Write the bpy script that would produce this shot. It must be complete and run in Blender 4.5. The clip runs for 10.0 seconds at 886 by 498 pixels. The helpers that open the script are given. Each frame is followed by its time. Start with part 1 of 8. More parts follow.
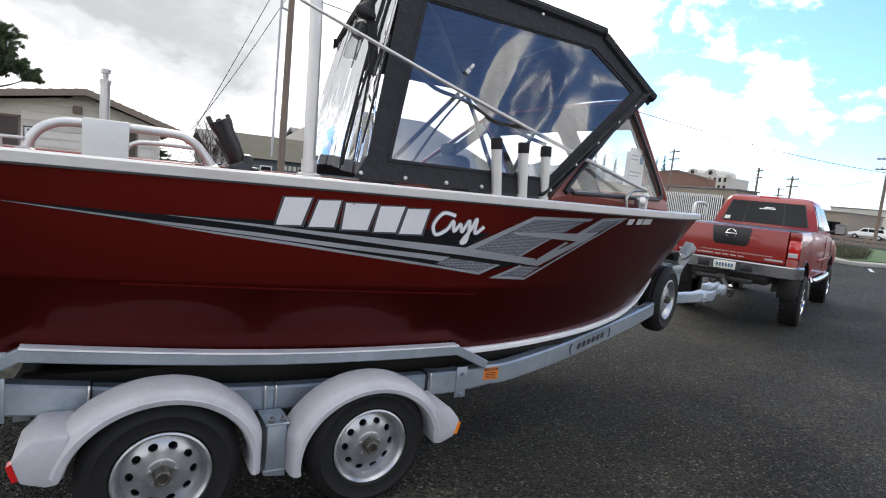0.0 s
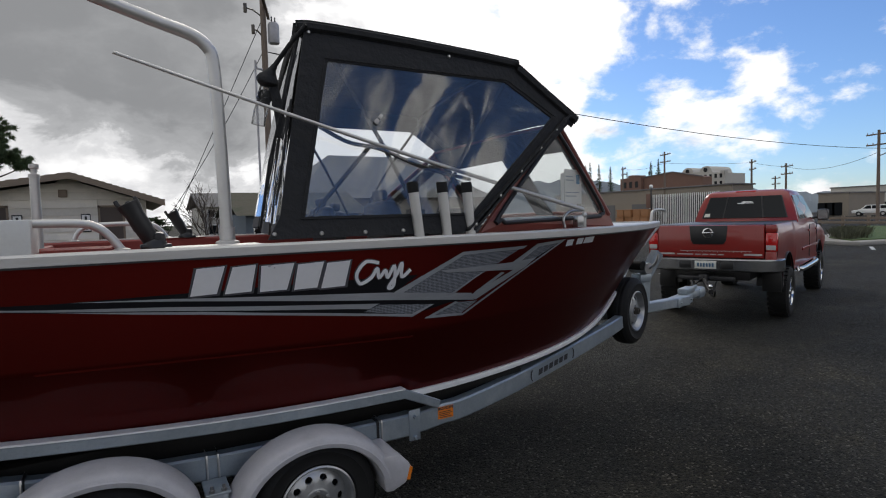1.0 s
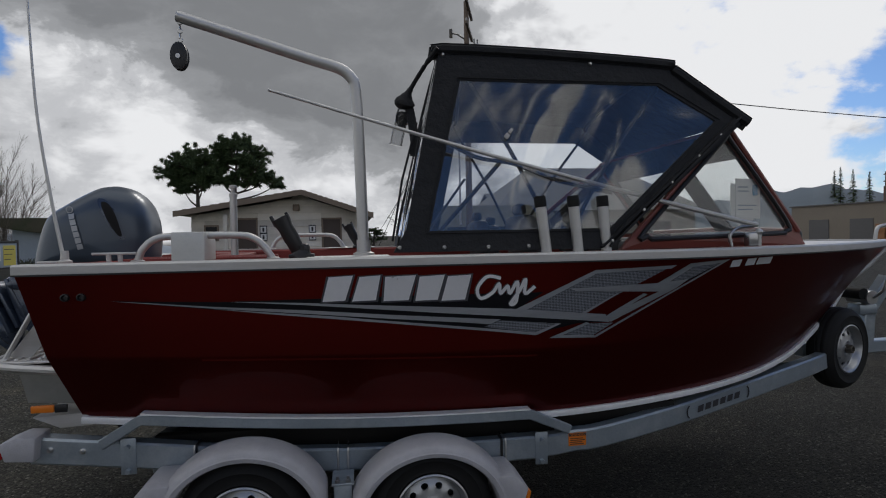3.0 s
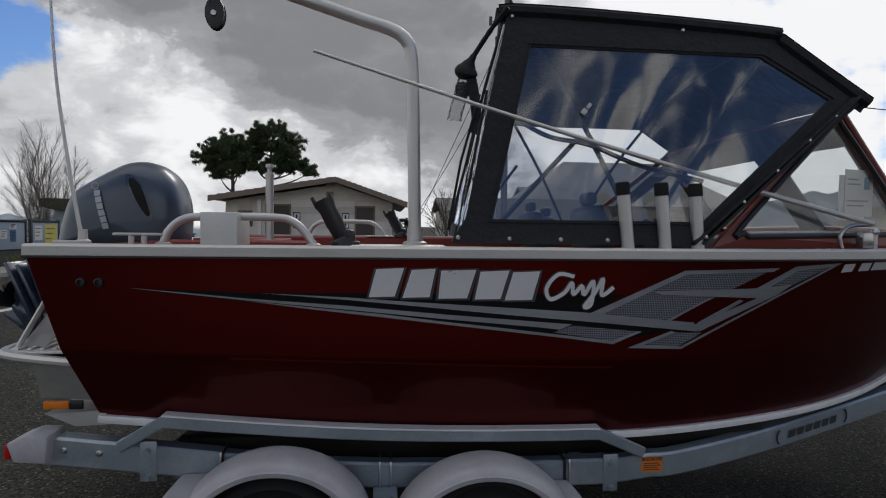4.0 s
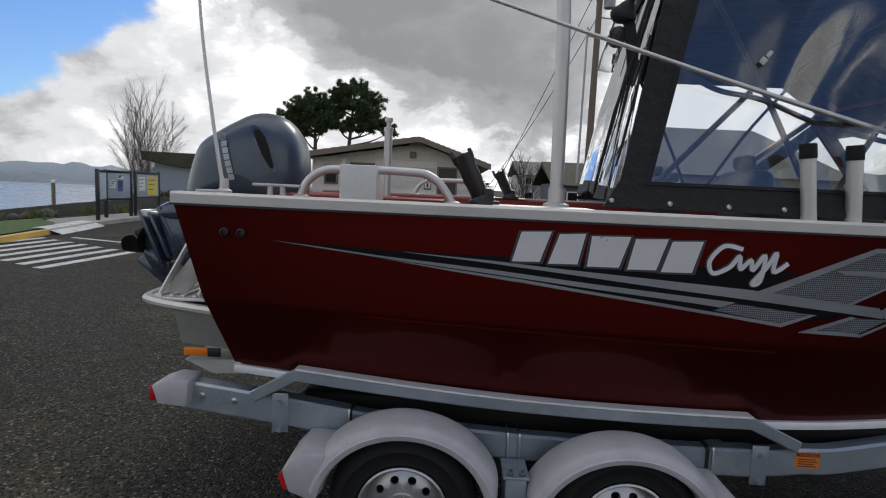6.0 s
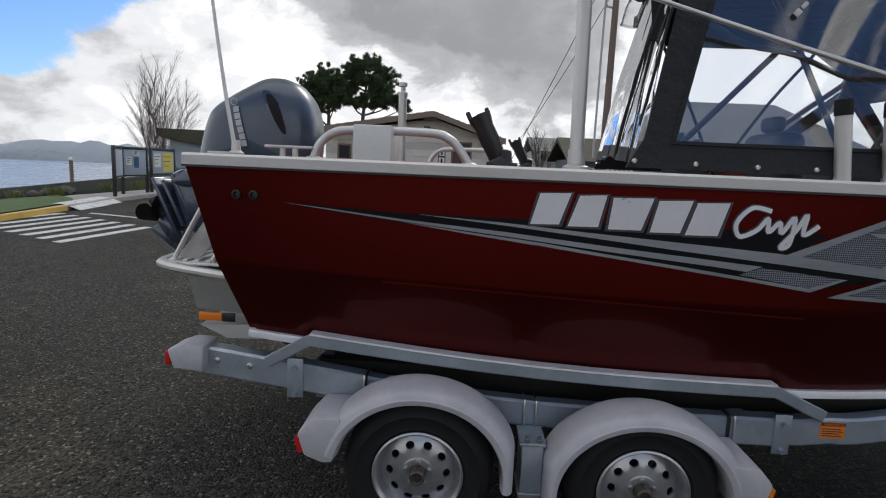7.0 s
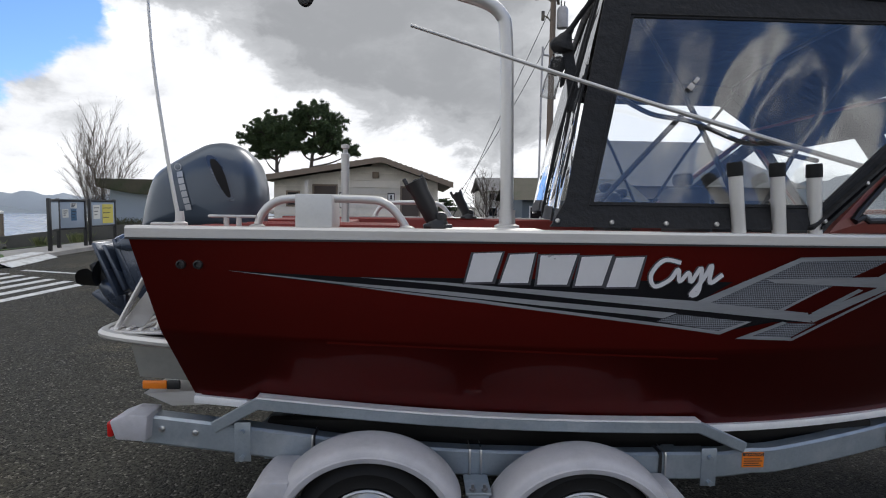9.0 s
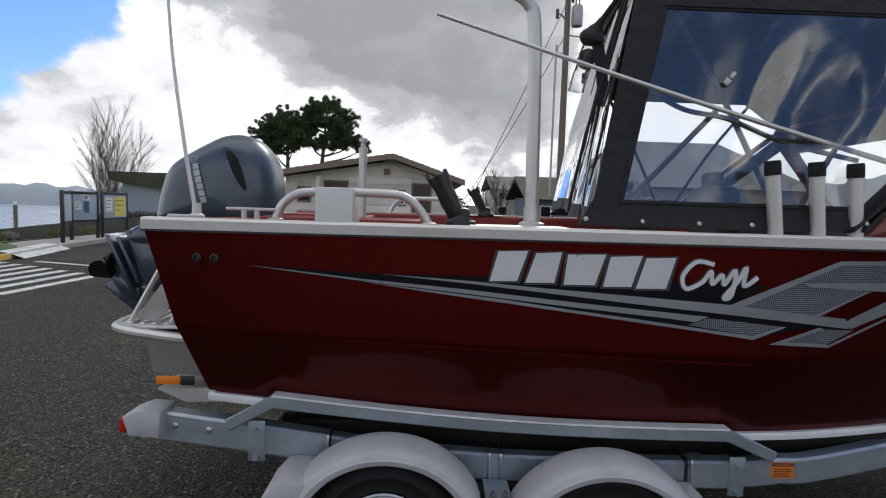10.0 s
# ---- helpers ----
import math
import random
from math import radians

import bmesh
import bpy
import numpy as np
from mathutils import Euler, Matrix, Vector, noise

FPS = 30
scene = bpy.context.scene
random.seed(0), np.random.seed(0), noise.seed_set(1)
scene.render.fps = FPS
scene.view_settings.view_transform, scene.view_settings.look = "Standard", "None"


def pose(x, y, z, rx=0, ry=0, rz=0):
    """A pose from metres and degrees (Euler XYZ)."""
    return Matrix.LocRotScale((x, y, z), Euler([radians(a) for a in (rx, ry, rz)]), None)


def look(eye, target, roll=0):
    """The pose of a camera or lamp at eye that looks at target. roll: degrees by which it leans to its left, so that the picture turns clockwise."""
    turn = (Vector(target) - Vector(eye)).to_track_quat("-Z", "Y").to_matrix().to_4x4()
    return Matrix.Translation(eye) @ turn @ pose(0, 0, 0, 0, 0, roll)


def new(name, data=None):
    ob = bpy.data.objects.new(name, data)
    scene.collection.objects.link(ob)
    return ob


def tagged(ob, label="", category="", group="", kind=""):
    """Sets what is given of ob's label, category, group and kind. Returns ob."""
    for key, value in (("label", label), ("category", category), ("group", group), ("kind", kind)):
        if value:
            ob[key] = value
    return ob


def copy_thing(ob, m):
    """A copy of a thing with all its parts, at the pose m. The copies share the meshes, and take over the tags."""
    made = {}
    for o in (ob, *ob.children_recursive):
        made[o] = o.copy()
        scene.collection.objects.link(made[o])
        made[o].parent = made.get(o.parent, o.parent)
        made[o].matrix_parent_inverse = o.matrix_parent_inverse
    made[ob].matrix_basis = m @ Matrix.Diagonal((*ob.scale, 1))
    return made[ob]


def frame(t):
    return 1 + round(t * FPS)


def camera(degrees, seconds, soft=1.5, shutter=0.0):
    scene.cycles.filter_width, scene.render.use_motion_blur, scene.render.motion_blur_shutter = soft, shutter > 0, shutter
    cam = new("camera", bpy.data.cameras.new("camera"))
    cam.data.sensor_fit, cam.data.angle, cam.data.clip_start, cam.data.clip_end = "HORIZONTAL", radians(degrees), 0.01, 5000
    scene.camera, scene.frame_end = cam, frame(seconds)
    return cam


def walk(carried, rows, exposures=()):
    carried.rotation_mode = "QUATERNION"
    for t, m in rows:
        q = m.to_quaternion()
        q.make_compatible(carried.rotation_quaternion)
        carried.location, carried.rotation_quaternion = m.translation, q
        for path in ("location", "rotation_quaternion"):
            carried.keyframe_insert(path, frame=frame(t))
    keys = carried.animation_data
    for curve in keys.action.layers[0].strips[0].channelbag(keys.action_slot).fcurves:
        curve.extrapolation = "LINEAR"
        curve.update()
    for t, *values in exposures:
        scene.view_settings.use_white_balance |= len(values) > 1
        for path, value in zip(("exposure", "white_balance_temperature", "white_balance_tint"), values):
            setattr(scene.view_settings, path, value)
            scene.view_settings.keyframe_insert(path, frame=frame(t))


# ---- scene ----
cam = camera(77.4, 10.0, soft=1.1)
# seconds, x, y, z, yaw, pitch, roll
PATH = [
    (0.0, 0.739, -2.297, 1.534, -30.06, -6.48, -5.75),
    (0.5, 0.922, -2.472, 1.567, -29.58, -4.50, -3.12),
    (1.0, 1.073, -2.530, 1.613, -29.95, -3.28, 1.62),
    (1.5, 1.163, -2.390, 1.688, -25.37, -2.32, 2.90),
    (2.0, 1.079, -2.474, 1.663, -7.50, 0.32, -0.02),
    (2.5, 1.242, -2.604, 1.635, -9.24, -0.34, 0.25),
    (2.7, 1.451, -2.671, 1.628, -9.20, -0.98, 0.95),
    (3.8, 1.441, -2.340, 1.604, -7.89, -2.09, 0.02),
    (4.0, 1.357, -2.258, 1.602, -6.05, -2.35, -0.72),
    (4.5, 1.122, -2.168, 1.575, -3.60, -2.94, -1.73),
    (5.0, 1.061, -2.093, 1.582, -0.94, -4.38, -1.74),
    (5.5, 1.079, -2.093, 1.581, 0.25, -4.98, -1.94),
    (6.0, 1.071, -2.086, 1.576, 1.33, -6.35, -2.63),
    (6.2, 1.062, -2.071, 1.570, 1.77, -6.97, -2.70),
    (7.3, 1.064, -2.043, 1.503, 2.82, -8.86, -2.43),
    (7.5, 1.063, -2.058, 1.514, 2.48, -8.83, -2.32),
    (8.0, 1.074, -2.095, 1.518, 1.45, -7.82, -2.08),
    (8.5, 1.123, -2.130, 1.614, -1.00, -5.54, -1.26),
    (9.0, 1.118, -2.157, 1.609, -2.26, -4.46, -0.87),
    (9.5, 1.078, -2.133, 1.600, -2.04, -4.51, -1.34),
    (10.0, 1.062, -2.083, 1.598, -1.33, -4.68, -1.74),
]
EXPOSURES = [(0.0, 1.1, 6450), (0.5, 0.2, 6480), (1.0, -0.12, 6480), (2.0, -0.48, 6260), (2.5, -0.60, 6280), (4.5, -0.32, 6400), (5.5, -0.12, 6420), (7.5, 0.24, 6380), (8.5, 0.34, 6320), (10.0, 0.27, 6360)]
walk(cam, [(t, pose(x, y, z, 90 + pitch, roll, yaw)) for t, x, y, z, yaw, pitch, roll in PATH], EXPOSURES)

# ---- world and sun ----
SUN_DIR = Vector((0.25, 0.85, 0.62)).normalized()


def build_world():
    w = bpy.data.worlds.new("world")
    w.use_nodes = True
    scene.world = w
    nt = w.node_tree
    nt.nodes.clear()
    N, L = nt.nodes.new, nt.links.new

    def math_node(op, a, b=None, c=None):
        n = N("ShaderNodeMath")
        n.operation = op
        for i, v in enumerate((a, b, c)):
            if v is None:
                continue
            if isinstance(v, (int, float)):
                n.inputs[i].default_value = v
            else:
                L(v, n.inputs[i])
        return n.outputs[0]

    def ramp(fac, stops):
        r = N("ShaderNodeValToRGB")
        r.color_ramp.interpolation = "EASE"
        els = r.color_ramp.elements
        while len(els) < len(stops):
            els.new(0.5)
        for e, (p, c) in zip(els, stops):
            e.position = p
            e.color = (c, c, c, 1) if isinstance(c, (int, float)) else (*c, 1)
        L(fac, r.inputs[0])
        return r.outputs[0]

    def mix(f, a, b):
        m = N("ShaderNodeMix")
        m.data_type = "RGBA"
        if isinstance(f, (int, float)):
            m.inputs[0].default_value = f
        else:
            L(f, m.inputs[0])
        for s, v in ((6, a), (7, b)):
            if isinstance(v, tuple):
                m.inputs[s].default_value = (*v, 1)
            else:
                L(v, m.inputs[s])
        return m.outputs[2]

    tc = N("ShaderNodeTexCoord")
    sep = N("ShaderNodeSeparateXYZ")
    L(tc.outputs["Generated"], sep.inputs[0])
    x, y, z = sep.outputs
    comb = N("ShaderNodeCombineXYZ")
    L(x, comb.inputs[0])
    L(y, comb.inputs[1])
    L(math_node("MULTIPLY", z, 1.7), comb.inputs[2])

    def fog(scale, detail, rough, off, dist=0.0):
        mp = N("ShaderNodeMapping")
        mp.inputs["Location"].default_value = (*off, 0)
        L(comb.outputs[0], mp.inputs[0])
        n = N("ShaderNodeTexNoise")
        n.inputs["Scale"].default_value = scale
        n.inputs["Detail"].default_value = detail
        n.inputs["Roughness"].default_value = rough
        n.inputs["Distortion"].default_value = dist
        L(mp.outputs[0], n.inputs["Vector"])
        return n.outputs["Fac"]

    sky = N("ShaderNodeTexSky")
    sky.sky_type = "NISHITA"
    sky.sun_disc = False
    sky.sun_elevation = math.asin(SUN_DIR.z)
    sky.sun_rotation = math.atan2(SUN_DIR.x, SUN_DIR.y)
    sky.air_density, sky.dust_density, sky.ozone_density = 1.0, 0.4, 2.5
    bg_blue = N("ShaderNodeVectorMath")
    bg_blue.operation = "MULTIPLY"
    L(sky.outputs[0], bg_blue.inputs[0])
    bg_blue.inputs[1].default_value = (0.082, 0.102, 0.134)
    def toward(az, el, lo, hi):
        """0 to 1 as the view nears a direction given by azimuth from ahead and elevation."""
        d = (math.sin(radians(az)) * math.cos(radians(el)), math.cos(radians(az)) * math.cos(radians(el)), math.sin(radians(el)))
        n = N("ShaderNodeVectorMath")
        n.operation = "DOT_PRODUCT"
        L(tc.outputs["Generated"], n.inputs[0])
        n.inputs[1].default_value = d
        r = N("ShaderNodeMapRange")
        r.interpolation_type = "SMOOTHSTEP"
        r.inputs[1].default_value, r.inputs[2].default_value = math.cos(radians(lo)), math.cos(radians(hi))
        L(n.outputs["Value"], r.inputs[0])
        return r.outputs[0]

    def weigh(*terms):
        s = None
        for f, k in terms:
            q = math_node("MULTIPLY", f, k)
            s = q if s is None else math_node("ADD", s, q)
        return s

    def plane(a, b, lo, hi, wob):
        """0 to 1 across the great circle through two directions (azimuth, elevation), its edge torn by noise."""
        da, db = (Vector((math.sin(radians(p)) * math.cos(radians(q)), math.cos(radians(p)) * math.cos(radians(q)), math.sin(radians(q)))) for p, q in (a, b))
        n = N("ShaderNodeVectorMath")
        n.operation = "DOT_PRODUCT"
        L(tc.outputs["Generated"], n.inputs[0])
        n.inputs[1].default_value = db.cross(da).normalized()
        r = N("ShaderNodeMapRange")
        r.interpolation_type = "SMOOTHSTEP"
        r.inputs[1].default_value, r.inputs[2].default_value = lo, hi
        L(math_node("ADD", n.outputs["Value"], wob), r.inputs[0])
        return r.outputs[0]

    # cover: closed ahead over the water, broken over the road, to the west and behind
    n1 = fog(4.6, 9.0, 0.58, (3.1, 1.7), 0.10)
    n2 = fog(3.4, 6.0, 0.5, (7.3, 4.4), 0.3)
    n3 = fog(9.5, 8.0, 0.60, (1.3, 9.4), 0.25)
    wob = weigh((math_node("SUBTRACT", n2, 0.5), 0.14), (math_node("SUBTRACT", n3, 0.5), 0.12))
    # one dark bank high ahead, its lower edge falling to the right
    slab = math_node("MULTIPLY", plane((-28, 16.0), (8, 4.0), -0.02, 0.095, wob), plane((15, 0), (15, 60), -0.03, 0.12, wob))
    slab = math_node("MULTIPLY", slab, ramp(y, [(0.15, 0.0), (0.45, 1.0)]))
    # unseen low cloud behind the camera, added for neutral fill and greyer window reflections
    behind = math_node("MULTIPLY", ramp(z, [(0.35, 1.0), (0.45, 0.0)]), toward(180, 3, 95, 70))
    # last term: unseen overhead cloud, added to lighten upward faces and neutralise the fill
    bias = weigh((slab, 0.30), (behind, 0.42), (toward(78, 26, 44, 14), -0.21), (toward(-40, 20, 17, 9), -0.34), (toward(34, 19, 5, 1), -0.18), (toward(180, 24, 80, 30), -0.24), (toward(0, 12, 46, 24), 0.16), (toward(0, 90, 42, 18), 0.40))
    edge = math_node("ADD", n1, math_node("ADD", bias, 0.10))
    cover = ramp(edge, [(0.42, 0.0), (0.53, 1.0)])
    # thickness: bright heaps low down and to the side, greyer near the water
    lumps = math_node("ADD", math_node("MULTIPLY", math_node("SUBTRACT", n2, 0.5), 0.55), math_node("MULTIPLY", math_node("SUBTRACT", n3, 0.5), 0.75))
    lumps = math_node("MULTIPLY", lumps, math_node("SUBTRACT", 1.0, math_node("MULTIPLY", slab, 0.45)))
    # last term keeps that added overhead cloud thin and bright
    bank = weigh((slab, 0.62), (behind, 0.12), (toward(-30, 60, 60, 20), 0.12), (toward(-34, 3, 16, 5), 0.14), (toward(27, 22, 18, 7), -0.16), (toward(24, 24, 12, 5), 0.10), (toward(50, 14, 24, 8), -0.10), (toward(180, 80, 45, 15), -0.34))
    thick = math_node("ADD", math_node("ADD", lumps, bank), 0.23)
    grey = ramp(thick, [(0.16, (1.24, 1.23, 1.22)), (0.36, (0.80, 0.80, 0.81)), (0.54, (0.49, 0.495, 0.505)), (0.74, (0.42, 0.425, 0.435)), (0.95, (0.31, 0.315, 0.325))])
    colour = mix(cover, bg_blue.outputs[0], grey)
    # ground haze below the horizon
    under = ramp(math_node("ADD", z, 0.5), [(0.485, 1.0), (0.5, 0.0)])
    colour = mix(under, colour, (0.13, 0.125, 0.12))
    bg = N("ShaderNodeBackground")
    bg.inputs["Strength"].default_value = 1.0
    L(colour, bg.inputs["Color"])
    out = N("ShaderNodeOutputWorld")
    L(bg.outputs[0], out.inputs["Surface"])


build_world()
sun_data = bpy.data.lights.new("sun", "SUN")
sun_data.energy, sun_data.angle, sun_data.color = 0.8, radians(15), (1.0, 0.94, 0.86)
sun = new("sun", sun_data)
sun.matrix_world = look(SUN_DIR * 50, (0, 0, 0))


# ---- materials ----
def material(name, colour, rough=0.5, metal=0.0, vary=0.15, scale=6.0, bump=0.0, bump_scale=80.0, coat=0.0, second=None, second_scale=1.5,
             stretch=(1, 1, 1), rough_vary=0.1, random=0.0, spec=0.5, distance=0.004, island=False):
    m = bpy.data.materials.new(name)
    m.use_nodes = True
    nt = m.node_tree
    b = nt.nodes["Principled BSDF"]
    N, L = nt.nodes.new, nt.links.new
    tc = N("ShaderNodeTexCoord")
    mp = N("ShaderNodeMapping")
    mp.inputs["Scale"].default_value = stretch
    L(tc.outputs["Object"], mp.inputs[0])

    def noise_tex(s, d=5.0, r=0.6):
        n = N("ShaderNodeTexNoise")
        n.inputs["Scale"].default_value, n.inputs["Detail"].default_value, n.inputs["Roughness"].default_value = s, d, r
        L(mp.outputs[0], n.inputs["Vector"])
        return n

    def mixc(f, a, bb, mode="MIX"):
        n = N("ShaderNodeMix")
        n.data_type, n.blend_type = "RGBA", mode
        if isinstance(f, (int, float)):
            n.inputs[0].default_value = f
        else:
            L(f, n.inputs[0])
        for s, v in ((6, a), (7, bb)):
            if isinstance(v, tuple):
                n.inputs[s].default_value = (*v, 1)
            else:
                L(v, n.inputs[s])
        return n.outputs[2]

    n1 = noise_tex(scale)
    n2 = noise_tex(scale * 9, 3.0)
    dark = tuple(c * (1 - vary) for c in colour)
    light = tuple(min(1, c * (1 + vary)) for c in colour)
    col = mixc(n1.outputs["Fac"], dark, light)
    fine = tuple(c * (1 - vary * 0.8) for c in colour)
    r2 = N("ShaderNodeMapRange")
    r2.inputs[1].default_value, r2.inputs[2].default_value, r2.inputs[4].default_value = 0.45, 0.75, 0.6
    L(n2.outputs["Fac"], r2.inputs[0])
    col = mixc(r2.outputs[0], col, fine)
    if second:
        n3 = noise_tex(second_scale, 6.0, 0.65)
        r3 = N("ShaderNodeMapRange")
        r3.inputs[1].default_value, r3.inputs[2].default_value = 0.50, 0.68
        L(n3.outputs["Fac"], r3.inputs[0])
        col = mixc(r3.outputs[0], col, second)
    if random:
        oi = N("ShaderNodeObjectInfo")
        src = oi.outputs["Random"]
        if island:
            gi = N("ShaderNodeNewGeometry")
            src = gi.outputs["Random Per Island"]
        r4 = N("ShaderNodeMapRange")
        r4.inputs[3].default_value, r4.inputs[4].default_value = 1 - random, 1 + random
        L(src, r4.inputs[0])
        hs = N("ShaderNodeHueSaturation")
        L(r4.outputs[0], hs.inputs["Value"])
        L(col, hs.inputs["Color"])
        col = hs.outputs[0]
    L(col, b.inputs["Base Color"])
    r5 = N("ShaderNodeMapRange")
    r5.inputs[3].default_value, r5.inputs[4].default_value = max(0.02, rough - rough_vary), min(1, rough + rough_vary)
    L(n1.outputs["Fac"], r5.inputs[0])
    L(r5.outputs[0], b.inputs["Roughness"])
    b.inputs["Metallic"].default_value = metal
    b.inputs["Specular IOR Level"].default_value = spec
    b.inputs["Coat Weight"].default_value = coat
    b.inputs["Coat Roughness"].default_value = 0.04
    if bump:
        n4 = noise_tex(bump_scale, 4.0)
        bp = N("ShaderNodeBump")
        bp.inputs["Strength"].default_value, bp.inputs["Distance"].default_value = bump, distance
        L(n4.outputs["Fac"], bp.inputs["Height"])
        L(bp.outputs[0], b.inputs["Normal"])
    return m


def clear_sheet(name, tint, wrinkle, scale, rough=0.03, ior=1.45, haze=0.0):
    """A thin clear pane: what lies behind shows through, gloss by Fresnel."""
    m = bpy.data.materials.new(name)
    m.use_nodes = True
    nt = m.node_tree
    nt.nodes.clear()
    N, L = nt.nodes.new, nt.links.new
    tc = N("ShaderNodeTexCoord")
    mp = N("ShaderNodeMapping")
    mp.inputs["Scale"].default_value = scale
    L(tc.outputs["Object"], mp.inputs[0])
    n = N("ShaderNodeTexNoise")
    n.inputs["Scale"].default_value, n.inputs["Detail"].default_value, n.inputs["Distortion"].default_value = 1.0, 1.5, 0.8
    L(mp.outputs[0], n.inputs["Vector"])
    bp = N("ShaderNodeBump")
    bp.inputs["Strength"].default_value, bp.inputs["Distance"].default_value = 1.0, wrinkle
    L(n.outputs["Fac"], bp.inputs["Height"])
    tr = N("ShaderNodeBsdfTransparent")
    tr.inputs["Color"].default_value = (*tint, 1)
    gl = N("ShaderNodeBsdfGlossy")
    gl.inputs["Roughness"].default_value = rough
    gl.inputs["Color"].default_value = (0.95, 0.95, 0.95, 1)
    L(bp.outputs[0], gl.inputs["Normal"])
    fr = N("ShaderNodeFresnel")
    fr.inputs["IOR"].default_value = ior
    L(bp.outputs[0], fr.inputs["Normal"])
    mx = N("ShaderNodeMixShader")
    L(fr.outputs[0], mx.inputs[0])
    L(tr.outputs[0], mx.inputs[1])
    L(gl.outputs[0], mx.inputs[2])
    last = mx.outputs[0]
    if haze:
        df = N("ShaderNodeBsdfDiffuse")
        df.inputs["Color"].default_value = (0.7, 0.7, 0.68, 1)
        m2 = N("ShaderNodeMixShader")
        m2.inputs[0].default_value = haze
        L(last, m2.inputs[1])
        L(df.outputs[0], m2.inputs[2])
        last = m2.outputs[0]
    out = N("ShaderNodeOutputMaterial")
    L(last, out.inputs["Surface"])
    return m


def asphalt_material():
    m = material("asphalt", (0.0345, 0.0332, 0.0272), 0.8, vary=0.35, scale=0.7, second=(0.023, 0.0218, 0.0172), second_scale=0.35, rough_vary=0.15, spec=0.15)
    nt = m.node_tree
    b = nt.nodes["Principled BSDF"]
    N, L = nt.nodes.new, nt.links.new
    base = b.inputs["Base Color"].links[0].from_socket
    tc = N("ShaderNodeTexCoord")
    vo = N("ShaderNodeTexVoronoi")
    vo.inputs["Scale"].default_value = 76
    L(tc.outputs["Object"], vo.inputs["Vector"])
    sepc = N("ShaderNodeSeparateColor")
    L(vo.outputs["Color"], sepc.inputs[0])
    mr = N("ShaderNodeMapRange")
    mr.inputs[1].default_value, mr.inputs[2].default_value, mr.inputs[3].default_value, mr.inputs[4].default_value = 0.0, 1.0, 0.2, 1.9
    L(sepc.outputs[0], mr.inputs[0])
    hs = N("ShaderNodeHueSaturation")
    L(mr.outputs[0], hs.inputs["Value"])
    L(base, hs.inputs["Color"])
    chip = N("ShaderNodeMath")
    chip.operation = "GREATER_THAN"
    chip.inputs[1].default_value = 0.955
    L(sepc.outputs[1], chip.inputs[0])
    mx = N("ShaderNodeMix")
    mx.data_type = "RGBA"
    L(chip.outputs[0], mx.inputs[0])
    L(hs.outputs[0], mx.inputs[6])
    mx.inputs[7].default_value = (0.135, 0.128, 0.112, 1)
    # darker towards the road side, lighter towards the water, with a ragged join
    sx = N("ShaderNodeSeparateXYZ")
    L(tc.outputs["Object"], sx.inputs[0])
    nz = N("ShaderNodeTexNoise")
    nz.inputs["Scale"].default_value, nz.inputs["Detail"].default_value, nz.inputs["Roughness"].default_value = 0.55, 7.0, 0.62
    L(tc.outputs["Object"], nz.inputs["Vector"])
    ad = N("ShaderNodeMath")
    ad.operation, ad.inputs[1].default_value = "MULTIPLY_ADD", 5.0
    L(nz.outputs["Fac"], ad.inputs[0])
    L(sx.outputs[0], ad.inputs[2])
    lay = N("ShaderNodeMapRange")
    lay.interpolation_type = "SMOOTHSTEP"
    lay.inputs[1].default_value, lay.inputs[2].default_value, lay.inputs[3].default_value, lay.inputs[4].default_value = 1.6, 6.4, 1.14, 0.64
    L(ad.outputs[0], lay.inputs[0])
    side_tone = N("ShaderNodeHueSaturation")
    L(lay.outputs[0], side_tone.inputs["Value"])
    L(mx.outputs[2], side_tone.inputs["Color"])
    dn = N("ShaderNodeTexNoise")
    dn.inputs["Scale"].default_value, dn.inputs["Detail"].default_value, dn.inputs["Roughness"].default_value, dn.inputs["Distortion"].default_value = 0.8, 9.0, 0.68, 0.4
    L(tc.outputs["Object"], dn.inputs["Vector"])
    dr = N("ShaderNodeMapRange")
    dr.inputs[1].default_value, dr.inputs[2].default_value, dr.inputs[4].default_value = 0.52, 0.66, 0.55
    L(dn.outputs["Fac"], dr.inputs[0])
    dust = N("ShaderNodeMix")
    dust.data_type, dust.blend_type = "RGBA", "MULTIPLY"
    L(dr.outputs[0], dust.inputs[0])
    L(side_tone.outputs[0], dust.inputs[6])
    dust.inputs[7].default_value = (2.1, 1.95, 1.65, 1)
    L(dust.outputs[2], b.inputs["Base Color"])
    bp = N("ShaderNodeBump")
    bp.inputs["Strength"].default_value, bp.inputs["Distance"].default_value = 1.0, 0.012
    L(vo.outputs["Distance"], bp.inputs["Height"])
    bp.invert = True
    L(bp.outputs[0], b.inputs["Normal"])
    return m


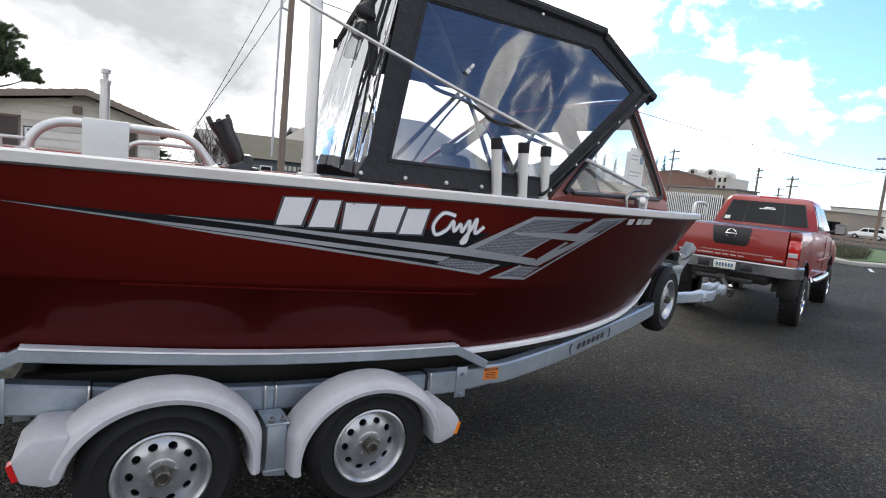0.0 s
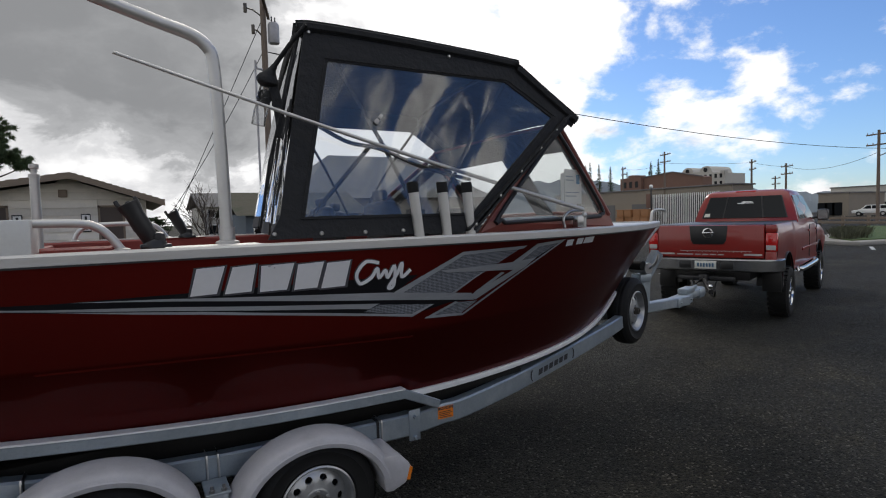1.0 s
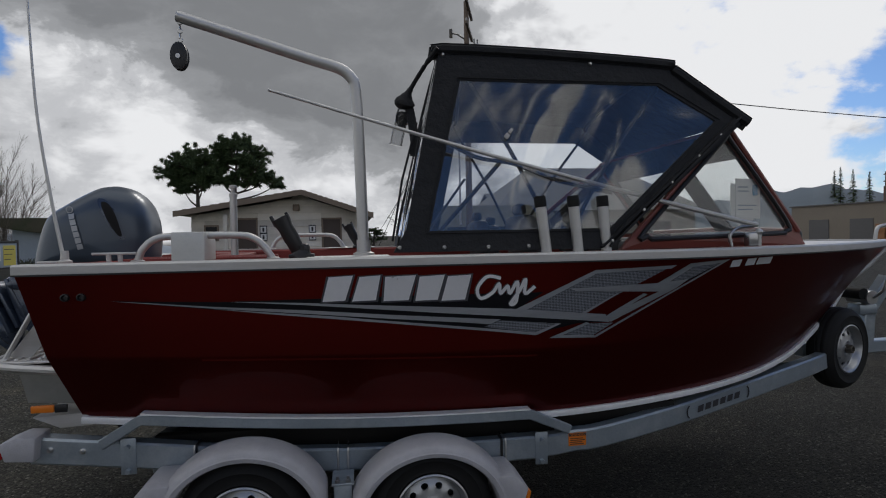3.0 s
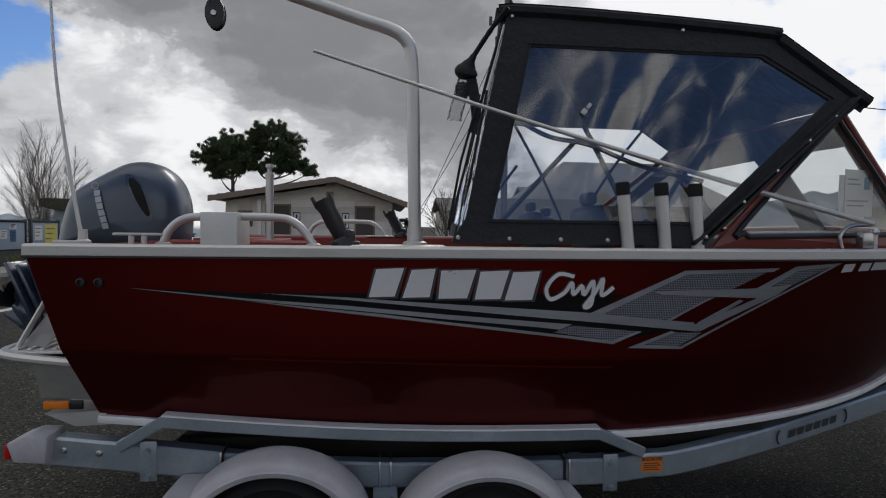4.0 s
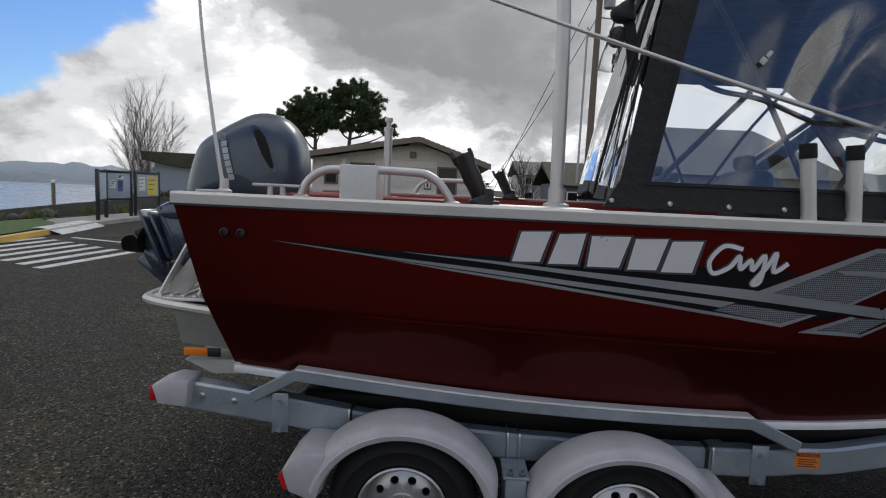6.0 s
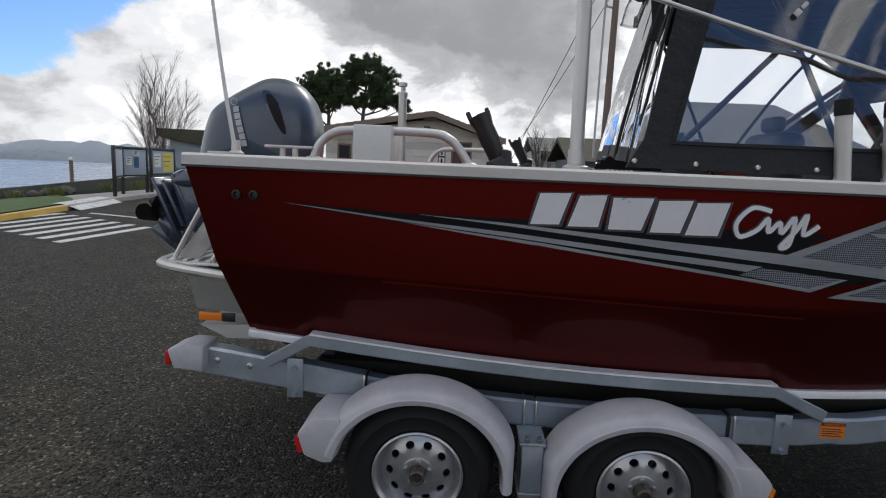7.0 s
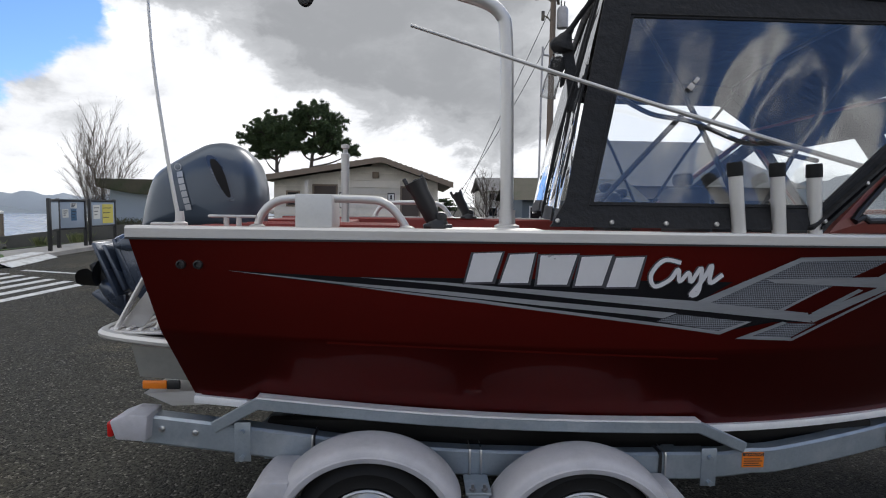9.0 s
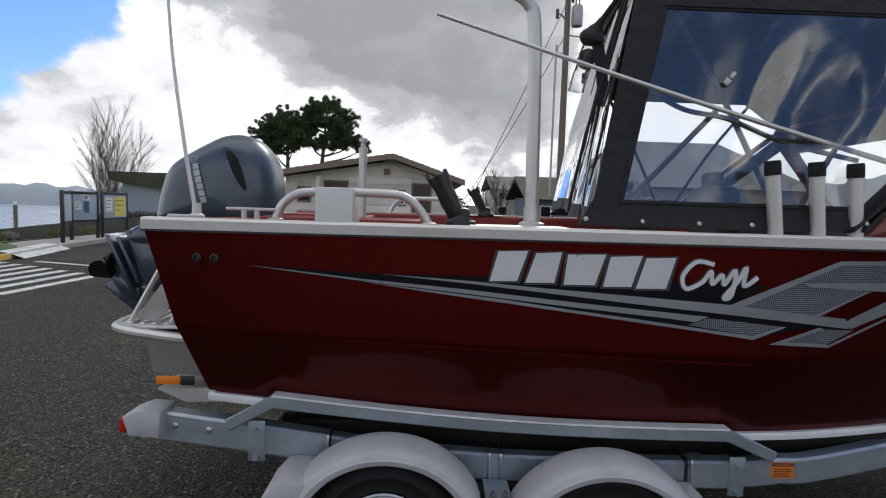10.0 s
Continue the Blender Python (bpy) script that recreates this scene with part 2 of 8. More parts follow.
def weave_material():
    m = material("graphic_mesh", (0.10, 0.106, 0.118), 0.4, vary=0.2, scale=20, spec=0.25)
    nt = m.node_tree
    b = nt.nodes["Principled BSDF"]
    base = b.inputs["Base Color"].links[0].from_socket
    tc = nt.nodes.new("ShaderNodeTexCoord")
    vo = nt.nodes.new("ShaderNodeTexVoronoi")
    vo.voronoi_dimensions = "2D"
    vo.inputs["Scale"].default_value = 125
    vo.inputs["Randomness"].default_value = 0.0
    sp = nt.nodes.new("ShaderNodeSeparateXYZ")
    cb = nt.nodes.new("ShaderNodeCombineXYZ")
    nt.links.new(tc.outputs["Object"], sp.inputs[0])
    nt.links.new(sp.outputs[0], cb.inputs[0])
    nt.links.new(sp.outputs[2], cb.inputs[1])
    nt.links.new(cb.outputs[0], vo.inputs["Vector"])
    mr = nt.nodes.new("ShaderNodeMapRange")
    mr.inputs[1].default_value, mr.inputs[2].default_value, mr.inputs[3].default_value, mr.inputs[4].default_value = 0.35, 0.5, 0.45, 2.6
    nt.links.new(vo.outputs["Distance"], mr.inputs[0])
    hs = nt.nodes.new("ShaderNodeHueSaturation")
    nt.links.new(mr.outputs[0], hs.inputs["Value"])
    nt.links.new(base, hs.inputs["Color"])
    nt.links.new(hs.outputs[0], b.inputs["Base Color"])
    return m


RED = material("red_hull_paint", (0.097, 0.0052, 0.0033), 0.36, 0.8, vary=0.06, scale=2, coat=0.24, rough_vary=0.05, spec=0.2, bump=0.02, bump_scale=3.0)
DECK_RED = material("red_deck_paint", (0.20, 0.022, 0.016), 0.45, vary=0.12, scale=8, bump=0.15, bump_scale=200)
BROWN_RED = material("red_frame_paint", (0.20, 0.055, 0.042), 0.4, vary=0.08, scale=6)
ALU = material("bare_aluminium", (0.525, 0.515, 0.50), 0.44, 0.5, vary=0.10, scale=5, bump=0.06, bump_scale=120, stretch=(1, 6, 6), second=(0.47, 0.455, 0.43), second_scale=3)
TUBE = material("aluminium_tube", (0.56, 0.555, 0.54), 0.46, 0.75, vary=0.08, scale=8, bump=0.05, bump_scale=60)
PLATE = material("diamond_plate", (0.72, 0.71, 0.69), 0.42, 0.7, vary=0.15, scale=12, bump=0.7, bump_scale=90, distance=0.006)
BOX = material("brushed_aluminium", (0.60, 0.60, 0.58), 0.6, 0.45, vary=0.10, scale=9, bump=0.1, bump_scale=150)
POD = material("dull_aluminium", (0.26, 0.26, 0.25), 0.5, 0.8, vary=0.15, scale=5, second=(0.3, 0.3, 0.28), second_scale=4)
GALV = material("galvanised_steel", (0.34, 0.39, 0.43), 0.38, 0.55, vary=0.20, scale=9, bump=0.08, bump_scale=50, second=(0.42, 0.46, 0.49), second_scale=7)
RIM = material("galvanised_rim", (0.44, 0.45, 0.46), 0.36, 0.8, vary=0.16, scale=14, second=(0.33, 0.34, 0.35), second_scale=9)
CAP = material("bright_zinc_strip", (0.84, 0.84, 0.84), 0.38, 0.15, vary=0.12, scale=14, second=(0.70, 0.71, 0.72), second_scale=6)
ZINC = material("zinc_bolt", (0.50, 0.50, 0.50), 0.3, 0.95, vary=0.1)
FENDER = material("grey_moulded_plastic", (0.43, 0.425, 0.445), 0.48, vary=0.14, scale=5, bump=0.45, bump_scale=220, second=(0.36, 0.355, 0.37), second_scale=4)
RUBBER = material("tyre_rubber", (0.011, 0.011, 0.011), 0.7, vary=0.3, scale=14, bump=0.25, bump_scale=90, spec=0.25)
BLACK_PLASTIC = material("black_plastic", (0.014, 0.014, 0.015), 0.4, vary=0.2, scale=20)
CANVAS = material("black_canvas", (0.013, 0.0135, 0.015), 0.62, vary=0.25, scale=7, bump=0.9, bump_scale=11, distance=0.02, second=(0.016, 0.0165, 0.018), second_scale=2.5, spec=0.28)
FAR_VINYL = clear_sheet("clear_vinyl_far", (0.82, 0.84, 0.86), 0.004, (5.0, 5.0, 1.4), 0.05, 1.2, 0.02)
VINYL = clear_sheet("clear_vinyl", (0.80, 0.82, 0.84), 0.005, (3.0, 3.0, 0.40), 0.085, 2.25, 0.014)
CURTAIN = clear_sheet("crumpled_clear_vinyl", (0.84, 0.845, 0.85), 0.010, (16, 16, 2.0), 0.05, 1.38, 0.05)
HEM_GREY = material("grey_webbing", (0.075, 0.077, 0.082), 0.7, vary=0.2, scale=30, bump=0.2, bump_scale=400)
GLASS = clear_sheet("window_glass", (0.86, 0.89, 0.89), 0.0, (1, 1, 1), 0.01, 1.8, 0.07)
DARK_GLASS = material("dark_tinted_glass", (0.012, 0.014, 0.016), 0.10, vary=0.1, rough_vary=0.02, spec=0.16)
SILVER = material("silver_graphic", (0.36, 0.375, 0.40), 0.33, 0.5, vary=0.25, scale=3, stretch=(0.6, 1, 6))
MESH = weave_material()
BLACK = material("black_graphic", (0.006, 0.006, 0.008), 0.45, vary=0.7, scale=160, spec=0.12, bump=0.4, bump_scale=260)
LETTER = material("silver_letter", (0.77, 0.77, 0.785), 0.3, 0.35, vary=0.06, scale=4)
LETTER_BACK = material("dark_letter_edge", (0.05, 0.05, 0.06), 0.4, vary=0.1)
WHITE = material("white_paint", (0.78, 0.78, 0.76), 0.5, vary=0.06, scale=8)
MOTOR = material("blue_grey_gelcoat", (0.060, 0.080, 0.108), 0.36, 0.25, vary=0.06, scale=3, coat=0.28, rough_vary=0.03)
MOTOR_DARK = material("dark_motor_casting", (0.055, 0.072, 0.105), 0.28, 0.3, vary=0.12, scale=6, coat=0.5)
# near black: the deep shade beneath the hull is put into this colour
BOTTOM = material("shade_black_bottom", (0.020, 0.020, 0.021), 0.8, vary=0.2, scale=5)
TOTE = material("faded_orange_plastic", (0.36, 0.17, 0.07), 0.6, vary=0.15, scale=4)
HUB_DARK = material("greasy_dark_hub", (0.10, 0.09, 0.075), 0.4, 0.7, vary=0.2, scale=30)
HALL_ROOF = material("weathered_grey_roof", (0.22, 0.21, 0.19), 0.9, vary=0.15, scale=1.5, second=(0.17, 0.165, 0.14), second_scale=0.6)
GAP_SHADE = material("fence_gap_shade", (0.05, 0.05, 0.05), 0.9, vary=0.2)
ORANGE = material("orange_reflector", (0.75, 0.20, 0.015), 0.3, vary=0.08)
RED_LENS = material("red_lens", (0.48, 0.012, 0.012), 0.12, vary=0.12, coat=0.6)
TRUCK_RED = material("truck_red_paint", (0.24, 0.013, 0.009), 0.35, vary=0.06, scale=2, coat=0.45, rough_vary=0.05)
# chrome with the dark reflection of the ground put into its colour
DARKENED_CHROME = material("darkened_chrome", (0.22, 0.225, 0.235), 0.24, 1.0, vary=0.12, scale=6, rough_vary=0.08)
CHROME = material("chrome", (0.58, 0.59, 0.60), 0.16, 1.0, vary=0.05, rough_vary=0.05)
SEAT = material("black_seat_vinyl", (0.022, 0.022, 0.024), 0.5, vary=0.2, scale=10)
PALE = material("pale_upholstery", (0.42, 0.42, 0.40), 0.6, vary=0.1)
ASPHALT = asphalt_material()
PAINT_LINE = material("worn_road_paint", (0.55, 0.56, 0.55), 0.7, vary=0.2, scale=3, second=(0.30, 0.30, 0.29), second_scale=4, bump=0.3, bump_scale=90)
CONCRETE = material("concrete", (0.30, 0.29, 0.27), 0.85, vary=0.14, scale=2, bump=0.3, bump_scale=60, second=(0.22, 0.21, 0.19), second_scale=0.8)
WALL_CONCRETE = material("dark_seawall_concrete", (0.095, 0.090, 0.080), 0.9, vary=0.25, scale=1.5, bump=0.4, bump_scale=30, second=(0.06, 0.06, 0.05), second_scale=0.9)
YELLOW = material("yellow_paving", (0.56, 0.36, 0.07), 0.75, vary=0.15, scale=4)
GRASS = material("grass", (0.060, 0.108, 0.028), 0.9, vary=0.4, scale=4, second=(0.10, 0.115, 0.045), second_scale=1.2, bump=0.8, bump_scale=40, distance=0.03)
TUFT = material("dry_grass_blades", (0.20, 0.21, 0.09), 0.85, vary=0.3, scale=5, random=0.35, island=True)
SIDING = material("pale_green_grey_siding", (0.70, 0.66, 0.59), 0.7, vary=0.10, scale=3, random=0.14, second=(0.50, 0.48, 0.43), second_scale=1.2)
ROOF = material("brown_shingles", (0.21, 0.175, 0.135), 0.9, vary=0.35, scale=10, bump=0.6, bump_scale=12, distance=0.02, second=(0.17, 0.155, 0.10), second_scale=1.0)
MOSS_ROOF = material("mossy_green_roof", (0.068, 0.062, 0.040), 0.9, vary=0.35, scale=6, bump=0.6, bump_scale=15, distance=0.02, second=(0.040, 0.050, 0.024), second_scale=1.5)
TRIM_BROWN = material("brown_timber_trim", (0.21, 0.165, 0.125), 0.75, vary=0.2, scale=8, stretch=(1, 1, 6))
DOOR_BROWN = material("brown_painted_door", (0.070, 0.052, 0.042), 0.6, vary=0.12, scale=4)
BLUE_WALL = material("pale_blue_stucco", (0.34, 0.39, 0.44), 0.85, vary=0.08, scale=3, bump=0.3, bump_scale=40)
BLUE_GREY = material("slate_blue_boards", (0.12, 0.15, 0.18), 0.75, vary=0.12, scale=4)
WOOD_POLE = material("weathered_pole_timber", (0.18, 0.14, 0.11), 0.85, vary=0.3, scale=5, stretch=(3, 3, 0.3), bump=0.4, bump_scale=20)
BARK = material("bark", (0.075, 0.062, 0.052), 0.9, vary=0.3, scale=8, bump=0.5, bump_scale=25)
NEEDLES = material("pine_needles", (0.065, 0.100, 0.038), 0.75, vary=0.35, scale=3, random=0.45, island=True)
SHRUB = material("grey_green_shrub_leaves", (0.085, 0.090, 0.055), 0.85, vary=0.3, scale=2, random=0.4, island=True)
TWIG = material("bare_twigs", (0.105, 0.085, 0.070), 0.85, vary=0.25, scale=6)
BEIGE = material("beige_block_wall", (0.28, 0.24, 0.19), 0.85, vary=0.12, scale=0.5)
BRICK = material("brown_brick", (0.20, 0.115, 0.085), 0.85, vary=0.18, scale=1.0)
CREAM = material("cream_stucco", (0.52, 0.50, 0.45), 0.85, vary=0.08, scale=0.5)
FAR_ROOF = material("flat_grey_roof", (0.16, 0.155, 0.15), 0.9, vary=0.12, scale=0.5)
WATER = material("river_water", (0.27, 0.28, 0.285), 0.28, vary=0.1, scale=0.02, bump=0.35, bump_scale=0.8, distance=0.25)
# distance haze is mixed into both hill colours, more into the far one
HILL = material("haze_tinted_hill", (0.20, 0.235, 0.265), 0.95, vary=0.2, scale=0.02, second=(0.25, 0.28, 0.31), second_scale=0.012)
HILL_FAR = material("haze_tinted_far_hill", (0.33, 0.37, 0.41), 0.95, vary=0.08, scale=0.01)
PAPER = material("notice_paper", (0.66, 0.65, 0.58), 0.7, vary=0.06)
PAPER_YELLOW = material("yellow_notice", (0.62, 0.52, 0.10), 0.7, vary=0.08)
PAPER_BLUE = material("blue_notice", (0.05, 0.12, 0.20), 0.6, vary=0.1)
INK = material("dark_print", (0.03, 0.03, 0.035), 0.6, vary=0.1)
BLUE_SIGN = material("blue_sign_panel", (0.04, 0.22, 0.42), 0.5, vary=0.1)
WIRE = material("cable_black", (0.02, 0.02, 0.02), 0.7, vary=0.1)


# ---- geometry helpers ----
def mesh_from(bm, name, mat, smooth=True, angle=35):
    me = bpy.data.meshes.new(name)
    bmesh.ops.recalc_face_normals(bm, faces=bm.faces)
    lim = radians(angle)
    for f in bm.faces:
        f.smooth = smooth
    for e in bm.edges:
        e.smooth = not (len(e.link_faces) == 2 and e.calc_face_angle(0) > lim)
    bm.to_mesh(me)
    bm.free()
    me.materials.append(mat)
    return me


def part(name, bm, mat, parent, label="", smooth=True, angle=35):
    ob = new(name, mesh_from(bm, name, mat, smooth, angle))
    ob.parent = parent
    if label:
        tagged(ob, label)
    return ob


def thing(name, label, category, group="", m=None, kind=""):
    ob = new(name)
    ob.empty_display_size = 0.2
    if m is not None:
        ob.matrix_basis = m
    return tagged(ob, label, category, group, kind)


def solo(name, bm, mat, label, category, kind="", smooth=True, angle=35):
    return tagged(new(name, mesh_from(bm, name, mat, smooth, angle)), label, category, "", kind)


def box(bm, lo, hi, bevel=0.0, m=None, seg=2):
    c = [(lo[i] + hi[i]) / 2 for i in range(3)]
    s = [abs(hi[i] - lo[i]) for i in range(3)]
    r = bmesh.ops.create_cube(bm, size=1, matrix=Matrix.Translation(c) @ Matrix.Diagonal((*s, 1)))
    vs = r["verts"]
    if bevel:
        es = list({e for v in vs for e in v.link_edges})
        out = bmesh.ops.bevel(bm, geom=es, offset=min(bevel, min(s) * 0.45), segments=seg, affect="EDGES", profile=0.5)
        vs = list({v for f in out["faces"] for v in f.verts} | {v for v in vs if v.is_valid})
    if m is not None:
        bmesh.ops.transform(bm, matrix=m, verts=vs)
    return bm


def B():
    return bmesh.new()


def grid(bm, rows, close_u=False, close_v=False, flip=False):
    """Faces over a grid of points."""
    vv = [[bm.verts.new(p) for p in r] for r in rows]
    nu, nv = len(vv), len(vv[0])
    for i in range(nu if close_u else nu - 1):
        for j in range(nv if close_v else nv - 1):
            q = [vv[i][j], vv[(i + 1) % nu][j], vv[(i + 1) % nu][(j + 1) % nv], vv[i][(j + 1) % nv]]
            pts = []
            for a in q:
                if not any((a.co - b2.co).length < 1e-6 for b2 in pts):
                    pts.append(a)
            if len(pts) > 2:
                bm.faces.new(pts[::-1] if flip else pts)
    return vv


def smooth_path(pts, n=8):
    """Catmull-Rom through the points."""
    P = [Vector(p) for p in pts]
    if len(P) < 3:
        return P
    out = []
    for i in range(len(P) - 1):
        a, b, c, d = P[max(i - 1, 0)], P[i], P[i + 1], P[min(i + 2, len(P) - 1)]
        for k in range(n):
            t = k / n
            out.append(0.5 * ((2 * b) + (c - a) * t + (2 * a - 5 * b + 4 * c - d) * t * t + (3 * b - a - 3 * c + d) * t ** 3))
    out.append(P[-1])
    return out


def sweep(bm, path, profile, up=(0, 0, 1), caps=True, scales=None):
    """A closed profile (side, up) carried along a path."""
    P = [Vector(p) for p in path]
    rows = []
    upv = Vector(up)
    for i, p in enumerate(P):
        t = (P[min(i + 1, len(P) - 1)] - P[max(i - 1, 0)]).normalized()
        side = t.cross(upv)
        if side.length < 1e-4:
            side = t.cross(Vector((0, 1, 0)))
        side.normalize()
        u = side.cross(t).normalized()
        s = scales[i] if scales else 1.0
        rows.append([p + side * a * s + u * b * s for a, b in profile])
    vv = grid(bm, rows, close_v=True)
    if caps:
        for r in (vv[0], vv[-1]):
            if len({tuple(round(c, 6) for c in v.co) for v in r}) > 2:
                bm.faces.new(r)
    return bm


def circle(r, n=10):
    return [(r * math.cos(2 * math.pi * i / n), r * math.sin(2 * math.pi * i / n)) for i in range(n)]


def rect(w, h, b=0.0):
    if not b:
        return [(-w / 2, -h / 2), (w / 2, -h / 2), (w / 2, h / 2), (-w / 2, h / 2)]
    w2, h2 = w / 2, h / 2
    return [(-w2 + b, -h2), (w2 - b, -h2), (w2, -h2 + b), (w2, h2 - b), (w2 - b, h2), (-w2 + b, h2), (-w2, h2 - b), (-w2, -h2 + b)]


def tube(bm, path, r, n=10, scales=None, caps=True):
    P = [Vector(p) for p in path]
    d = (P[-1] - P[0])
    up = (0, 1, 0) if abs(d.normalized().y) < 0.7 else (1, 0, 0)
    return sweep(bm, P, circle(r, n), up, caps, scales)


def lathe(bm, prof, m, n=32, close=False):
    """Profile (radius, along) turned round the local z of m."""
    rows = []
    for r, z in prof:
        rows.append([m @ Vector((r * math.cos(2 * math.pi * k / n), r * math.sin(2 * math.pi * k / n), z)) for k in range(n)])
    return grid(bm, rows, close_v=True)


def cyl(bm, a, b, r, n=12, r2=None):
    return tube(bm, [a, b], r, n, [1.0, (r2 if r2 is not None else r) / r])


def prism(bm, poly, axis, lo, hi, bevel=0.0):
    """A polygon in the plane across the axis, drawn out from lo to hi."""
    def P(q, w):
        return {"x": (w, q[0], q[1]), "y": (q[0], w, q[1]), "z": (q[0], q[1], w)}[axis]
    a = [bm.verts.new(P(q, lo)) for q in poly]
    b = [bm.verts.new(P(q, hi)) for q in poly]
    fs = [bm.faces.new(a), bm.faces.new(b[::-1])]
    n = len(poly)
    for i in range(n):
        fs.append(bm.faces.new([a[i], b[i], b[(i + 1) % n], a[(i + 1) % n]]))
    if bevel:
        es = list({e for f in fs for e in f.edges})
        bmesh.ops.bevel(bm, geom=es, offset=bevel, segments=2, affect="EDGES", profile=0.5)
    return bm


def lerp(xs, ys, x):
    return float(np.interp(x, xs, ys))


def ease(xs, ys, x):
    """Smooth monotone-ish interpolation through a few numbers."""
    xs, ys = list(xs), list(ys)
    if x <= xs[0]:
        return ys[0]
    if x >= xs[-1]:
        return ys[-1]
    i = max(k for k in range(len(xs) - 1) if xs[k] <= x)
    def slope(k):
        if k == 0 or k == len(xs) - 1:
            j = min(k, len(xs) - 2)
            return (ys[j + 1] - ys[j]) / (xs[j + 1] - xs[j])
        return (ys[k + 1] - ys[k - 1]) / (xs[k + 1] - xs[k - 1])
    h = xs[i + 1] - xs[i]
    t = (x - xs[i]) / h
    return ((2 * t ** 3 - 3 * t * t + 1) * ys[i] + (t ** 3 - 2 * t * t + t) * h * slope(i) + (3 * t * t - 2 * t ** 3) * ys[i + 1] + (t ** 3 - t * t) * h * slope(i + 1))


# ---- ground, road, water, distance ----
def ground_sheet():
    bm = B()
    grid(bm, [[(x, y, 0.0) for y in (-900, -60, -20, 0, 12, 30, 60, 900)] for x in (-9.4, 0, 20, 60, 900)])
    solo("ground", bm, ASPHALT, "dark worn asphalt of a large car park", "ground", "structure")


ground_sheet()
CENTRE = 1.22          # the boat's middle line
BOW = 5.72
KNUCKLE = 0.092


def sheer(x):
    t = max(0.0, (x - 2.35) / (BOW - 2.35))
    return CENTRE * t ** 2.25


def hull_point(s, v):
    """Starboard side: s from stern to bow, v from chine (0) to sheer (1)."""
    xs = s * BOW
    top = Vector((xs, sheer(xs), 1.47))
    cx = 0.16 + s * (5.30 - 0.16)
    cz = ease((0, 1.0, 2.3, 3.2, 3.8, 4.3, 4.75, 5.1, 5.3), (0.796, 0.707, 0.649, 0.665, 0.704, 0.772, 0.90, 1.05, 1.16), cx)
    cy = ease((0, 2.0, 2.6, 3.2, 3.8, 4.3, 4.75, 5.1, 5.3), (0.21, 0.21, 0.23, 0.315, 0.465, 0.67, 0.91, 1.10, CENTRE), cx)
    low = Vector((cx, cy, cz))
    p = low.lerp(top, v)
    # knuckle: upright plate above, flared plate below
    k = 0.46
    p.y -= KNUCKLE * ease((0, 0.7, 2.3, 3.3, BOW), (0.6, 1.0, 1.0, 0.3, 0.0), xs) * min(v / k, (1 - v) / (1 - k))
    return p


def hull_y(x, z):
    """How far to port the starboard side lies at x, z."""
    s = x / BOW
    v = 0.5
    for _ in range(12):
        a, b = hull_point(s, 0), hull_point(s, 1)
        v = min(1, max(0, (z - a.z) / (b.z - a.z)))
        s = min(1, max(0, s + (x - hull_point(s, v).x) / 5.4))
    return hull_point(s, v).y


def mirrored(p):
    return Vector((p[0], 2 * CENTRE - p[1], p[2]))


STATIONS = [i / 44 for i in range(45)]

boat = thing("boat", "dark red aluminium fishing boat with silver side graphics on a trailer", "boat")


